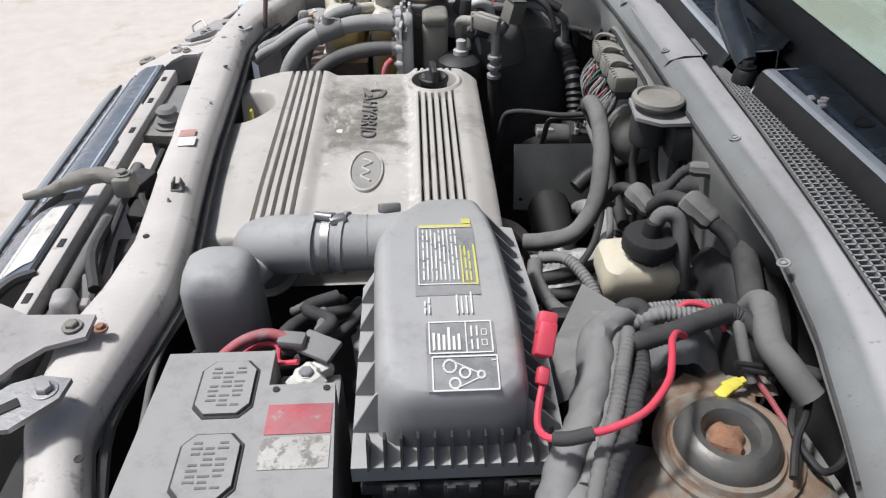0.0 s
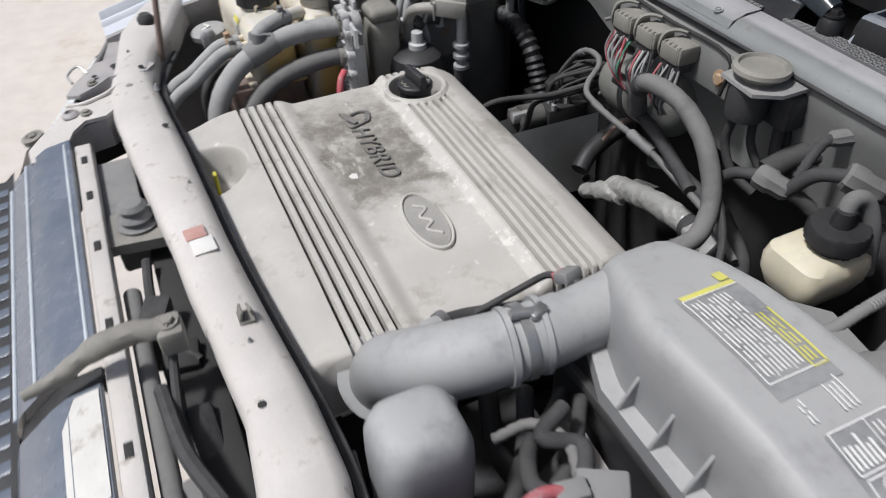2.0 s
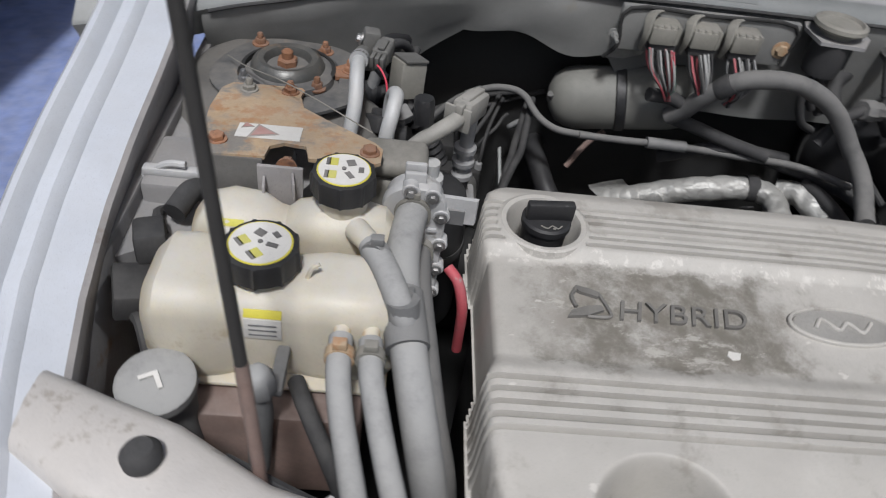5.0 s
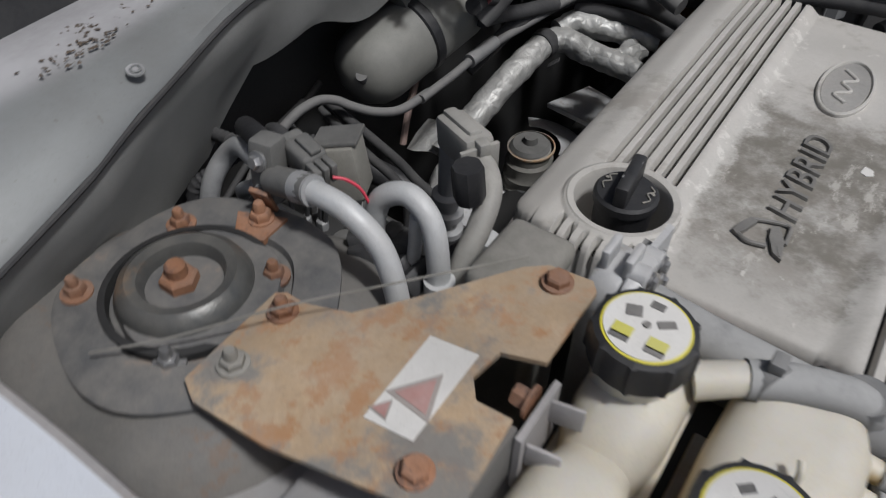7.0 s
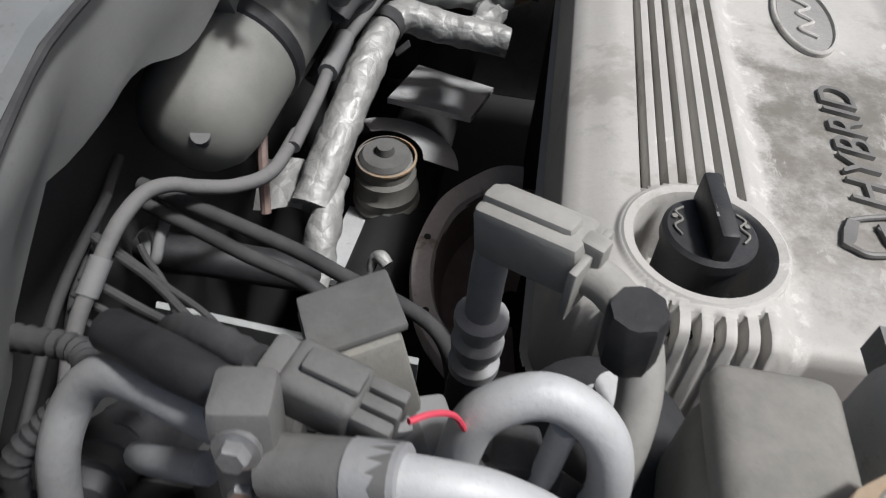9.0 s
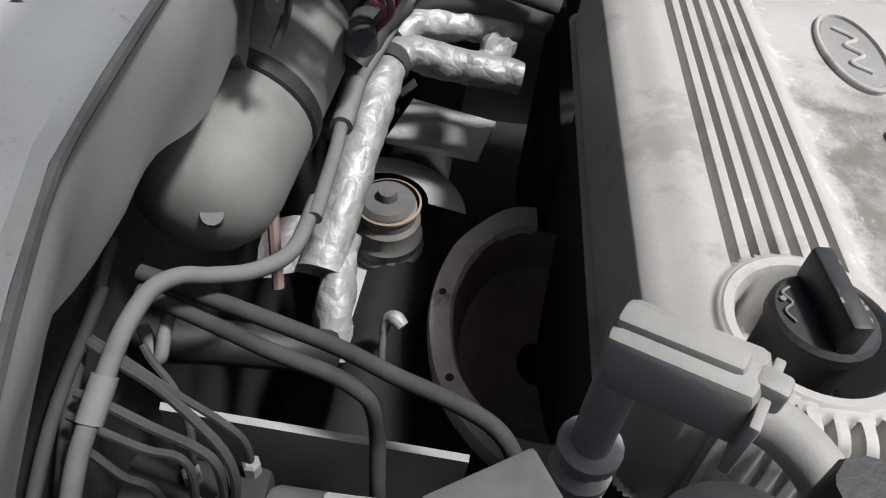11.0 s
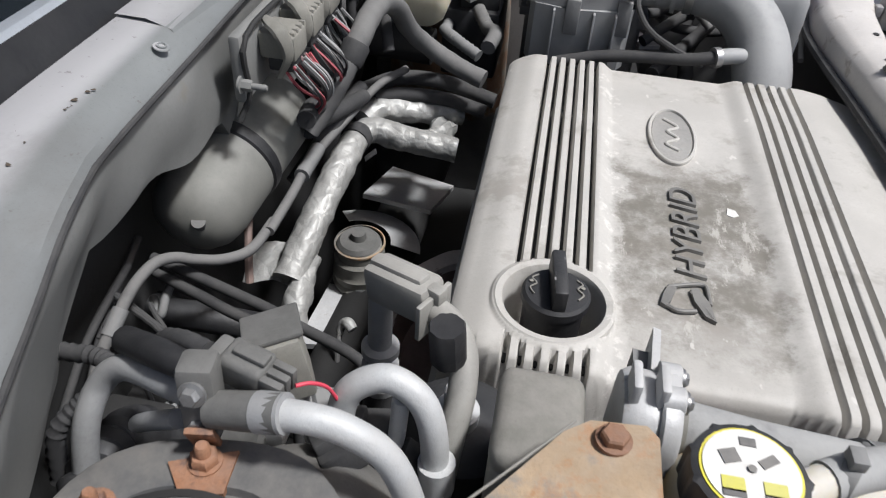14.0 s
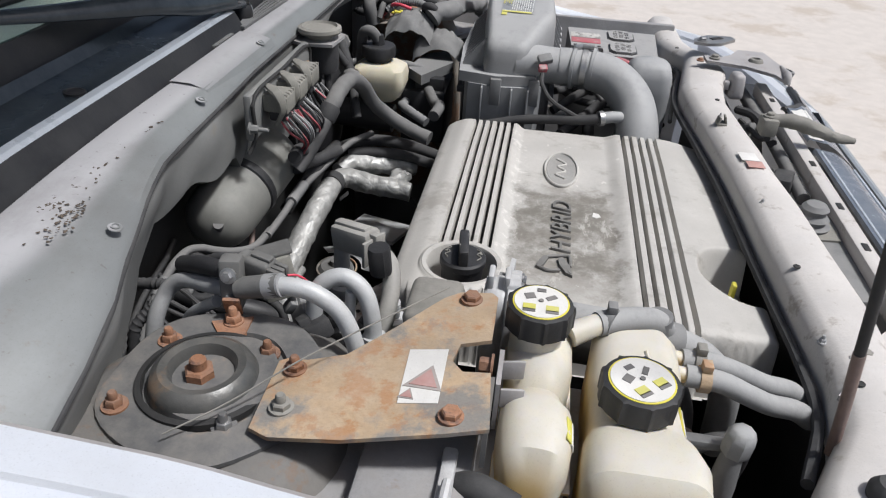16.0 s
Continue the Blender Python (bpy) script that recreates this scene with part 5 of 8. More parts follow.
part("plate", prism([(-0.255, -0.507), (-0.258, -0.532), (-0.290, -0.567), (-0.340, -0.572), (-0.345, -0.552), (-0.310, -0.512), (-0.285, -0.502)], 1.026, 1.032, 0.0015), M_STEEL, catch)
part("slot", cbox((-0.305, -0.544, 1.033), (0.03, 0.012, 0.001), 0.0003, rot=(0, 0, 35)), M_DARK, catch)
part("bolt", hexbolt((-0.274, -0.522, 1.031), 0.008, 0.008), M_STEEL, catch)
headlight = thing("headlight_mount", (-0.36, 0.47, 0.9), "black and lilac-grey headlight mounting panel with clips", "headlight mount", "headlight brackets")
part("housing", prism([(-0.31, 0.44), (-0.40, 0.40), (-0.42, 0.44), (-0.385, 0.51), (-0.345, 0.61), (-0.30, 0.74), (-0.25, 0.75), (-0.29, 0.6)], 0.90, 0.955, 0.003), M_BLACK, headlight, "black plastic housing in shadow")
part("long_strip", prism([(-0.300, 0.606), (-0.327, 0.552), (-0.335, 0.53), (-0.385, 0.505), (-0.345, 0.604), (-0.318, 0.68), (-0.303, 0.73), (-0.272, 0.735), (-0.283, 0.68)], 0.968, 0.974, 0.002, lambda x, y: 0.003 * math.sin((y - 0.5) * 40)), M_LILAC, headlight, "lilac-grey strip along the lamp")
part("strip_lip", tube([(-0.39, 0.49, 0.966), (-0.362, 0.565, 0.972), (-0.335, 0.64, 0.974), (-0.305, 0.735, 0.972)], 0.0045, 8), M_GREY, headlight, "rolled grey lip")
part("upper_plate", prism([(-0.256, 0.514), (-0.272, 0.492), (-0.300, 0.488), (-0.327, 0.497), (-0.352, 0.482), (-0.376, 0.478), (-0.398, 0.500), (-0.383, 0.528), (-0.345, 0.568), (-0.312, 0.566), (-0.296, 0.538), (-0.27, 0.53)], 0.992, 0.998, 0.002, lambda x, y: min(0.0, (x + 0.33) * 0.25)), M_LILAC, headlight, "lilac-grey sheet plate with holes")
part("upper_fold", loft([[(-0.272 + dx * 0.2, 0.489 + dx, 0.998 + dz), (-0.300, 0.485 + dx, 0.998 + dz), (-0.327, 0.494 + dx, 0.998 + dz), (-0.352, 0.479 + dx, 0.993 + dz), (-0.378, 0.475 + dx, 0.987 + dz)] for dx, dz in ((0.004, 0.003), (0.0, 0.003), (-0.003, -0.004), (-0.003, -0.035))]), M_LILAC, headlight, "folded edge of the plate")
part("lower_plate", prism([(-0.284, 0.458), (-0.279, 0.404), (-0.300, 0.402), (-0.314, 0.420), (-0.330, 0.404), (-0.345, 0.388), (-0.375, 0.392), (-0.395, 0.379), (-0.404, 0.354), (-0.430, 0.325), (-0.455, 0.331), (-0.458, 0.366), (-0.441, 0.395), (-0.420, 0.428), (-0.400, 0.462), (-0.375, 0.448), (-0.342, 0.450), (-0.315, 0.464)],
                          0.990, 0.996, 0.002, lambda x, y: min(0.0, (x + 0.32) * 0.17) + 0.0025 * math.sin((x + 0.3) * 70)), M_BEAM, headlight, "beige-grey stepped bracket arm")
part("lower_skirt", loft([[(-0.300, 0.401, z), (-0.314, 0.419, z), (-0.330, 0.403, z - 0.002), (-0.345, 0.387, z - 0.004), (-0.375, 0.391, z - 0.01), (-0.395, 0.378, z - 0.013), (-0.404, 0.353, z - 0.015)] for z in (0.991, 0.978, 0.945)]), M_LILAC, headlight, "turned-down edge of the bracket")
part("arm_fold", tube([(-0.283, 0.456, 0.998), (-0.315, 0.462, 0.998), (-0.342, 0.449, 0.994), (-0.375, 0.447, 0.988), (-0.398, 0.46, 0.984)], 0.0035, 8), M_BEAM, headlight, "raised fold along the bracket")
for x, y, z, r in ((-0.316, 0.533, 0.9985, 0.007), (-0.34, 0.635, 0.9745, 0.005), (-0.30, 0.43, 0.9965, 0.006), (-0.35, 0.52, 0.9935, 0.004)):
    part("hole", lathe([(r, 0), (r, 0.001), (0, 0.001)], (x, y, z), seg=14), M_DARK, headlight)
for x, y, sx, sy, a in ((-0.447, 0.345, 0.022, 0.007, 60), (-0.418, 0.36, 0.006, 0.02, 10)):
    part("slot", cbox((x, y, 0.9745), (sx, sy, 0.0012), 0.0003, rot=(0, 0, a)), M_DARK, headlight, "dark slot")
part("socket_bolt", lathe([(0.013, 0), (0.013, 0.003), (0.010, 0.006), (0.007, 0.007), (0.0055, 0.003), (0, 0.003)], (-0.394, 0.425, 0.984), seg=22), M_LILAC, headlight, "round plugged hole with a rim")
part("eye", lathe([(0.016, -0.004), (0.016, 0.004), (0.013, 0.005), (0.009, 0.005), (0.008, 0.0), (0, 0.0)], (-0.452, 0.410, 0.970), (-0.2, 0, 1), 22), M_TAN, headlight, "round eye with a bolt")
part("bolt", hexbolt((-0.452, 0.410, 0.971), 0.006, 0.006), M_TAN, headlight)
for x, y, z in ((-0.297, 0.515, 0.998), (-0.302, 0.447, 0.997), (-0.355, 0.50, 0.992), (-0.372, 0.415, 0.988)):
    part("bolt", hexbolt((x, y, z), 0.0055, 0.006), M_TAN, headlight)
part("clip", merge(cbox((-0.36, 0.468, 0.972), (0.014, 0.024, 0.016), 0.003, rot=(0, 0, 20)), cbox((-0.345, 0.462, 0.965), (0.01, 0.014, 0.02), 0.002)), M_DARK, headlight, "black plastic clip in the opening")
part("wire_clip", tube([(-0.36, 0.545, 0.99), (-0.372, 0.56, 0.998), (-0.39, 0.55, 0.99), (-0.385, 0.53, 0.985)], 0.002, 8), M_STEEL, headlight)
lamp = thing("headlight", (-0.42, 0.58, 0.8), "pale clear headlight lens in the front corner", "headlight")
part("lens", loft([[(x, y, 0.958), (x - 0.012, y + 0.004, 0.955), (x - 0.045, y + 0.014, 0.93), (x - 0.075, y + 0.024, 0.88), (x - 0.085, y + 0.028, 0.80), (x - 0.08, y + 0.026, 0.72)]
                   for x, y, z in [tuple(p) for p in smooth_path([(-0.43, 0.44, 0), (-0.398, 0.49, 0), (-0.36, 0.59, 0), (-0.325, 0.68, 0), (-0.29, 0.755, 0), (-0.25, 0.82, 0)], 4)]]), M_LENS, lamp)
part("rim", tube([(-0.43, 0.44, 0.957), (-0.398, 0.49, 0.958), (-0.36, 0.59, 0.958), (-0.325, 0.68, 0.958), (-0.29, 0.755, 0.958)], 0.0045, 8), M_GREY, lamp, "grey moulded rim")
rod = thing("bonnet_prop_rod", (-0.25, 0.545, 0.95), "thin dark steel bonnet prop rod, rusty near its foot", "prop rod")
part("rod", tube([(-0.2225, 0.577, 1.09), (-0.187, 0.599, 1.30), (-0.112, 0.646, 1.75)], 0.0045, 10), M_DARK, rod)
part("foot", tube([(-0.2415, 0.566, 0.975), (-0.233, 0.571, 1.03), (-0.2217, 0.5775, 1.095)], 0.0051, 10), M_SPLASH, rod, "rusty lower end")

# ---- passenger side: strut tower, rusty bracket, bottles, hoses ----


def strut_tower(cx, cy, s, mat, name_label, k=1.0):
    """Sheet-metal tower: a dished dome welded on straight sides."""
    rows = []
    for r, z in ((0.03, 1.008), (0.06, 1.010), (0.092, 1.008), (0.11, 0.998), (0.13, 0.97), (0.145, 0.90), (0.155, 0.80), (0.165, 0.6)):
        rows.append([(cx + k * r * 1.05 * math.cos(a), cy + s * 0.02 + k * min(r, 0.125) * math.sin(a), z + 0.003 * math.sin(3 * a)) for a in np.linspace(0, 2 * math.pi, 36, endpoint=False)])
    tower = thing("strut_tower", (cx, cy, 0.6), name_label, "strut tower", "strut towers")
    part("dome", loft(rows[:5], True), mat, tower)
    part("side_wall", loft(rows[4:], True), mat, tower)


strut_tower(0.30, 0.635, 1, M_DOME, "dusty grey sheet-metal strut tower dome")
strut_tower(0.355, -0.625, -1, M_TOWERRUST, "dusty grey strut tower dome with rust patches", 0.72)
for s in (1, -1):
    solo("tower_shelf", prism([(0.06 + (0.18 if s < 0 else 0), s * 0.60), (0.17 + (0.1 if s < 0 else 0), s * 0.56), (0.42, s * 0.60), (0.47, s * 0.75), (-0.02 + (0.2 if s < 0 else 0), s * 0.75)], 0.955, 0.985 - (0.02 if s < 0 else 0), 0.006, lambda x, y: 0.01 * math.sin(30 * x)), M_TOWER,
         "pale dusty sheet-metal shelf round the strut tower", "inner wing", "inner wings")
solo("tower_mound", lathe([(0.085, 0.0), (0.08, 0.05), (0.07, 0.075), (0.05, 0.09), (0, 0.096)], (0.255, 0.575, 0.905), seg=32), M_DOME, "smooth grey metal bulge beside the strut tower", "inner wing", "inner wings")

plate = thing("strut_mount", (0.29, 0.632, 1.01), "dark dusty strut mount plate with rusty nuts", "strut mount", "strut mounts")
part("plate", lathe([(0.094, 0.0), (0.094, 0.004), (0.090, 0.006), (0.062, 0.007), (0.060, 0.002), (0.055, 0.002), (0.053, 0.010), (0.05, 0.011)], (0.29, 0.628, 1.012), seg=48,
                    wob=lambda a: 1 + 0.03 * math.cos(5 * a + 0.5) + 0.015 * math.cos(3 * a)), M_STRUT, plate)
part("cup", lathe([(0.047, -0.001), (0.046, 0.008), (0.042, 0.0165), (0.036, 0.0205), (0.029, 0.019), (0.026, 0.012), (0.025, -0.002), (0, -0.002)], (0.30, 0.632, 1.014), seg=40), M_CUP, plate, "rounded worn steel cup")
part("core", lathe([(0.0245, 0), (0, 0.0)], (0.30, 0.632, 1.0135), seg=24), M_DARK, plate, "dark opening round the nut")
part("ring", lathe([(0.058, 0), (0.058, 0.006), (0.053, 0.007), (0.052, 0)], (0.298, 0.631, 1.016), seg=44, caps=False), M_DARK, plate, "black rubber ring")
part("centre_nut", hexbolt((0.303, 0.633, 1.018), 0.013, 0.014, stud=0.008), M_RUST, plate, "rusty centre nut on its stud")
for x, y in ((0.356, 0.676), (0.35, 0.592), (0.259, 0.591)):
    part("nut", hexbolt((x, y, 1.018), 0.0072, 0.009, stud=0.005), M_RUST, plate, "rusty nut on a stud")
part("nut", hexbolt((0.263, 0.679, 1.016), 0.007, 0.008, stud=0.006), M_STEEL, plate, "dull zinc nut on a stud")
part("earth_tab", merge(prism([(0.325, 0.56), (0.29, 0.545), (0.288, 0.572), (0.31, 0.578)], 1.016, 1.021, 0.001), hexbolt((0.305, 0.556, 1.02), 0.008, 0.009, washer=1.2, stud=0.006),
                        cbox((0.308, 0.548, 1.032), (0.016, 0.004, 0.024), 0.001, rot=(-20, 0, 10))), M_RUST, plate, "rusty folded tab under a nut")
solo("dry_leaf", prism([(0.30, 0.705), (0.275, 0.697), (0.255, 0.71), (0.27, 0.716), (0.29, 0.717)], 1.012, 1.0135, 0, lambda x, y: 0.006 * math.sin(160 * x)), M_RUST, "curled brown dry leaf", "leaf")
solo("bare_wire", tube([(0.30, 0.705, 1.028), (0.262, 0.672, 1.036), (0.215, 0.625, 1.05), (0.165, 0.578, 1.06), (0.11, 0.515, 1.062)], 0.0008, 6, 8), M_TAN, "thin dull bare wire lying across the plates", "wire")

mountL = thing("strut_mount", (0.353, -0.598, 1.0), "dusty strut mount with a rust-filled centre", "strut mount", "strut mounts")
part("plate", lathe([(0.066, 0.0), (0.066, 0.004), (0.062, 0.006), (0.055, 0.004), (0.052, 0.0), (0.050, 0.006)], (0.353, -0.601, 1.01), seg=40), M_TOWERRUST, mountL)
part("cup", lathe([(0.048, 0.0), (0.047, 0.008), (0.042, 0.017), (0.034, 0.021), (0.026, 0.019), (0.022, 0.012), (0.020, 0.002), (0, 0.002)], (0.353, -0.598, 1.012), seg=40), M_CUP, mountL, "rounded worn steel cup")
part("rust_core", lathe([(0.018, 0), (0.015, 0.008), (0.008, 0.012), (0, 0.013)], (0.353, -0.596, 1.014), seg=20, wob=lambda a: 1 + 0.15 * math.sin(4 * a) + 0.1 * math.sin(7 * a)), M_RUST, mountL, "crumbling rusty nut")
for x, y in ((0.36, -0.526), (0.33, -0.53), (0.398, -0.528), (0.29, -0.64)):
    part("rust_patch", lathe([(0.024, 0.0), (0.02, 0.002), (0, 0.0025)], (x, y, 1.007), seg=18, wob=lambda a: 1 + 0.35 * math.sin(2 * a + 1) + 0.2 * math.sin(5 * a)), M_TOWERRUST, mountL, "flat flaky rust patch")

bracket = thing("rusty_bracket", (0.13, 0.6, 1.03), "flat rust-stained steel bracket with a warning sticker", "bracket")
OUT = [(0.1, 0.503), (0.07, 0.504), (0.064, 0.512), (0.064, 0.574), (0.09, 0.58), (0.094, 0.602), (0.084, 0.615), (0.061, 0.616), (0.056, 0.678), (0.089, 0.684), (0.165, 0.694), (0.222, 0.694),
       (0.240, 0.685), (0.243, 0.606), (0.236, 0.602), (0.218, 0.604), (0.186, 0.596), (0.155, 0.562), (0.114, 0.512)]
lean = lambda x, y: (0.232 - x) * 0.16
part("plate", prism(OUT, 1.0245, 1.0285, 0.0015, lean), M_RUSTPLATE, bracket)
part("edge_fold", prism([(0.057, 0.618), (0.057, 0.676), (0.061, 0.676), (0.061, 0.618)], 0.985, 1.026, 0.0012, lean), M_DOME, bracket, "dark folded edge of the bracket")
part("sticker", prism([(0.132, 0.589), (0.099, 0.588), (0.098, 0.653), (0.130, 0.654)], 1.0287, 1.0293, 0, lean), M_WHITE, bracket, "white warning sticker, creased")
for cx, cy, r in ((0.112, 0.628, 0.019), (0.124, 0.645, 0.008)):
    pts = [(cx + r * math.cos(a), cy + r * math.sin(a)) for a in (radians(-100), radians(20), radians(140))]
    part("sticker_triangle", prism(pts, 1.0294, 1.0299, 0, lean), M_PALEINK, bracket, "printed triangle outline")
    part("sticker_triangle", prism([(cx + (x - cx) * 0.72, cy + (y - cy) * 0.72) for x, y in pts], 1.03, 1.0304, 0, lean), M_MAUVE, bracket, "faded red printed triangle")
for x, y, mm in ((0.088, 0.516, M_RUST), (0.086, 0.667, M_RUST), (0.225, 0.617, M_RUST), (0.221, 0.663, M_TAN)):
    part("bolt", hexbolt((x, y, 1.0285 + lean(x, y)), 0.0078, 0.008, washer=1.3, stud=0.005 if x > 0.2 else 0), mm, bracket, "rusty hexagon bolt")
part("hinge", merge(prism([(0.052, 0.578), (0.052, 0.622), (0.056, 0.622), (0.056, 0.578)], 1.0, 1.05, 0.0015), cbox((0.043, 0.586, 1.036), (0.02, 0.003, 0.02), 0.0014, rot=(0, 0, 12)),
                    cbox((0.042, 0.614, 1.03), (0.02, 0.003, 0.02), 0.0014, rot=(0, 0, 8))), M_LILAC, bracket, "pale bent steel tabs")
part("hinge_bolt", hexbolt((0.06, 0.595, 1.045), 0.007, 0.012, axis=(1, 0, 0)), M_RUST, bracket)
inverter = thing("inverter_box", (0.12, 0.66, 0.9), "grey metal box below the rusty bracket", "metal box")
part("body", box(0.065, 0.155, 0.60, 0.745, 0.85, 1.005, 0.006), M_TOWER, inverter)
part("rib", box(0.078, 0.09, 0.66, 0.745, 1.004, 1.014, 0.003), M_ALU, inverter)
part("strap", tube([(0.082, 0.70, 1.02), (0.083, 0.72, 1.018), (0.085, 0.745, 1.0)], 0.004, 8), M_ALU, inverter, "pale cable strap")

bn = M_BOTTLE.node_tree
bsdf = bn.nodes["Principled BSDF"]
src = bsdf.inputs["Base Color"].links[0].from_socket
tcn = bn.nodes.new("ShaderNodeTexCoord")
sepn = bn.nodes.new("ShaderNodeSeparateXYZ")
bn.links.new(tcn.outputs["Object"], sepn.inputs[0])
# coolant amber below a height, painted stronger on rear faces as if backlit
amber_backlit = calc(bn, "SUBTRACT", 1.0, ramp(bn, calc(bn, "ADD", sepn.outputs["Z"], calc(bn, "MULTIPLY", grain(bn, 30.0), 0.012)), 0.992, 1.042))
face = bn.nodes.new("ShaderNodeNewGeometry")
sepf = bn.nodes.new("ShaderNodeSeparateXYZ")
bn.links.new(face.outputs["Normal"], sepf.inputs[0])
amber_backlit = calc(bn, "MULTIPLY", amber_backlit, calc(bn, "SUBTRACT", 1.0, calc(bn, "MULTIPLY", ramp(bn, sepf.outputs["Z"], 0.3, 0.9), 0.85)))
amber_backlit = calc(bn, "MULTIPLY", amber_backlit, ramp(bn, sepf.outputs["X"], -0.75, 0.1))
bn.links.new(blend(bn, calc(bn, "MULTIPLY", amber_backlit, 0.85), src, (0.5, 0.31, 0.06)), bsdf.inputs["Base Color"])


def bottle(at, label, sections, cap_at, cap_r, screw):
    """A moulded tank lofted along y, with a neck and a ribbed screw cap: y, x0, x1, z0, z1."""
    b = thing("coolant_bottle", at, label, "coolant bottle", "coolant bottles")
    rows = []
    for y, x0, x1, z0, z1 in sections:
        r = min(0.024, (x1 - x0) * 0.42)
        rows.append([(x, y, z) for x, z in round_rect((x0 + x1) / 2, (z0 + z1) / 2, x1 - x0, z1 - z0, r, 5)])
    part("tank", loft(rows, True), M_BOTTLE, b)
    part("neck", lathe([(cap_r * 0.8, -0.05), (cap_r * 0.8, -0.004)], cap_at, seg=28), M_BOTTLE, b)
    c = part("screw_cap", lathe([(cap_r, -0.022), (cap_r, -0.004), (cap_r * 0.97, 0.0), (cap_r * 0.85, 0.001), (0, 0.001)], cap_at, seg=120,
                                wob=lambda a: 1 + 0.07 * max(0.0, math.cos(9 * a)) ** 8), M_BLACK, b, "black screw cap with grip ribs")
    part("cap_ring", lathe([(cap_r * 0.85, 0), (cap_r * 0.85, 0.0016), (0, 0.0017)], cap_at, seg=40), M_YELLOW, c, "yellow printed rim")
    part("cap_disc", lathe([(cap_r * 0.80, 0), (cap_r * 0.80, 0.0024), (0, 0.0025)], cap_at, seg=40), M_WHITE, c, "white printed warning disc")
    x, y, z = cap_at
    t = z + 0.0028
    turn = pose(x, y, 0, 0, 0, screw) @ pose(-x, -y, 0)
    marks = merge(cbox((x + 0.010, y + 0.010, t), (0.011, 0.008, 0.0006), 0), cbox((x - 0.010, y + 0.010, t), (0.011, 0.008, 0.0006), 0))
    marks.transform(turn)
    part("cap_mark", marks, M_YPRINT, c, "yellow printed block")
    marks = merge(cbox((x + 0.010, y + 0.015, t), (0.011, 0.004, 0.0006), 0), cbox((x - 0.010, y + 0.015, t), (0.011, 0.004, 0.0006), 0), cbox((x - 0.009, y - 0.006, t), (0.010, 0.005, 0.0006), 0, rot=(0, 0, 35)),
                  cbox((x + 0.010, y - 0.006, t), (0.009, 0.008, 0.0006), 0, rot=(0, 0, 20)), cbox((x, y - 0.016, t), (0.008, 0.005, 0.0006), 0), lathe([(0.0022, 0), (0.0022, 0.001), (0, 0.001)], (x, y, t), seg=12))
    marks.transform(turn)
    part("cap_symbol", marks, M_INKDARK, c, "dark printed symbols")
    return b


b1 = bottle((0.02, 0.57, 0.85), "dusty translucent coolant bottle with black and white cap", [
    (0.476, 0.010, 0.035, 0.94, 0.985), (0.480, -0.002, 0.043, 0.91, 1.012), (0.494, -0.008, 0.048, 0.87, 1.03), (0.52, -0.010, 0.050, 0.85, 1.036), (0.556, -0.010, 0.050, 0.85, 1.036), (0.578, -0.007, 0.047, 0.85, 1.031),
    (0.588, -0.002, 0.043, 0.85, 1.022), (0.596, -0.004, 0.045, 0.85, 1.024), (0.612, -0.010, 0.050, 0.85, 1.034), (0.64, -0.011, 0.051, 0.85, 1.037), (0.664, -0.008, 0.048, 0.855, 1.030), (0.676, 0.0, 0.042, 0.87, 1.012), (0.681, 0.010, 0.034, 0.89, 0.985)],
    (0.026, 0.536, 1.073), 0.0295, 0)
part("label", cbox((-0.0100, 0.636, 1.0178), (0.0012, 0.024, 0.008), 0.0002, rot=(0, 11, 0)), M_WHITE, b1, "small white paper label")
part("label_band", cbox((-0.0062, 0.636, 1.0258), (0.0012, 0.024, 0.007), 0.0002, rot=(0, 35, 0)), M_YPRINT, b1, "yellow label band")
part("bead", box(-0.012, 0.052, 0.49, 0.668, 0.985, 0.989, 0.0015), M_BOTTLE, b1, "moulded seam")
part("outlet", tube([(-0.005, 0.52, 1.03), (-0.03, 0.505, 1.035), (-0.045, 0.497, 1.036)], [0.012, 0.0105, 0.010], 14), M_BOTTLE, b1, "moulded hose outlet")
b2 = bottle((-0.06, 0.58, 0.85), "dusty yellowed coolant bottle with a black screw cap", [
    (0.469, -0.085, -0.045, 0.95, 0.995), (0.473, -0.097, -0.036, 0.935, 1.014), (0.484, -0.104, -0.031, 0.925, 1.026), (0.505, -0.108, -0.028, 0.922, 1.032), (0.54, -0.108, -0.026, 0.92, 1.032), (0.56, -0.105, -0.026, 0.92, 1.028),
    (0.575, -0.104, -0.026, 0.92, 1.024), (0.615, -0.106, -0.024, 0.92, 1.024), (0.63, -0.112, -0.020, 0.92, 1.03), (0.655, -0.117, -0.018, 0.92, 1.036), (0.678, -0.115, -0.018, 0.922, 1.034), (0.692, -0.106, -0.024, 0.93, 1.02), (0.698, -0.09, -0.038, 0.94, 0.995)],
    (-0.061, 0.597, 1.053), 0.0325, 40)
part("label", cbox((-0.1052, 0.590, 0.995), (0.0014, 0.032, 0.024), 0.0002, rot=(0, 1, 0)), M_STICKER, b2, "small white printed label")
part("label_print", merge(*[cbox((-0.1058, 0.590, 0.988 + 0.006 * k), (0.0012, 0.024, 0.0016), 0) for k in range(3)]), M_GREY, b2, "illegible printed lines")
part("label_band", cbox((-0.1024, 0.590, 1.0108), (0.0012, 0.032, 0.008), 0.0002, rot=(0, 26, 0)), M_YELLOW, b2, "yellow label band")
part("bead", box(-0.117, -0.018, 0.48, 0.69, 0.926, 0.931, 0.002), M_BOTTLE, b2, "moulded seam")
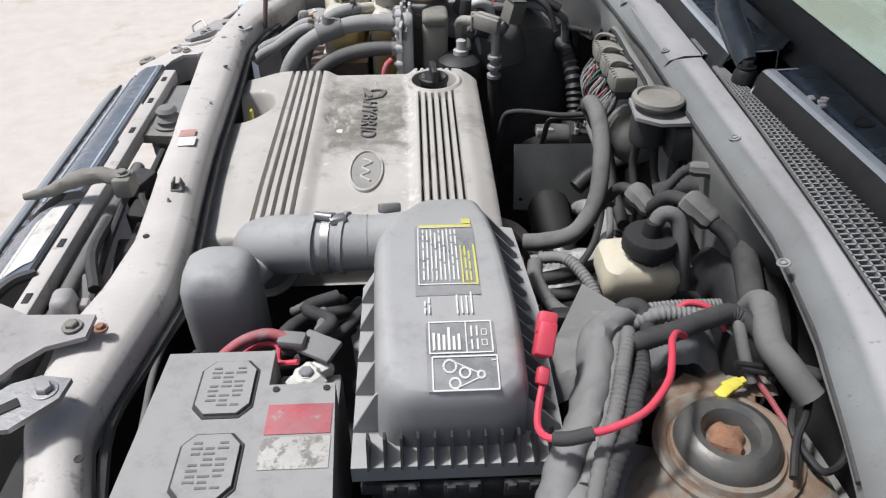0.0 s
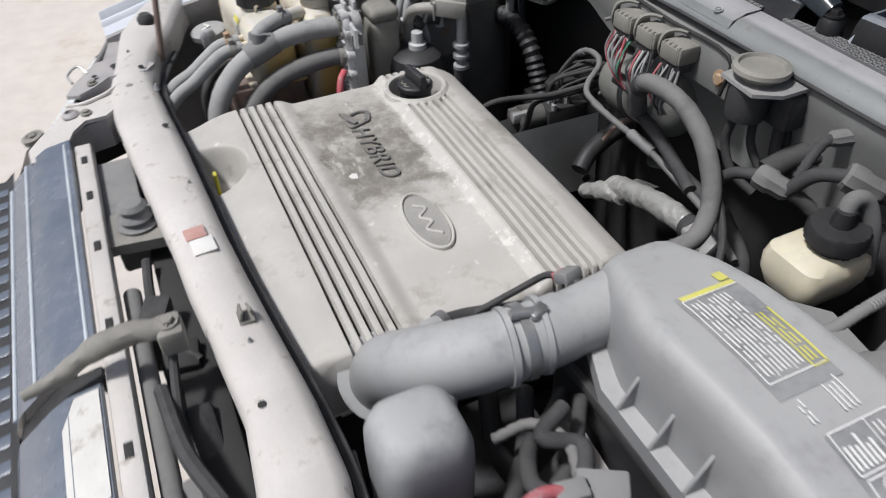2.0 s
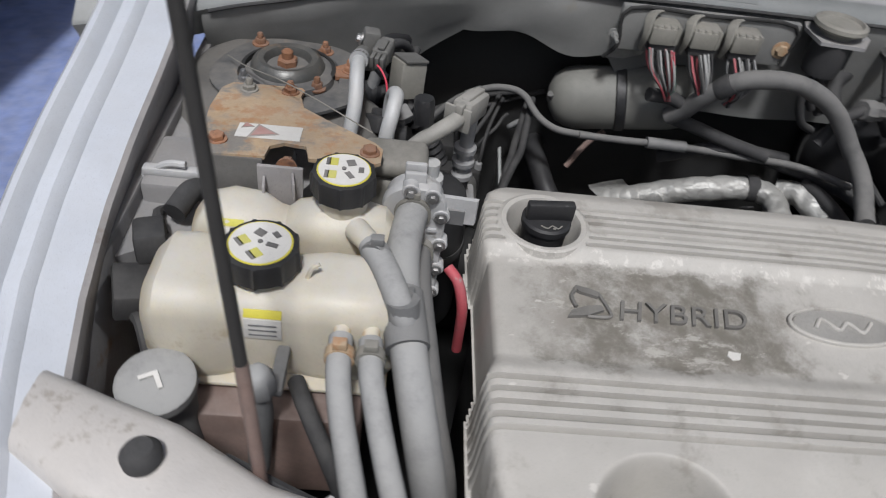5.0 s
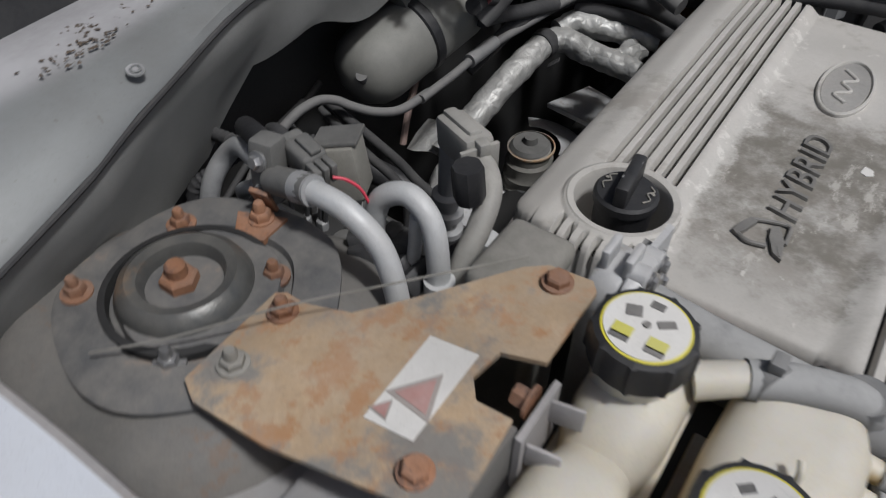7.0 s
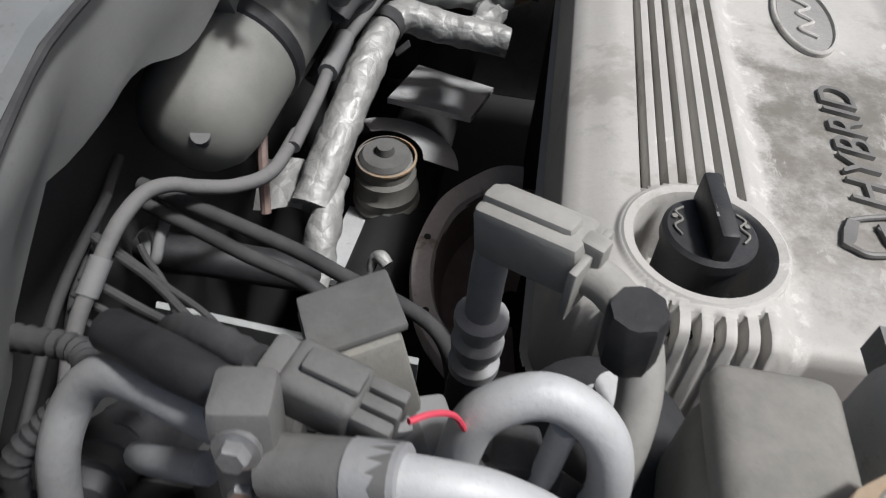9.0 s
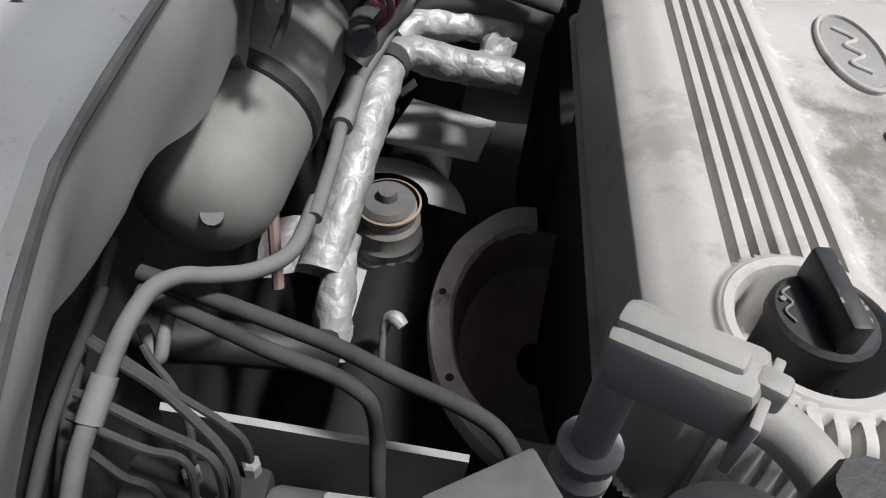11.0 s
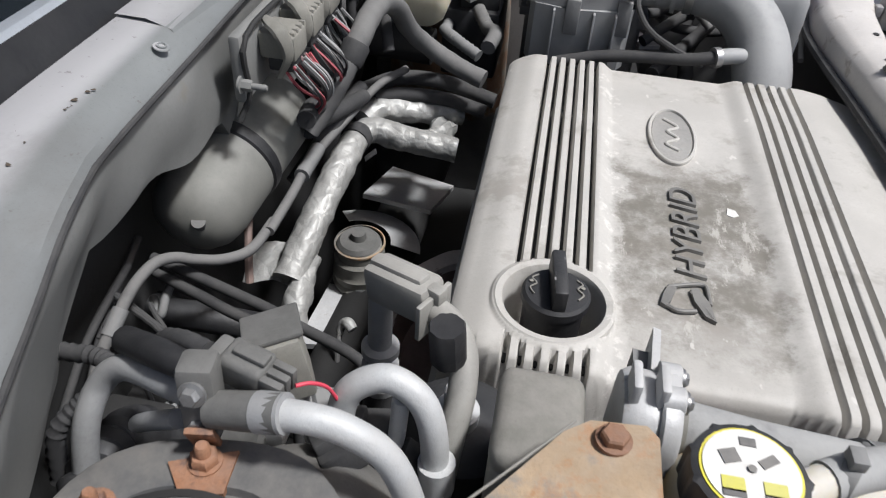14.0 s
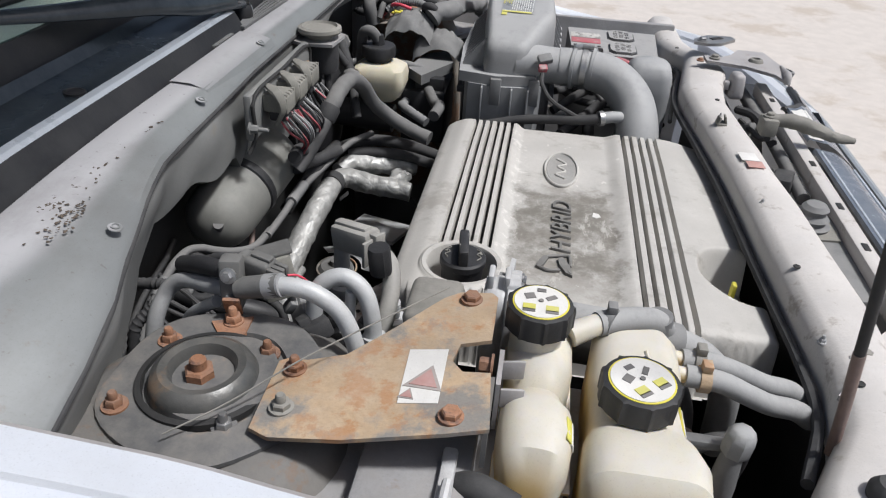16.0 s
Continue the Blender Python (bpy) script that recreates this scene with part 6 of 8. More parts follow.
for y, z in ((0.522, 1.004), (0.497, 1.002)):
    part("spout", tube([(-0.095, y, z + 0.002), (-0.126, y, z - 0.002)], 0.0075, 12), M_BOTTLE, b2)
part("filler_vent", tube([(-0.072, 0.556, 1.028), (-0.072, 0.552, 1.04), (-0.07, 0.546, 1.044)], 0.0022, 8), M_BOTTLE, b2)


def hose(label, pts, r, mat=M_HOSE, group="coolant hoses", clamps=(), cmat=M_TAN, seg=16):
    h = thing("coolant_hose", pts[-1], label, "hose", group)
    part("hose", tube(pts, r, seg, 8), mat, h)
    for p, d in clamps:
        a, b = Vector(p) - Vector(d).normalized() * 0.005, Vector(p) + Vector(d).normalized() * 0.005
        part("spring_clamp", merge(tube([a, b], r + 0.0022, 18, 2), cbox((p[0], p[1], p[2] + r + 0.005), (0.009, 0.012, 0.008), 0.001)), cmat, h, "flat spring hose clamp")
    return h


hose("thick dusty coolant hose with a spring clamp", [(0.06, 0.466, 1.016), (0.0, 0.474, 1.016), (-0.05, 0.474, 1.012), (-0.10, 0.467, 1.0), (-0.15, 0.455, 0.972), (-0.185, 0.44, 0.92), (-0.2, 0.42, 0.82)], 0.0165,
     clamps=(((0.045, 0.468, 1.016), (1, 0, 0)),))
hose("thick dusty coolant hose with a spring clamp", [(0.06, 0.460, 0.968), (-0.01, 0.458, 0.966), (-0.08, 0.449, 0.952), (-0.13, 0.437, 0.915), (-0.155, 0.42, 0.85), (-0.16, 0.41, 0.76)], 0.0155, M_PALE_RUBBER,
     clamps=(((0.04, 0.459, 0.967), (1, 0, 0)),))
hose("short grey bottle hose with a plastic clamp", [(-0.03, 0.505, 1.035), (-0.055, 0.492, 1.035), (-0.082, 0.480, 1.030), (-0.096, 0.472, 1.018), (-0.10, 0.468, 1.005)], 0.012, clamps=(((-0.042, 0.499, 1.035), (1, -0.5, 0)),), cmat=M_GREY)
solo("hose_joint", merge(tube([(-0.065, 0.474, 1.010), (-0.115, 0.465, 0.995)], 0.020, 18), tube([(-0.09, 0.473, 1.03), (-0.095, 0.47, 1.006)], 0.0145, 14), cbox((-0.078, 0.476, 1.022), (0.03, 0.026, 0.016), 0.004, rot=(0, 20, -12))), M_GREY, "grey plastic hose joint", "hose joint")
hose("thin grey bottle hose with an orange clamp", [(-0.115, 0.522, 1.003), (-0.148, 0.521, 1.0), (-0.175, 0.516, 0.986), (-0.203, 0.508, 0.970), (-0.232, 0.500, 0.960), (-0.252, 0.494, 0.945)], 0.0105, clamps=(((-0.133, 0.5215, 1.001), (1, 0, 0)),), cmat=M_RUSTPLATE)
hose("thin grey bottle hose with a tan clamp", [(-0.115, 0.497, 1.001), (-0.148, 0.494, 0.998), (-0.178, 0.486, 0.984), (-0.206, 0.477, 0.968), (-0.234, 0.468, 0.957), (-0.252, 0.462, 0.942)], 0.0105, clamps=(((-0.132, 0.496, 1.0), (1, 0, 0)),))
hose("thin black hose behind the bottles", [(-0.12, 0.56, 0.945), (-0.155, 0.545, 0.95), (-0.19, 0.52, 0.92), (-0.195, 0.5, 0.84)], 0.008, M_RUBBER)
valve = thing("bleed_valve", (-0.165, 0.57, 0.88), "grey capped bleed valve on a thin pipe", "valve")
part("cap", lathe([(0.0125, 0), (0.0135, 0.004), (0.0135, 0.018), (0.010, 0.026), (0.007, 0.028), (0, 0.028)], (-0.156, 0.583, 0.977), (-0.05, 0.05, 1), 8), M_HOSE, valve)
part("stem", tube([(-0.155, 0.584, 0.98), (-0.154, 0.586, 0.94), (-0.155, 0.59, 0.86)], [0.009, 0.012, 0.010], 14), M_GREY, valve)
part("arm", cbox((-0.13, 0.572, 0.972), (0.05, 0.012, 0.010), 0.003), M_GREY, valve)
filler = thing("washer_filler", (-0.135, 0.67, 0.85), "grey washer filler neck with a round lid", "filler neck")
part("lid", lathe([(0.030, 0), (0.033, 0.003), (0.033, 0.012), (0.028, 0.016), (0, 0.017)], (-0.145, 0.672, 0.955), (-0.12, 0, 1), 32), M_HOSE, filler)
part("neck", tube([(-0.135, 0.668, 0.958), (-0.145, 0.662, 0.90), (-0.16, 0.65, 0.80)], [0.024, 0.02, 0.02], 18), M_PALE_RUBBER, filler)
part("lid_mark", merge(cbox((-0.150, 0.668, 0.9735), (0.016, 0.004, 0.0008), 0, rot=(0, -7, 30)), cbox((-0.146, 0.677, 0.974), (0.004, 0.016, 0.0008), 0, rot=(0, -7, 30))), M_WHITE, filler, "white printed mark")
solo("brown_frame", box(-0.145, -0.02, 0.50, 0.70, 0.80, 0.921, 0.006), M_SPLASH, "rusty brown bracket below the bottles", "bracket")
solo("wing_connector", merge(cbox((0.0, 0.715, 0.99), (0.05, 0.03, 0.03), 0.005, rot=(0, 15, 20)), tube([(0.03, 0.70, 1.0), (0.06, 0.69, 1.005), (0.08, 0.68, 0.99)], 0.012, 12), cbox((-0.05, 0.72, 0.97), (0.05, 0.035, 0.03), 0.004, rot=(10, 0, 20))),
     M_RUBBER, "dusty black connectors against the fender apron", "connector")
for pts, r in (([(-0.06, 0.72, 0.95), (-0.09, 0.7, 0.97), (-0.11, 0.69, 0.94)], 0.006), ([(0.02, 0.71, 0.98), (0.04, 0.72, 0.99), (0.07, 0.715, 0.96), (0.06, 0.7, 0.9)], 0.005)):
    solo("wing_cable", tube(pts, r, 8), M_RUBBER, "short black cable by the apron", "cable", "apron cables")

mount = thing("engine_mount", (0.06, 0.45, 0.88), "pale cast aluminium engine mount with bolts", "engine mount")
outline = round_rect(0.4665, 0.962, 0.064, 0.166, 0.026, 6)
grow = lambda k, x: [(x, 0.4665 + (y - 0.4665) * k, 0.962 + (z - 0.962) * (1 - (1 - k) * 0.4)) for y, z in outline]
part("body", loft([grow(0.86, 0.054), grow(0.9, 0.058), grow(0.92, 0.074), grow(0.84, 0.079), grow(0.6, 0.080)], True), M_ALU, mount)
part("flange", loft([grow(0.6, 0.0455), grow(0.97, 0.0455), grow(1.02, 0.048), grow(1.02, 0.056), grow(0.97, 0.0575), grow(0.6, 0.0575)], True), M_ALU, mount, "pale scalloped bolting flange")
part("web", merge(*[cbox((0.0445, 0.4665, z), (0.004, 0.05, 0.005), 0.0015) for z in (0.915, 0.955, 0.995)], cbox((0.0445, 0.462, 0.96), (0.004, 0.006, 0.12), 0.0015)), M_ALU, mount, "cast stiffening webs")
for y, z in ((0.4385, 0.905), (0.437, 0.94), (0.437, 0.975), (0.439, 1.012), (0.450, 1.037), (0.472, 1.041)):
    boss = part("boss", lathe([(0.009, -0.012), (0.009, 0.0), (0.008, 0.001), (0, 0.001)], (0.0455, y, z), (-1, 0, 0), 16), M_ALU, mount)
    part("bolt", hexbolt((0.0445, y, z), 0.0045, 0.005, axis=(-1, 0, 0)), M_STEEL, boss, "small flange bolt")
part("fork", cbox((0.058, 0.468, 1.046), (0.006, 0.022, 0.020), 0.002), M_ALU, mount)
part("fork", cbox((0.074, 0.468, 1.046), (0.006, 0.022, 0.020), 0.002), M_ALU, mount)
mbox = thing("mount_box", (0.126, 0.49, 0.86), "plain dusty grey-brown box behind the bracket", "box")
part("body", box(0.10, 0.152, 0.455, 0.525, 0.86, 1.012, 0.012, 3), M_TAN, mbox)
part("lid", box(0.099, 0.153, 0.454, 0.526, 1.010, 1.033, 0.010, 3), M_TAN, mbox, "rounded dusty lid")
fin = thing("mount_fin", (0.055, 0.42, 1.0), "small grey metal fin beside the cover", "bracket")
part("blade", prism([(0.052, 0.404), (0.057, 0.402), (0.060, 0.44), (0.055, 0.442)], 1.0, 1.031, 0.0015), M_ALU, fin)
part("foot", prism([(0.050, 0.415), (0.068, 0.412), (0.068, 0.44), (0.052, 0.445)], 1.0, 1.018, 0.002), M_GREY, fin)
solo("red_lead", tube([(0.034, 0.425, 0.955), (0.022, 0.413, 0.945), (0.016, 0.405, 0.915), (0.022, 0.402, 0.87), (0.03, 0.40, 0.83)], 0.006, 10), M_REDDUST, "short red cable beside the cover", "cable")
drier = thing("accumulator", (0.17, 0.44, 0.75), "black glossy air-conditioning accumulator can", "accumulator")
part("can", lathe([(0.047, 0.75), (0.049, 0.76), (0.049, 0.925), (0.044, 0.945), (0.03, 0.955), (0, 0.957)], (0.175, 0.445, 0), seg=32), M_BLACK, drier)
part("fitting", lathe([(0.016, 0.95), (0.016, 0.965), (0.010, 0.967), (0.010, 0.985)], (0.178, 0.447, 0), seg=18), M_PIPE, drier)
part("band", lathe([(0.050, 0.86), (0.0505, 0.862), (0.0505, 0.874), (0.05, 0.876)], (0.175, 0.445, 0), seg=32), M_RUBBER, drier)

# ---- air-conditioning lines ----
ac = thing("ac_pipe_assembly", (0.3, 0.52, 1.0), "dusty aluminium air-conditioning pipes with a valve block", "pipe")
part("valve_block", cbox((0.312, 0.534, 1.050), (0.021, 0.021, 0.052), 0.004, rot=(8, 0, 10)), M_KHAKI, ac, "grimy khaki valve block")
for z in (1.063, 1.037):
    part("bolt", hexbolt((0.311, 0.543, z), 0.0052, 0.007, axis=(0, 1, 0.3)), M_STEEL, ac)
part("pipe", tube([(0.318, 0.524, 1.032), (0.345, 0.515, 1.028), (0.38, 0.503, 1.02), (0.398, 0.506, 1.005), (0.406, 0.522, 0.98), (0.412, 0.535, 0.93)], 0.0085, 14, 8), M_DULLPIPE, ac)
part("pipe", tube([(0.318, 0.52, 1.05), (0.35, 0.508, 1.045), (0.385, 0.49, 1.03)], [0.008, 0.0095, 0.009], 14), M_BLACK, ac, "black rubber boot on the pipe")
part("pipe", tube([(0.33, 0.535, 1.025), (0.36, 0.525, 1.0), (0.375, 0.515, 0.98)], 0.006, 12), M_DULLPIPE, ac)
part("collar", tube([(0.304, 0.540, 1.048), (0.262, 0.543, 1.060)], [0.0105, 0.0115], 16), M_KHAKI, ac)
part("sleeve", tube([(0.276, 0.542, 1.056), (0.260, 0.543, 1.0605)], [0.0116, 0.0113], 18), M_DULLPIPE, ac, "crimped aluminium sleeve")
part("pipe", tube([(0.275, 0.542, 1.056), (0.252, 0.543, 1.060), (0.230, 0.542, 1.055), (0.207, 0.541, 1.036), (0.192, 0.545, 1.004), (0.184, 0.550, 0.96), (0.18, 0.552, 0.88)], 0.0086, 18, 8), M_PIPE, ac)
part("loop", tube([(0.246, 0.502, 0.96), (0.245, 0.502, 1.005), (0.238, 0.499, 1.033), (0.217, 0.495, 1.044), (0.196, 0.498, 1.033), (0.186, 0.503, 1.005), (0.183, 0.505, 0.95)], 0.0088, 18, 8), M_PIPE, ac)
part("loop_collar", tube([(0.183, 0.505, 0.985), (0.182, 0.506, 0.96)], 0.012, 16), M_PIPE, ac)
part("pipe", tube([(0.228, 0.505, 0.92), (0.212, 0.50, 0.98), (0.208, 0.497, 1.03)], 0.0055, 10), M_PIPE, ac)
head = thing("ac_manifold", (0.22, 0.4, 1.0), "khaki-grey dusty air-conditioning manifold block with a capped port", "pipe block")
part("block", cbox((0.226, 0.408, 1.034), (0.054, 0.026, 0.03), 0.005, rot=(0, 8, -28)), M_BLOCK, head)
part("ridge", cbox((0.23, 0.406, 1.048), (0.046, 0.012, 0.008), 0.003, rot=(0, 8, -28)), M_BLOCK, head)
part("tip", merge(cbox((0.202, 0.421, 1.046), (0.012, 0.01, 0.012), 0.002, rot=(0, 0, -28)), cbox((0.203, 0.423, 1.032), (0.004, 0.034, 0.03), 0.001, rot=(0, 0, -28))), M_BLOCK, head)
part("pipe", tube([(0.209, 0.418, 1.032), (0.192, 0.429, 1.032), (0.179, 0.446, 1.026), (0.175, 0.467, 1.01), (0.178, 0.486, 0.98), (0.182, 0.492, 0.92)], 0.0095, 16, 8), M_BLOCK, head, "dusty khaki pipe")
part("port_cap", lathe([(0.0108, 0), (0.0116, 0.004), (0.0116, 0.028), (0.0105, 0.031), (0, 0.031)], (0.186, 0.462, 1.032), (0.08, 0.05, 1), 20, wob=lambda a: 1 + 0.04 * math.cos(12 * a)), M_BLACK, head, "black ribbed port cap")
part("down_pipe", tube([(0.243, 0.402, 1.026), (0.244, 0.403, 0.99), (0.243, 0.405, 0.92)], 0.009, 14), M_DULLPIPE, head)
for k, z in enumerate((0.965, 0.945, 0.925)):
    part("crimp", lathe([(0.011, -0.005), (0.0145, -0.003), (0.0145, 0.003), (0.011, 0.005)], (0.2435, 0.404, z), seg=18), M_DULLPIPE, head)
part("down_hose", tube([(0.243, 0.405, 0.925), (0.248, 0.41, 0.84), (0.26, 0.41, 0.7)], 0.013, 14), M_RUBBER, head)
plugs = thing("pressure_switch", (0.3, 0.5, 1.03), "grey connector plugs on the pipe block", "connector")
part("plug", merge(box(-0.014, 0.014, -0.0105, 0.0105, -0.011, 0.011, 0.004, 3, pose(0.292, 0.516, 1.058, 0, -6, -14)), box(0.010, 0.022, -0.0088, 0.0088, -0.0092, 0.0092, 0.003, 2, pose(0.292, 0.516, 1.058, 0, -6, -14))), M_KHAKI, plugs)
part("nose", merge(*[box(-0.027, -0.012, y - 0.0026, y + 0.0026, -0.0078, 0.0078, 0.0015, 2, pose(0.292, 0.516, 1.058, 0, -6, -14)) for y in (-0.0064, 0.0, 0.0064)]), M_KHAKI, plugs, "ribbed connector nose")
part("latch", cbox((0.288, 0.516, 1.0702), (0.021, 0.009, 0.004), 0.0015, rot=(0, -6, -14)), M_KHAKI, plugs)
part("lead", tube([(0.318, 0.508, 1.055), (0.34, 0.497, 1.048), (0.362, 0.485, 1.03), (0.378, 0.474, 0.99)], 0.0065, 12, ribs=0.0008), M_RUBBER, plugs)
part("wire", tube([(0.263, 0.521, 1.056), (0.256, 0.515, 1.053), (0.249, 0.509, 1.044), (0.244, 0.506, 1.03)], 0.0012, 8), M_RED, plugs, "short red wire")
relay = thing("relay_box", (0.286, 0.468, 1.0), "plain khaki relay box with a hinged flap", "relay")
part("body", cbox((0.288, 0.484, 1.030), (0.034, 0.034, 0.046), 0.003, rot=(8, 10, 28)), M_TAN, relay)
part("flap", cbox((0.292, 0.481, 1.0545), (0.036, 0.031, 0.004), 0.0015, rot=(8, 10, 28)), M_KHAKI, relay, "darker dusty flap")
for k, (x, y, z, c) in enumerate(((0.225, 0.49, 0.985, M_RUBBER), (0.24, 0.515, 0.99, M_RUBBER), (0.205, 0.505, 0.975, M_BLACK), (0.26, 0.49, 0.99, M_GREY))):
    solo("loose_connector", merge(cbox((x, y, z), (0.03, 0.022, 0.02), 0.003, rot=(20 * k, 15, 40 * k)), cbox((x + 0.012, y, z + 0.006), (0.012, 0.016, 0.014), 0.002, rot=(20 * k, 15, 40 * k))), c,
         "dusty dark wiring connector below the pipes", "connector", "loose connectors")
solo("ribbed_hose", tube([(0.45, 0.474, 0.985), (0.416, 0.479, 0.992), (0.406, 0.492, 0.992), (0.416, 0.507, 0.982), (0.43, 0.523, 0.965), (0.437, 0.53, 0.92)], 0.0068, 12, 10, ribs=0.0013), M_RUBBER, "dusty ribbed plastic hose by the pipes", "hose")

# ---- against the firewall ----
canister = thing("vacuum_canister", (0.465, 0.16, 0.88), "round olive-grey vacuum canister with a strap", "canister")
axis = Vector((-0.14, -1.0, 0.2)).normalized()
foot = Vector((0.476, 0.262, 0.918))
part("body", lathe([(0.0, -0.004), (0.018, 0.0), (0.035, 0.009), (0.045, 0.024), (0.0485, 0.042), (0.049, 0.18), (0.045, 0.20), (0.026, 0.215), (0, 0.217)], foot, axis, 36), M_CANISTER, canister)
part("strap", lathe([(0.049, 0.098), (0.0512, 0.10), (0.0512, 0.112), (0.049, 0.114)], foot, axis, 36), M_BLACK, canister, "black rubber strap")
part("nipple", tube([(0.463, 0.236, 0.900), (0.458, 0.252, 0.92), (0.455, 0.264, 0.937)], [0.010, 0.0075, 0.007], 12), M_PALE_RUBBER, canister)
hose("thin vacuum hose looping off the canister", [(0.408, 0.20, 0.898), (0.412, 0.25, 0.90), (0.429, 0.276, 0.905), (0.450, 0.290, 0.912), (0.465, 0.299, 0.919), (0.475, 0.315, 0.924), (0.479, 0.338, 0.924), (0.481, 0.358, 0.919), (0.483, 0.377, 0.909), (0.488, 0.403, 0.89), (0.49, 0.43, 0.86), (0.49, 0.46, 0.82)], 0.0054, M_PALE_RUBBER, "vacuum hoses")
hose("thin rigid vacuum line along the firewall", [(0.405, 0.22, 0.90), (0.405, 0.15, 0.898), (0.406, 0.08, 0.897), (0.39, -0.02, 0.90), (0.372, -0.11, 0.903), (0.352, -0.19, 0.89)], 0.0055, M_PALE_RUBBER, "vacuum hoses")
solo("line_sleeve", tube([(0.4822, 0.367, 0.9145), (0.4855, 0.388, 0.901)], 0.0072, 12), M_GREY, "grey rubber sleeve joining the vacuum hose", "sleeve", "hose sleeves")
solo("line_sleeve", tube([(0.406, 0.115, 0.898), (0.406, 0.055, 0.897)], 0.009, 12), M_GREY, "grey plastic sleeve on the thin line", "sleeve", "hose sleeves")
for off, bx in ((0.0, 0.357), (0.022, 0.30)):
    h = thing("heater_pipe", (0.4, 0.28, 0.8), "dark rigid coolant pipe bent downwards", "pipe", "heater pipes")
    if off == 0:
        pts = [(0.50, 0.288, 0.888), (0.487, 0.292, 0.885), (0.450, 0.301, 0.878), (0.413, 0.311, 0.872), (0.377, 0.319, 0.868), (0.357, 0.325, 0.862), (0.348, 0.328, 0.85), (0.344, 0.332, 0.82), (0.341, 0.348, 0.78), (0.338, 0.358, 0.70)]
    else:
        pts = [(0.50, 0.282, 0.897), (0.476, 0.287, 0.895), (0.440, 0.294, 0.89), (0.408, 0.300, 0.885), (0.372, 0.308, 0.88), (0.336, 0.322, 0.878), (0.301, 0.334, 0.877), (0.277, 0.343, 0.872), (0.263, 0.351, 0.86), (0.256, 0.353, 0.83), (0.248, 0.352, 0.76), (0.245, 0.352, 0.68)]
    part("pipe", tube(pts, 0.0056, 12, 8), M_RUBBER, h)

foil = thing("foil_wrapped_pipes", (0.4, 0, 0.8), "crinkled silver foil-wrapped heater pipes", "pipe")
part("long_pipe", tube([(0.392, -0.07, 0.842), (0.397, -0.03, 0.836), (0.405, 0.04, 0.815), (0.413, 0.10, 0.79), (0.42, 0.15, 0.765)], [0.017, 0.019, 0.0195, 0.02, 0.021], 30, 18, rough=0.0022), M_FOIL, foil)
part("low_pipe", tube([(0.405, 0.11, 0.775), (0.405, 0.16, 0.755), (0.402, 0.21, 0.72)], [0.014, 0.017, 0.014], 16, 8, rough=0.005), M_FOIL, foil)
part("flap", loft([[(0.43 + 0.012 * i + 0.004 * math.sin(9 * j), 0.10 + 0.028 * j + 0.004 * math.sin(5 * i), 0.775 - 0.006 * j + 0.004 * math.sin(7 * i + j)) for i in range(5)] for j in range(3)]), M_FOIL, foil)
for y, z, xe, ye in ((-0.135, 0.848, 0.265, -0.185), (-0.095, 0.838, 0.258, -0.10)):
    part("branch", tube([(0.392, y + 0.03, 0.845), (0.375, y, z + 0.002), (0.33, (y + ye) / 2, z - 0.006), (xe, ye, z - 0.014)], [0.016, 0.0185, 0.0185, 0.017], 30, 18, rough=0.0026), M_FOIL, foil)
part("tape", lathe([(0.020, -0.009), (0.0215, -0.006), (0.0215, 0.006), (0.020, 0.009)], (0.393, -0.068, 0.842), (0.1, 1, -0.1), 18), M_RUBBER, foil, "black tape binding")
part("tape_tail", cbox((0.372, -0.062, 0.82), (0.02, 0.012, 0.002), 0.0005, rot=(0, 40, 20)), M_RUBBER, foil)
for pts, r in (([(0.385, -0.14, 0.865), (0.35, -0.155, 0.868), (0.29, -0.17, 0.862), (0.23, -0.17, 0.85)], 0.010), ([(0.42, -0.09, 0.88), (0.37, -0.19, 0.872), (0.30, -0.215, 0.865), (0.22, -0.205, 0.85)], 0.011),
               ([(0.395, -0.10, 0.9), (0.40, 0.0, 0.905), (0.43, 0.08, 0.86)], 0.010)):
    hose("dusty black rubber hose behind the engine", pts, r, M_RUBBER, "rear hoses")
rubber_mount = thing("rubber_mount", (0.385, -0.06, 0.6), "stacked rubber gearbox mount with a pale rim", "rubber mount")
part("rubber_block", lathe([(0.042, 0.0), (0.044, 0.01), (0.04, 0.016), (0.042, 0.03), (0.038, 0.036), (0.039, 0.055), (0.034, 0.06), (0.034, 0.075), (0.02, 0.08), (0, 0.08)], (0.385, -0.05, 0.595), (0.02, 0.05, 1), 30), M_TAN, rubber_mount)
part("rim", lathe([(0.036, 0), (0.0385, 0.001), (0.0385, 0.004), (0.036, 0.005)], (0.386, -0.05, 0.668), (0.02, 0.05, 1), 30, caps=False), M_RUSTPLATE, rubber_mount, "yellow-brown metal rim")
part("hollow", lathe([(0.033, 0), (0.028, 0.006), (0.012, 0.008), (0.010, 0.018), (0, 0.018)], (0.387, -0.048, 0.673), (0.02, 0.05, 1), 24), M_KHAKI, rubber_mount, "dusty dark rubber top")
part("plate", prism([(0.43, -0.03), (0.34, -0.02), (0.335, 0.04), (0.37, 0.09), (0.44, 0.10)], 0.585, 0.595, 0.003), M_ALU, rubber_mount, "pale mounting plate")
part("bolt", hexbolt((0.377, -0.014, 0.60), 0.009, 0.011), M_STEEL, rubber_mount)
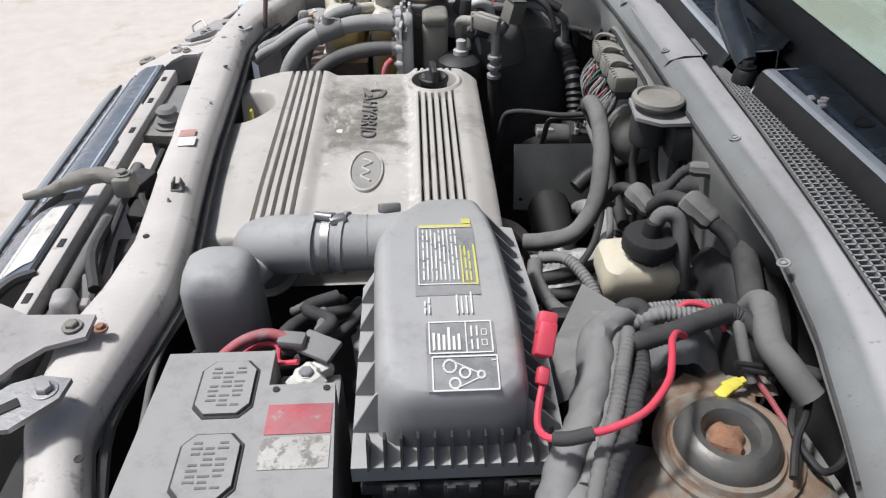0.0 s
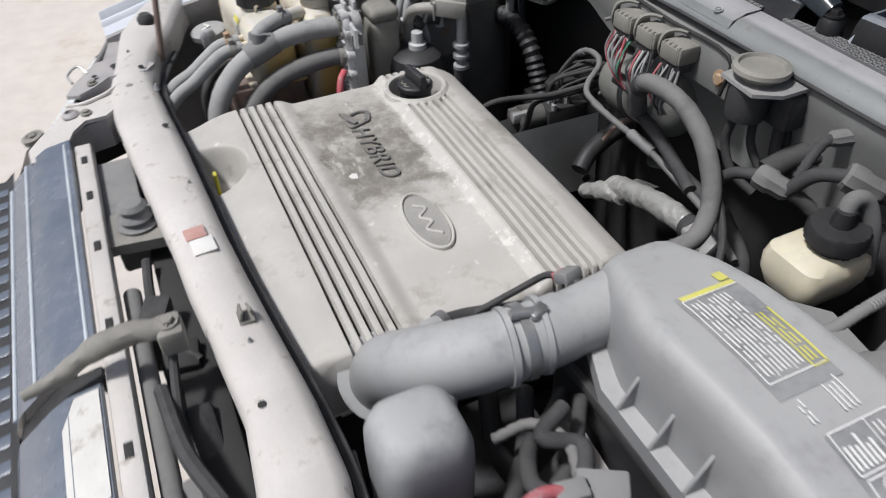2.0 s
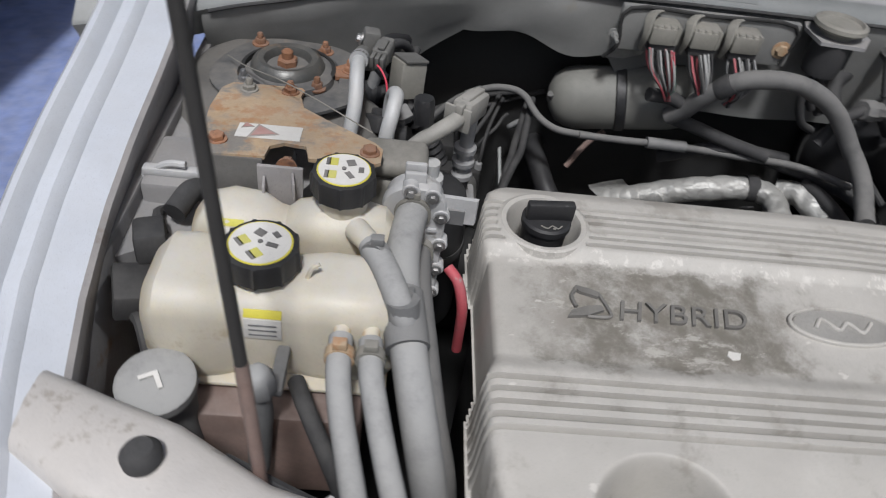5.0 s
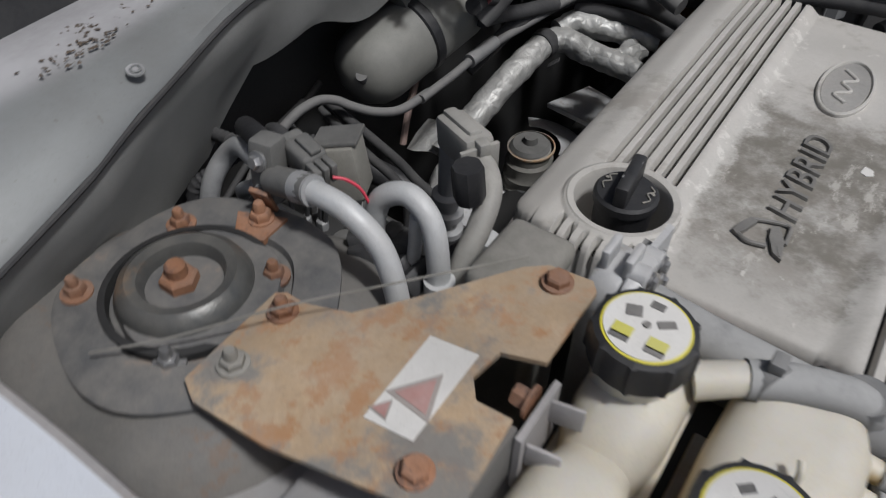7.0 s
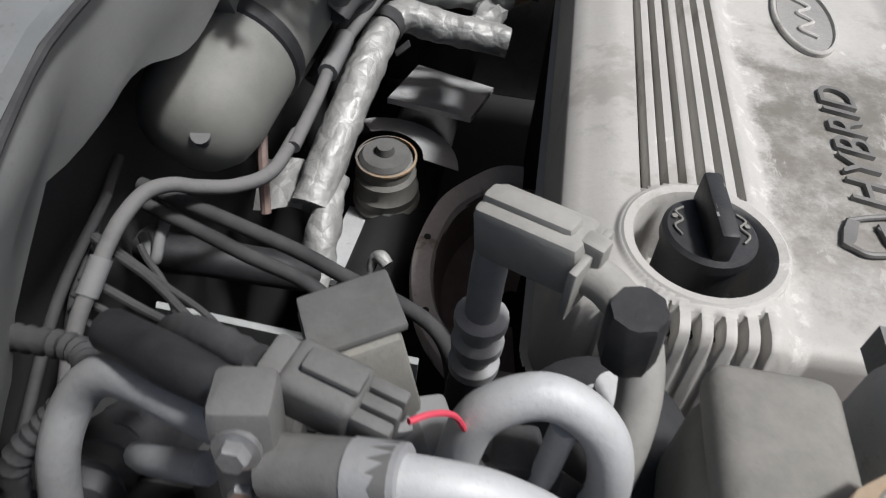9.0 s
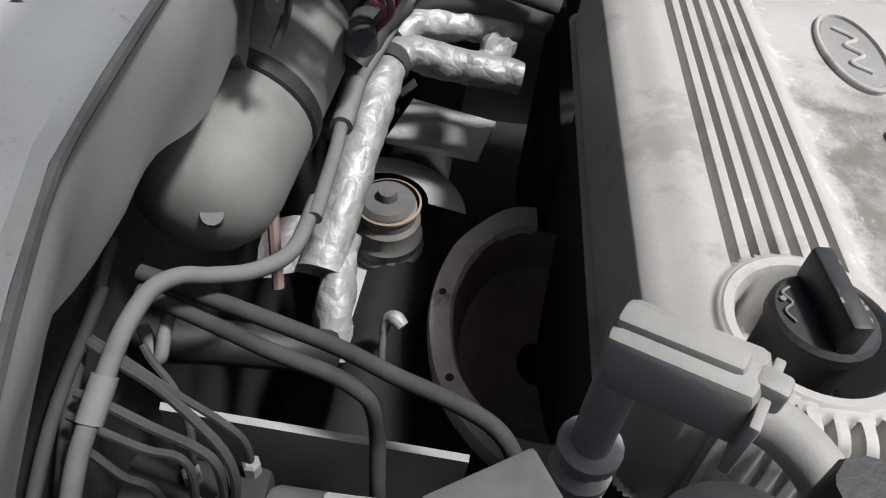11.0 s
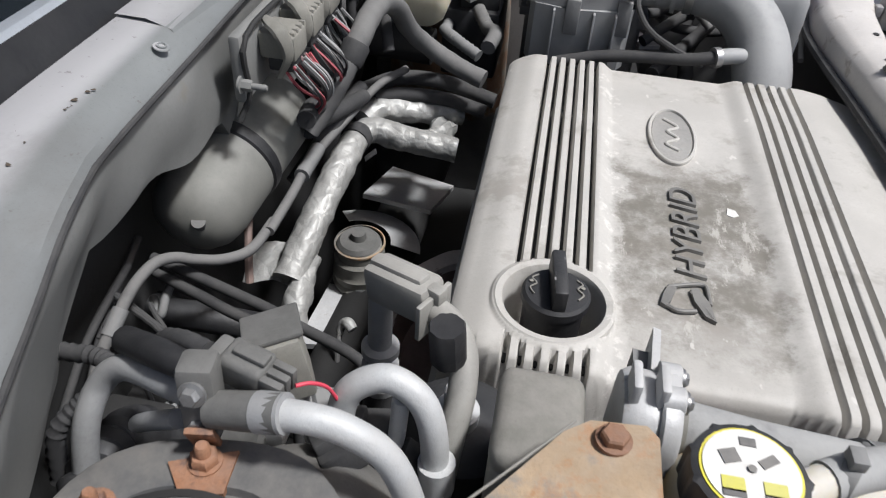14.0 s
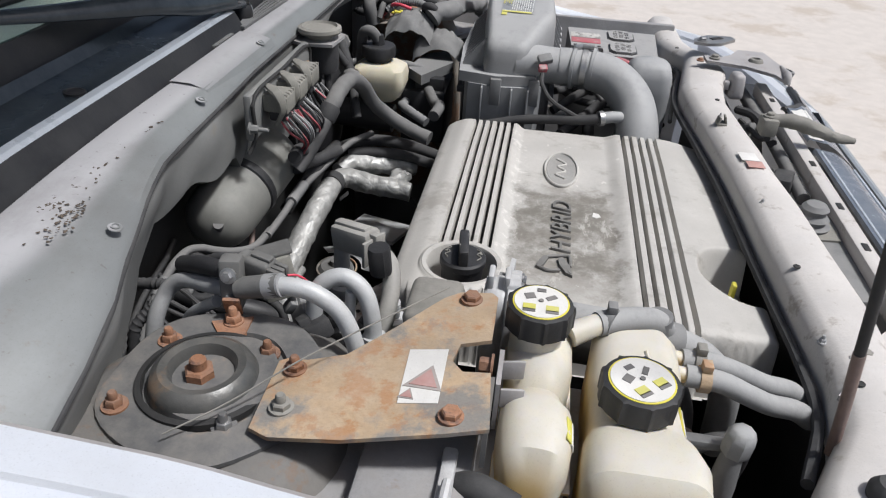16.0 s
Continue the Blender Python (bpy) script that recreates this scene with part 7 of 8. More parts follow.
part("curved_shield", loft([[(0.39 + (0.05 + w) * math.cos(a), -0.05 + (0.05 + w) * math.sin(a), 0.672 - w * 0.3) for w in (0.0, 0.02, 0.045)] for a in np.linspace(radians(185), radians(300), 12)]), M_ALU, rubber_mount, "grey curved shield plate")
solo("gearbox_plate", prism([(0.40, -0.12), (0.29, -0.10), (0.27, -0.2), (0.38, -0.24)], 0.70, 0.708, 0.003, lambda x, y: 0.2 * (y + 0.12)), M_ALU, "pale cast housing behind the mount", "housing")
tubeend = thing("vent_tube", (0.357, 0.126, 0.6), "thin vent tube with a pale crinkled end", "tube")
part("end", tube([(0.366, 0.128, 0.662), (0.363, 0.122, 0.675), (0.355, 0.124, 0.68), (0.347, 0.13, 0.676)], [0.005, 0.006, 0.008, 0.007], 12), M_FOIL, tubeend)
part("tube", tube([(0.366, 0.128, 0.664), (0.364, 0.15, 0.63), (0.355, 0.18, 0.55)], 0.0035, 8), M_PALE_RUBBER, tubeend)
splash = thing("splash_shield", (0.24, 0.1, 0.6), "rust-brown curved splash shield with a pale flange", "shield")
part("dish", loft([[(0.205 + r * math.cos(a) * 0.95, 0.10 + r * 1.35 * math.sin(a), z) for r, z in ((0.02, 0.60), (0.06, 0.605), (0.088, 0.625), (0.096, 0.655), (0.1, 0.668))]
                   for a in np.linspace(radians(-100), radians(100), 40)]), M_SPLASH, splash)
part("flange", loft([[(0.205 + r * math.cos(a) * 0.95, 0.10 + r * 1.35 * math.sin(a), z + 0.002 * math.sin(9 * a)) for r, z in ((0.099, 0.666), (0.103, 0.674), (0.112, 0.677), (0.124, 0.676), (0.126, 0.668), (0.125, 0.655))]
                     for a in np.linspace(radians(-85), radians(95), 48)]), M_FLANGE, splash, "pale scaled flange")
for a in (-8, 32, 60):
    part("hole", lathe([(0.004, 0), (0.004, 0.001), (0, 0.001)], (0.205 + 0.114 * 0.95 * math.cos(radians(a)), 0.10 + 0.114 * 1.35 * math.sin(radians(a)), 0.6755), seg=12), M_DARK, splash)
shield = [(0.283, 0.328, 0.806), (0.492, 0.318, 0.808), (0.498, 0.307, 0.637), (0.39, 0.312, 0.642), (0.288, 0.318, 0.650)]
bm = bmesh.new()
a_ = [bm.verts.new(p) for p in shield]
b_ = [bm.verts.new((p[0], p[1] + 0.004, p[2] - 0.003)) for p in shield]
bm.faces.new(a_), bm.faces.new(b_[::-1])
for i in range(5):
    bm.faces.new((a_[i], b_[i], b_[(i + 1) % 5], a_[(i + 1) % 5]))
bmesh.ops.recalc_face_normals(bm, faces=bm.faces[:])
hs = thing("heat_shield", (0.4, 0.3, 0.7), "flat grey-green metal heat shield", "heat shield")
part("sheet", bm, M_SHIELD, hs)
part("rivet", lathe([(0.009, 0), (0.008, 0.002), (0, 0.003)], (0.475, 0.308, 0.665), (-0.05, -1, 0.07), 14), M_DARK, hs)
part("rivet", lathe([(0.004, 0), (0, 0.002)], (0.302, 0.318, 0.675), (-0.05, -1, 0.07), 10), M_DARK, hs)
abs_unit = thing("brake_hydraulic_unit", (0.42, 0.42, 0.8), "dark brake hydraulic unit with many thin lines", "hydraulic unit")
part("body", box(0.405, 0.495, 0.355, 0.46, 0.70, 0.812, 0.006), M_DARK, abs_unit)
part("motor", lathe([(0.024, 0), (0.026, 0.004), (0.026, 0.05), (0.022, 0.055), (0, 0.056)], (0.405, 0.385, 0.79), (-1, 0.05, 0.05), 24), M_KHAKI, abs_unit)
part("silver_cap", box(0.335, 0.372, 0.368, 0.398, 0.795, 0.816, 0.004), M_ALU, abs_unit)
part("connector", merge(box(0.43, 0.492, 0.40, 0.44, 0.81, 0.84, 0.004), *[lathe([(0.0028, 0), (0.0028, 0.014), (0, 0.0145)], (0.49, 0.404 + 0.009 * k, 0.826), (1, 0.1, 0.2), 8) for k in range(4)]), M_DARK, abs_unit, "black plug with a row of pins")
LINES = (((0.512, 0.333, 0.892), (0.492, 0.342, 0.888), (0.466, 0.352, 0.882), (0.439, 0.367, 0.873), (0.424, 0.376, 0.862), (0.419, 0.382, 0.842), (0.423, 0.385, 0.81)),
         ((0.515, 0.326, 0.885), (0.494, 0.334, 0.88), (0.462, 0.346, 0.87), (0.432, 0.355, 0.858), (0.42, 0.358, 0.842), (0.418, 0.36, 0.81)),
         ((0.51, 0.36, 0.88), (0.494, 0.364, 0.88), (0.464, 0.372, 0.874), (0.438, 0.378, 0.868), (0.427, 0.382, 0.856), (0.427, 0.384, 0.81)),
         ((0.508, 0.374, 0.88), (0.49, 0.38, 0.88), (0.463, 0.385, 0.874), (0.447, 0.384, 0.868), (0.441, 0.386, 0.852), (0.444, 0.39, 0.81)),
         ((0.502, 0.388, 0.878), (0.489, 0.392, 0.876), (0.472, 0.398, 0.866), (0.458, 0.398, 0.855), (0.456, 0.396, 0.81)),
         ((0.49, 0.318, 0.872), (0.482, 0.326, 0.868), (0.468, 0.336, 0.858), (0.455, 0.352, 0.846), (0.452, 0.364, 0.828), (0.452, 0.37, 0.81)))
for i, pts in enumerate(LINES):
    part("brake_line", tube(pts, 0.0032 if i in (0, 2) else 0.0026, 8, 6), M_RUBBER if i != 4 else M_BLACK, abs_unit, "thin bent brake line")
    part("fitting", lathe([(0.006, 0), (0.006, 0.012), (0.004, 0.014)], (pts[-1][0], pts[-1][1], 0.81), seg=6), M_DULLPIPE, abs_unit)
for pts, r, mm in (([(0.53, 0.255, 0.80), (0.508, 0.262, 0.80), (0.475, 0.256, 0.795), (0.428, 0.244, 0.78), (0.397, 0.227, 0.76)], 0.017, M_BLACK), ([(0.505, 0.29, 0.85), (0.487, 0.312, 0.85), (0.485, 0.300, 0.862), (0.485, 0.288, 0.868)], 0.0045, M_GREY),
                   ([(0.515, 0.30, 0.90), (0.515, 0.38, 0.88), (0.51, 0.46, 0.84)], 0.004, M_RUBBER), ([(0.525, 0.26, 0.90), (0.52, 0.36, 0.86), (0.50, 0.46, 0.80)], 0.004, M_RUBBER)):
    solo("rear_line", tube(pts, r, 10), mm, "dark line low against the firewall", "pipe", "rear lines")
solo("red_rear_lead", tube([(0.448, 0.17, 0.885), (0.442, 0.195, 0.86), (0.436, 0.218, 0.82)], 0.0045, 8), M_SPLASH, "dull red cable low behind the canister", "cable")
solo("rear_duct", tube([(0.40, 0.62, 0.9), (0.41, 0.54, 0.93), (0.42, 0.47, 0.90), (0.43, 0.42, 0.80)], 0.019, 14, ribs=0.004, pitch=0.012), M_BLACK, "ribbed black rubber duct by the strut tower", "duct")

# control module connectors and their wires
ecm = thing("control_module_bracket", (0.425, 0.09, 1.05), "grey firewall bracket with three wired connectors", "connector bracket")
part("plate", box(0.418, 0.43, -0.045, 0.205, 1.035, 1.100, 0.004), M_INSUL, ecm)
part("groove", tube([(0.417, -0.035, 1.04), (0.417, -0.035, 1.096), (0.417, 0.08, 1.0975), (0.417, 0.195, 1.096), (0.417, 0.199, 1.045), (0.424, 0.212, 1.02)], 0.0028, 8, 4), M_DARK, ecm, "dark rubber seal round the plate")
part("flap", loft([[(0.423, 0.196, 1.066), (0.424, 0.205, 1.045), (0.430, 0.206, 1.018)], [(0.430, 0.170, 1.05), (0.432, 0.178, 1.03), (0.434, 0.196, 1.015)], [(0.436, 0.150, 1.035), (0.438, 0.155, 1.022), (0.436, 0.180, 1.014)]]), M_FOIL, ecm, "bent pale metal flap")
part("bolt", hexbolt((0.419, -0.029, 1.061), 0.0085, 0.007, axis=(-1, 0, 0)), M_RUSTPLATE, ecm)
part("bolt", hexbolt((0.422, 0.207, 1.056), 0.0055, 0.012, axis=(-1, 0, 0), stud=0.012), M_INSUL, ecm)
random.seed(7)
for k, yc in enumerate((0.148, 0.092, 0.036)):
    c = part("connector", merge(box(0.384, 0.418, yc - 0.020, yc + 0.020, 1.064, 1.090, 0.004), cbox((0.389, yc + 0.004, 1.076), (0.014, 0.034, 0.024), 0.003), *[cbox((0.386, yc - 0.014 + 0.0095 * i, 1.078), (0.006, 0.004, 0.026), 0.001) for i in range(4)]), M_TAN, ecm, "dusty khaki multi-pin connector")
    part("lever", tube([(0.397, yc + 0.026, 1.05), (0.386, yc + 0.027, 1.074), (0.392, yc + 0.026, 1.094), (0.404, yc + 0.018, 1.099), (0.414, yc + 0.006, 1.098)], [0.0035, 0.005, 0.0075, 0.0065, 0.004], 8, 6, squash=0.5), M_TAN, c, "pale grey plastic locking lever")
    part("shroud", box(0.386, 0.41, yc - 0.019, yc + 0.019, 1.052, 1.066, 0.003), M_RUBBER, c, "dusty black wire shroud")
    gather = Vector((0.385, yc - 0.03 + 0.012 * k, 0.985))
    for i in range(16):
        y = yc + random.uniform(-0.018, 0.018)
        x = random.uniform(0.380, 0.40)
        bow = random.uniform(0.006, 0.026)
        mm = random.choice((M_HOSE, M_RUBBER, M_PALE_RUBBER, M_RED if k == 1 else M_REDDUST, M_GREEN if k < 1 else M_HOSE, M_REDDUST if k < 2 else M_HOSE))
        part("wire", tube([(x, y, 1.058), (x - bow, y - 0.006, 1.035), (0.378 - bow * 0.6, (y + gather.y) / 2 - 0.004, 1.010), tuple(gather + Vector((random.uniform(-0.005, 0.005), random.uniform(-0.005, 0.005), 0)))], 0.0017, 5, 5), mm, c, "thin wire")
loom = thing("main_wiring_loom", (0.36, 0, 0.9), "thick tape-wrapped dusty wiring loom", "wiring loom")
part("trunk", tube([(0.40, 0.10, 0.95), (0.386, 0.085, 0.972), (0.370, 0.072, 1.004), (0.357, 0.045, 1.035), (0.355, 0.0, 1.046), (0.352, -0.05, 1.042), (0.347, -0.10, 1.016), (0.335, -0.14, 0.970), (0.305, -0.163, 0.935),
                    (0.265, -0.158, 0.917), (0.235, -0.15, 0.91)], 0.0128, 18, 10, rough=0.001), M_PALE_RUBBER, loom)
part("tape_end", lathe([(0.0135, -0.012), (0.015, -0.009), (0.015, 0.009), (0.0135, 0.012)], (0.36, 0.055, 1.026), (-0.3, -0.6, 0.75), 18), M_RUBBER, loom, "ragged black tape end")
part("branch", tube([(0.388, 0.085, 0.975), (0.39, 0.11, 0.985), (0.385, 0.145, 0.99)], 0.010, 12), M_RUBBER, loom)
part("branch", tube([(0.40, 0.10, 0.95), (0.40, 0.05, 0.935), (0.395, 0.0, 0.92), (0.38, -0.06, 0.91)], 0.010, 12), M_RUBBER, loom)
part("branch", tube([(0.345, -0.11, 1.0), (0.345, -0.14, 0.97), (0.33, -0.18, 0.93), (0.3, -0.21, 0.9)], 0.005, 8), M_RUBBER, loom)

purge = thing("purge_valve", (0.43, -0.1, 1.04), "dusty round valve on a grey bracket with hoses", "valve")
part("dish", lathe([(0.020, 1.085), (0.022, 1.10), (0.034, 1.103), (0.036, 1.106), (0.035, 1.111), (0.029, 1.113), (0.027, 1.109), (0, 1.108)], (0.415, -0.093, 0), seg=32), M_TAN, purge)
part("bracket", prism([(0.385, -0.06), (0.38, -0.12), (0.41, -0.14), (0.475, -0.14), (0.475, -0.07), (0.43, -0.055)], 1.088, 1.093, 0.002), M_TOWER, purge)
part("body", lathe([(0.024, 1.04), (0.026, 1.05), (0.026, 1.088)], (0.41, -0.09, 0), seg=22), M_RUBBER, purge)
part("solenoid", cbox((0.452, -0.118, 1.058), (0.044, 0.044, 0.05), 0.005), M_RUBBER, purge, "square dark solenoid")
for pts, r in (([(0.402, -0.085, 1.045), (0.40, -0.08, 1.0), (0.405, -0.10, 0.96), (0.42, -0.13, 0.94)], 0.006), ([(0.42, -0.098, 1.045), (0.425, -0.10, 1.0), (0.43, -0.12, 0.97)], 0.006),
               ([(0.445, -0.12, 1.035), (0.445, -0.125, 0.99), (0.435, -0.14, 0.96)], 0.008), ([(0.458, -0.118, 1.035), (0.46, -0.13, 0.99), (0.45, -0.15, 0.965)], 0.006)):
    part("hose", tube(pts, r, 10), M_RUBBER, purge)

# brake fluid reservoir and master cylinder
res = thing("brake_fluid_reservoir", (0.36, -0.29, 0.9), "yellowed brake fluid reservoir with a black ribbed cap", "reservoir")
part("tank", loft([[(x, y, z) for x, y in round_rect(0.357, -0.29, w, d, 0.016, 5)] for z, w, d in ((0.925, 0.06, 0.05), (0.938, 0.085, 0.066), (0.957, 0.098, 0.078), (0.975, 0.10, 0.08), (0.989, 0.094, 0.074), (0.997, 0.07, 0.056))], True), M_MILKY, res)
part("cap", lathe([(0.024, 0.994), (0.024, 1.006), (0.033, 1.007), (0.033, 1.023), (0.031, 1.027), (0.012, 1.028), (0.0095, 1.046), (0, 1.047)], (0.364, -0.297, 0), seg=40, wob=lambda a: 1 + 0.02 * math.cos(20 * a)), M_BLACK, res, "black ribbed cap")
part("float_hose", tube([(0.364, -0.296, 1.034), (0.375, -0.292, 1.052), (0.392, -0.296, 1.048), (0.40, -0.31, 1.015), (0.405, -0.32, 0.96)], 0.010, 14), M_PALE_RUBBER, res, "dusty hose bent over the cap")
part("cylinder", tube([(0.33, -0.285, 0.885), (0.50, -0.29, 0.89)], 0.028, 16), M_DARK, res, "dark master cylinder")
booster = thing("brake_booster", (0.45, -0.30, 0.87), "round black brake booster on the firewall", "brake booster")
part("shell", lathe([(0.05, 0), (0.10, 0.012), (0.115, 0.03), (0.118, 0.07), (0.10, 0.09)], (0.45, -0.30, 0.87), (1, 0, 0), 32), M_BLACK, booster)
part("rim", lathe([(0.117, 0.046), (0.122, 0.048), (0.122, 0.054), (0.117, 0.056)], (0.45, -0.30, 0.87), (1, 0, 0), 32, caps=False), M_DARK, booster, "crimped dark rim")
fuse = thing("fuse_box", (0.28, -0.42, 0.9), "black plastic fuse box with a dusty sloping lid", "fuse box")
part("lid", prism([(0.316, -0.356), (0.30, -0.45), (0.254, -0.49), (0.232, -0.414), (0.282, -0.316)], 0.948, 0.968, 0.005), M_GREY, fuse, "dusty grey lid")
part("body", box(0.235, 0.325, -0.47, -0.33, 0.82, 0.93, 0.006), M_BLACK, fuse)
part("rib", cbox((0.27, -0.352, 0.94), (0.06, 0.02, 0.03), 0.003), M_BLACK, fuse)
solo("foil_patch", tube([(0.30, -0.11, 0.83), (0.287, -0.135, 0.83), (0.278, -0.16, 0.82)], [0.012, 0.02, 0.012], 14, 6, rough=0.008), M_FOIL, "crumpled foil wrap on a pipe", "foil")
for k, (x, y, z, r, a) in enumerate(((0.388, -0.182, 0.999, 0.016, (0.4, -1, -0.2)), (0.434, -0.262, 1.034, 0.018, (0.6, -0.9, -0.3)), (0.455, -0.205, 1.06, 0.012, (-1, 0.2, 0)))):
    c = thing("round_connector", (x, y, z), "dusty grey round wiring connector", "connector", "round connectors")
    part("shell", lathe([(r * 0.8, -0.024), (r, -0.02), (r, -0.004), (r * 0.85, 0.0), (r * 0.85, 0.016), (r * 0.6, 0.022)], (x, y, z), a, 18, wob=lambda t: 1 + 0.06 * math.cos(8 * t)), M_PALE_RUBBER, c)
    d = Vector(a).normalized()
    part("lead", tube([Vector((x, y, z)) + d * 0.018, Vector((x, y, z)) + d * 0.04 + Vector((0.01, 0, -0.01)), Vector((x, y, z)) + d * 0.075 + Vector((0.02, -0.01, -0.045))], r * 0.6, 10, ribs=0.001), M_RUBBER, c)
    part("lead", tube([Vector((x, y, z)) - d * 0.02, Vector((x, y, z)) - d * 0.05 + Vector((0, 0.005, -0.02)), Vector((x, y, z)) - d * 0.08 + Vector((0, 0, -0.06))], r * 0.5, 10), M_RUBBER, c)
LOOMS = (([(0.42, -0.14, 0.98), (0.46, -0.15, 1.0), (0.485, -0.19, 1.015), (0.487, -0.25, 1.01), (0.478, -0.32, 1.0), (0.465, -0.39, 0.985)], 0.016, 0),
         ([(0.412, -0.461, 1.019), (0.420, -0.459, 1.050), (0.422, -0.470, 1.065), (0.417, -0.492, 1.066), (0.411, -0.524, 1.062), (0.419, -0.547, 1.055), (0.436, -0.569, 1.037)], 0.01395, 0),
         ([(0.291, -0.478, 1.050), (0.315, -0.480, 1.064), (0.339, -0.482, 1.065), (0.364, -0.484, 1.062), (0.386, -0.474, 1.046)], 0.00855, 0.0011),
         ([(0.275, -0.514, 1.055), (0.302, -0.511, 1.064), (0.328, -0.506, 1.068), (0.361, -0.492, 1.068), (0.390, -0.482, 1.064), (0.410, -0.501, 1.057), (0.424, -0.532, 1.041)], 0.01035, 0.0009),
         ([(0.282, -0.496, 1.057), (0.275, -0.518, 1.064), (0.264, -0.549, 1.065), (0.246, -0.599, 1.064), (0.227, -0.639, 1.059), (0.212, -0.678, 1.050)], 0.00765, 0.0013),
         ([(0.272, -0.496, 1.055), (0.260, -0.532, 1.059), (0.249, -0.567, 1.057), (0.231, -0.611, 1.050), (0.212, -0.655, 1.041)], 0.0063, 0),
         ([(0.291, -0.514, 1.050), (0.282, -0.549, 1.057), (0.268, -0.580, 1.061), (0.255, -0.615, 1.061), (0.235, -0.648, 1.055), (0.219, -0.682, 1.046)], 0.00855, 0.0014),
         ([(0.24, -0.22, 0.925), (0.235, -0.26, 0.93), (0.25, -0.30, 0.92), (0.27, -0.34, 0.93)], 0.011, 0.0012),
         ([(0.25, -0.20, 0.92), (0.285, -0.22, 0.93), (0.31, -0.27, 0.92), (0.315, -0.32, 0.905), (0.31, -0.37, 0.92)], 0.009, 0.0012),
         ([(0.275, -0.470, 1.050), (0.289, -0.465, 1.062), (0.302, -0.470, 1.062), (0.306, -0.487, 1.050)], 0.009, 0),
         ([(0.399, -0.456, 1.033), (0.395, -0.470, 1.055), (0.392, -0.492, 1.059), (0.394, -0.514, 1.041), (0.399, -0.532, 1.019)], 0.0063, 0),
         ([(0.27, -0.36, 0.955), (0.30, -0.372, 0.965), (0.34, -0.37, 0.97), (0.39, -0.365, 0.97), (0.44, -0.36, 0.965)], 0.008, 0.0011))
for k, (pts, r, rb) in enumerate(LOOMS):
    solo("wiring_loom", tube(pts, r, 14, 10, ribs=rb, pitch=0.0048), (M_RUBBER, M_PALE_RUBBER, M_GREY)[k % 3], "dusty ribbed wiring loom" if rb else "smooth dusty taped wiring loom", "wiring loom", "wiring looms")
for k, (pts, r) in enumerate((([(0.289, -0.461, 1.042), (0.277, -0.474, 1.051), (0.252, -0.496, 1.054), (0.241, -0.541, 1.053), (0.223, -0.591, 1.046), (0.201, -0.627, 1.037), (0.181, -0.672, 1.015)], 0.0195), ([(0.208, -0.640, 1.024), (0.198, -0.667, 1.024), (0.189, -0.695, 1.010)], 0.02))):
    solo("taped_cable", tube(pts, r, 18, 10, rough=0.003, squash=0.75), M_GREY, "loose grey tape-wrapped cable", "cable", "taped cables")
for k, (x, y, z, s) in enumerate(((0.332, -0.468, 1.052, 1.1), (0.268, -0.462, 1.02, 1.15))):
    solo("cloth_wrap", loft([[(x + s * (i - 7.5) * 0.006, y + s * (j - 7.5) * 0.005, z + 0.010 * noise.noise(Vector((i * 0.33 + k, j * 0.3, k * 3.1))) + 0.004 * noise.noise(Vector((i * 0.9, j * 0.8, k * 7.1))) - 0.00045 * ((i - 7.5) ** 2 + (j - 7.5) ** 2) * s) for i in range(16)] for j in range(16)]), M_GREY,
         "crumpled grey insulating wrap over the loom", "wrap", "insulating wraps")
fuse_red = thing("inline_fuse_holder", (0.19, -0.55, 1.08), "bright red inline fuse holder", "fuse holder")
part("body", cbox((0.190, -0.546, 1.100), (0.016, 0.030, 0.030), 0.003, rot=(40, 8, -10)), M_RED, fuse_red)
part("cap", cbox((0.192, -0.538, 1.112), (0.017, 0.020, 0.018), 0.003, rot=(40, 8, -10)), M_RED, fuse_red, "bright red snap cap")
part("tail", cbox((0.187, -0.566, 1.076), (0.011, 0.016, 0.016), 0.003, rot=(40, 8, -10)), M_RED, fuse_red)
part("lead", tube([(0.187, -0.570, 1.072), (0.181, -0.590, 1.066), (0.177, -0.612, 1.066), (0.180, -0.628, 1.072), (0.189, -0.636, 1.078)], 0.0032, 8), M_RED, fuse_red)
red = thing("red_lead", (0.3, -0.5, 1.0), "bright red added lead over the wiring", "cable")
part("lead", tube([(0.207, -0.638, 1.085), (0.232, -0.635, 1.088), (0.262, -0.622, 1.092), (0.287, -0.594, 1.094), (0.298, -0.568, 1.093), (0.306, -0.543, 1.090), (0.316, -0.527, 1.084), (0.33, -0.515, 1.068)], 0.0034, 10, 8), M_RED, red)
part("lead", tube([(0.334, -0.468, 1.055), (0.352, -0.462, 1.062), (0.372, -0.470, 1.06), (0.385, -0.486, 1.045)], 0.0034, 10, 8), M_RED, red)
part("lead", tube([(0.397, -0.515, 1.03), (0.415, -0.545, 1.01), (0.428, -0.575, 0.995)], 0.003, 8), M_REDDUST, red)
part("taped_end", tube([(0.186, -0.635, 1.077), (0.198, -0.639, 1.082), (0.216, -0.638, 1.086)], 0.006, 10), M_RUBBER, red, "black taped joint")
for x, y, a in ((0.366, -0.548, 35), (0.376, -0.540, 15)):
    solo("spade_terminal", merge(cbox((x, y, 1.026), (0.018, 0.012, 0.006), 0.002, rot=(0, -10, a)), cbox((x + 0.01, y + 0.004, 1.026), (0.010, 0.007, 0.004), 0.001, rot=(0, -10, a))), M_YELLOW, "bright yellow crimp terminal", "terminal", "crimp terminals")
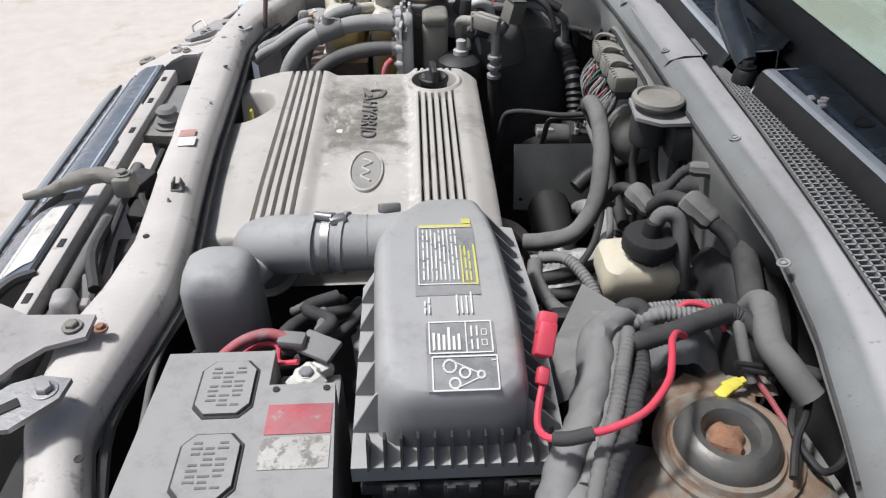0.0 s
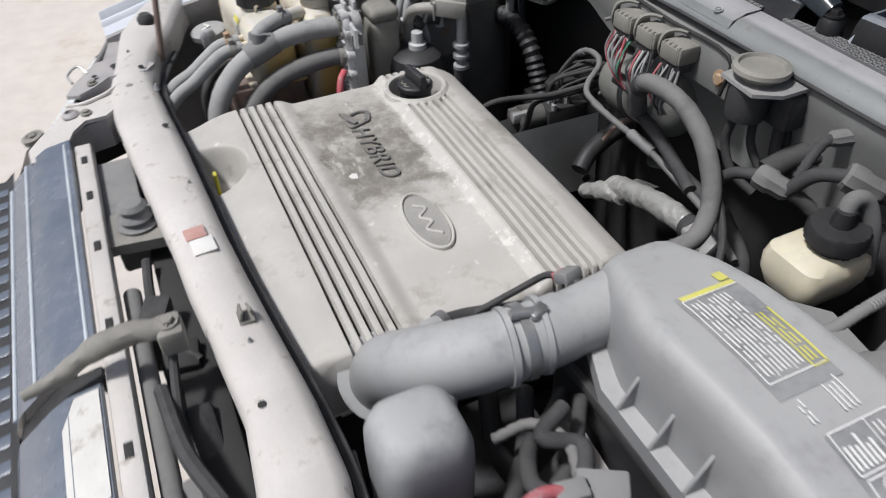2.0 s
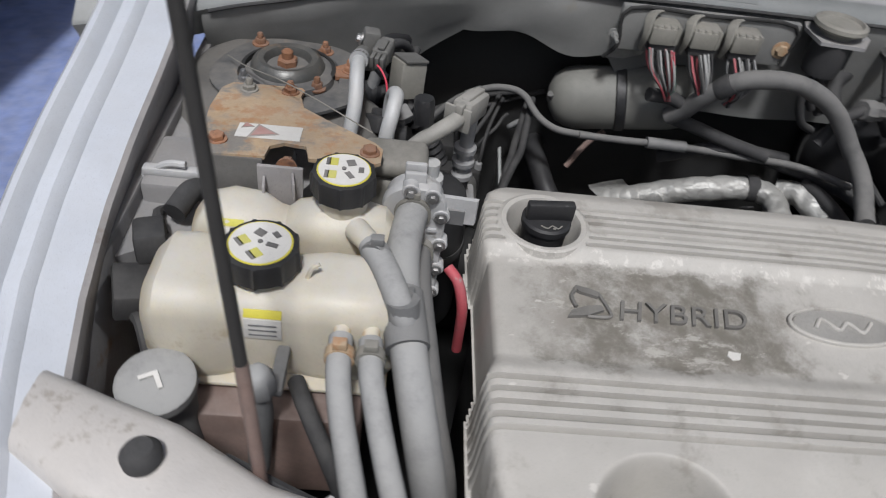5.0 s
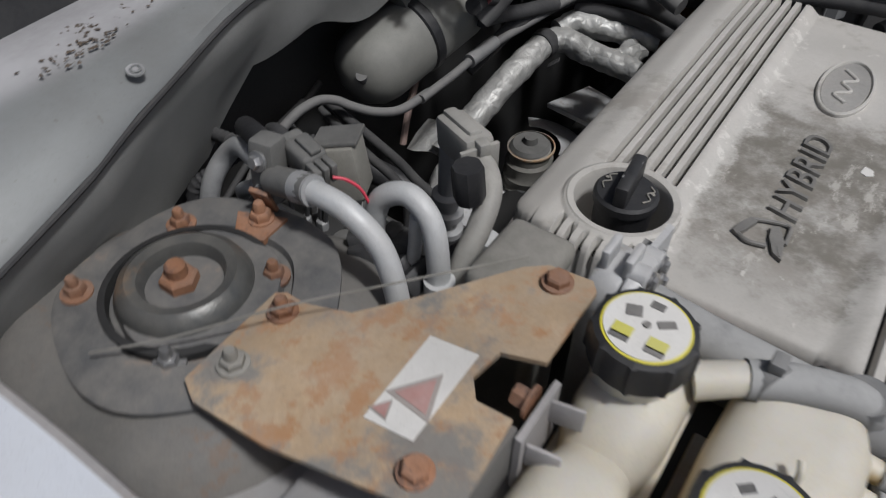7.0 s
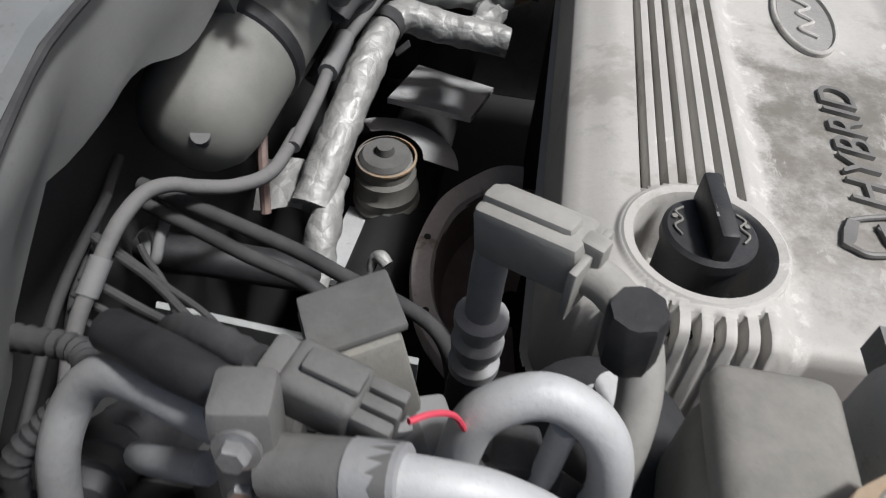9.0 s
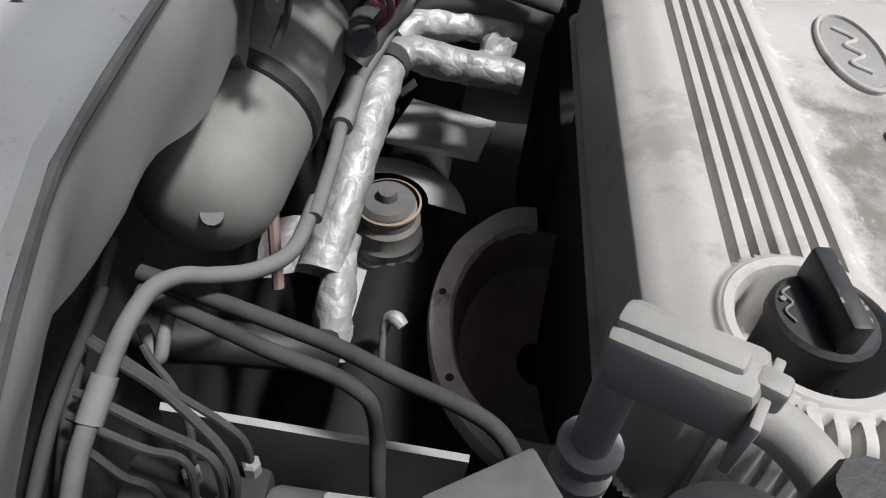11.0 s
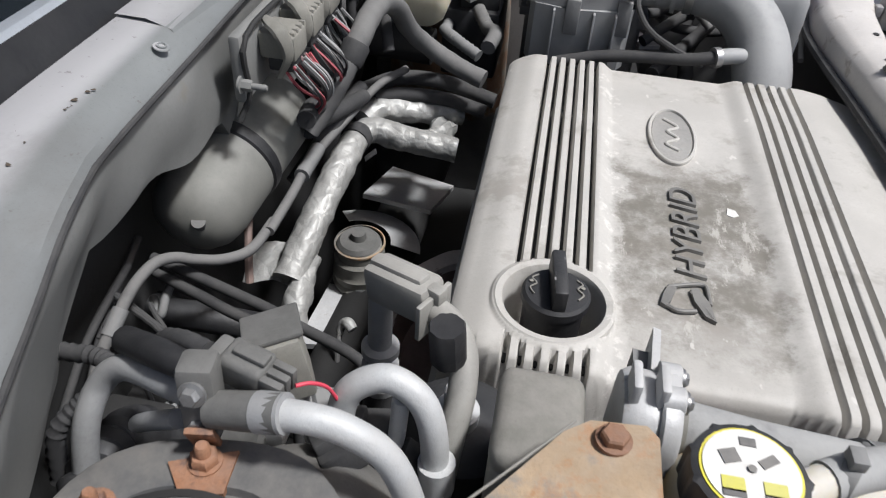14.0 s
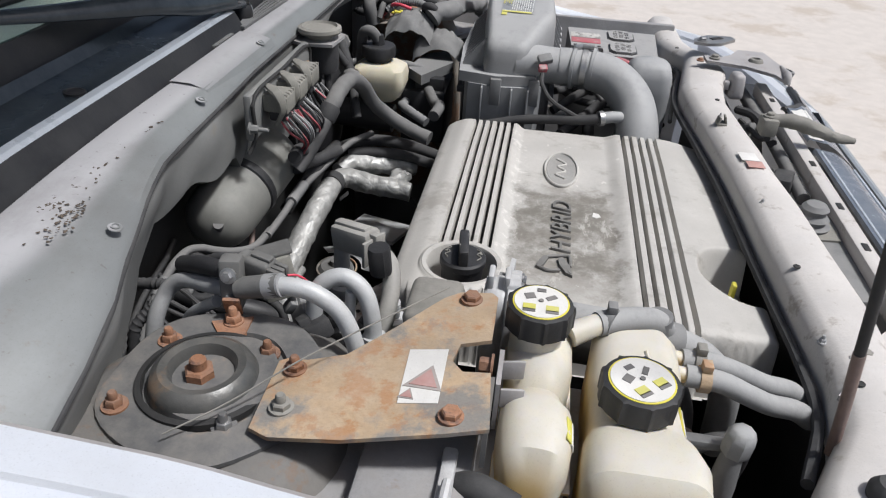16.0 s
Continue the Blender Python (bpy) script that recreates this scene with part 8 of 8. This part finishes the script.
for pts, r in (([(0.381, -0.526, 1.040), (0.415, -0.526, 1.033), (0.454, -0.525, 1.025), (0.470, -0.534, 1.023), (0.476, -0.556, 1.021), (0.469, -0.587, 1.019), (0.447, -0.623, 1.019), (0.423, -0.637, 1.021), (0.413, -0.622, 1.025), (0.409, -0.597, 1.029), (0.420, -0.575, 1.027)], 0.0034),
               ([(0.443, -0.523, 1.025), (0.456, -0.534, 1.025), (0.445, -0.555, 1.027), (0.426, -0.585, 1.029), (0.406, -0.612, 1.031), (0.389, -0.647, 1.029)], 0.0036), ([(0.386, -0.528, 1.036), (0.416, -0.532, 1.030), (0.451, -0.528, 1.026)], 0.003)):
    solo("black_lead", tube(pts, r, 8), M_BLACK, "thin black lead over the strut tower", "cable", "black leads")
solo("lead_tape", lathe([(0.006, -0.012), (0.0085, -0.008), (0.008, 0.008), (0.005, 0.012)], (0.456, -0.528, 1.024), (0.959, -0.427, -0.026), 14), M_RUBBER, "black tape binding the leads", "tape")
solo("strut_strip", prism([(0.434, -0.565), (0.443, -0.565), (0.452, -0.65), (0.436, -0.65)], 0.985, 0.991, 0.001), M_INSUL, "pale metal seam strip beside the tower", "seam")

# ---- wipers, scuttle corner ----
wiper = thing("wiper_arm", (0.56, -0.05, 1.1), "black wiper arm on its pivot", "wiper", "wiper arms")
part("pivot", lathe([(0.015, 0), (0.017, 0.004), (0.016, 0.026), (0.012, 0.032), (0, 0.034)], (0.537, -0.075, 1.108), seg=20), M_BLACK, wiper)
part("nut", hexbolt((0.537, -0.075, 1.142), 0.008, 0.009), M_DARK, wiper)
part("arm", tube([(0.537, -0.07, 1.146), (0.540, -0.03, 1.158), (0.552, 0.06, 1.172), (0.575, 0.14, 1.188), (0.61, 0.24, 1.20), (0.66, 0.36, 1.215)], [0.014, 0.019, 0.021, 0.018, 0.013, 0.008], 12, 6, squash=0.6), M_SCUTTLE, wiper, "broad glossy black arm")
part("blade", tube([(0.655, 0.02, 1.206), (0.668, 0.3, 1.218), (0.668, 0.6, 1.216)], 0.006, 8), M_BLACK, wiper)

random.seed(21)
grit = bmesh.new()
for i in range(260):
    x, y = random.uniform(0.16, 0.44), random.uniform(0.60, 0.735)
    if math.hypot(x - 0.29, y - 0.63) < 0.11:
        continue
    r = random.choice((0.0008, 0.001, 0.0015, 0.0022))
    lathe([(r, 0), (r * 0.7, r * 0.5), (0, r * 0.6)], (x, y, 0.9855 + 0.01 * math.sin(30 * x)), seg=5, bm=grit, wob=lambda a: 1 + 0.4 * math.sin(a * 2 + i))
tagged(solo("grit", grit, M_DIRT, "brown grit scattered on the inner wing", "dirt"), kind="stuff")

# ---- neighbouring vehicle beyond the passenger fender ----
van = thing("parked_van", (1.6, 2.6, 0.0), "pale parked van with a rusty lower edge", "van")
M_VAN = material("cream_van_paint", (0.8, 0.78, 0.72), 0.4, var=0.06, dust=0.3, dust_col=(0.6, 0.57, 0.52), bump=0.02)
part("body", loft([[(x, 2.08 - 0.09 * (x + 0.6) + d, z) for d, z in ((0.10, 0.42), (0.02, 0.44), (0.0, 0.50), (0.03, 0.62), (0.10, 0.80), (0.17, 1.0), (0.24, 1.15), (0.45, 1.75), (0.7, 1.82), (1.5, 1.84), (1.56, 1.7), (1.56, 0.42))] for x in np.linspace(0.12, 4.6, 14)], True), M_VAN, van)
part("rusty_sill", loft([[(x, 1.935 - 0.09 * (x - 1.0) + d, z) for d, z in ((0.01, 0.45), (0.0, 0.425), (0.012, 0.40))] for x in np.linspace(0.3, 4.6, 40)]), M_RUSTPLATE, van, "thin rusty sill edge")
for x in (0.75, 3.6):
    w = part("wheel", lathe([(0.10, -0.1), (0.20, -0.1), (0.21, -0.08), (0.33, -0.09), (0.345, -0.06), (0.345, 0.1), (0.33, 0.11)], (x, 2.07 - 0.09 * (x - 1.0), 0.345), (0, 1, 0), 36), M_BLACK, van, "black tyre")
    part("rim", lathe([(0.0, -0.085), (0.1, -0.09), (0.2, -0.075)], (x, 2.07 - 0.09 * (x - 1.0), 0.345), (0, 1, 0), 30), M_STEEL, w, "dull steel rim")
# blue strip laid over the concrete around the parked van
M_BLUE = material("floor_blue", (0.17, 0.225, 0.43), 0.5, dust=0.35, var=0.3, dust_col=(0.36, 0.38, 0.46))
solo("blue_floor_strip", box(-0.2, 5.0, 1.25, 3.6, 0.004, 0.012, 0.002), M_BLUE, "dark blue floor strip beside the van", "floor paint", kind="structure")
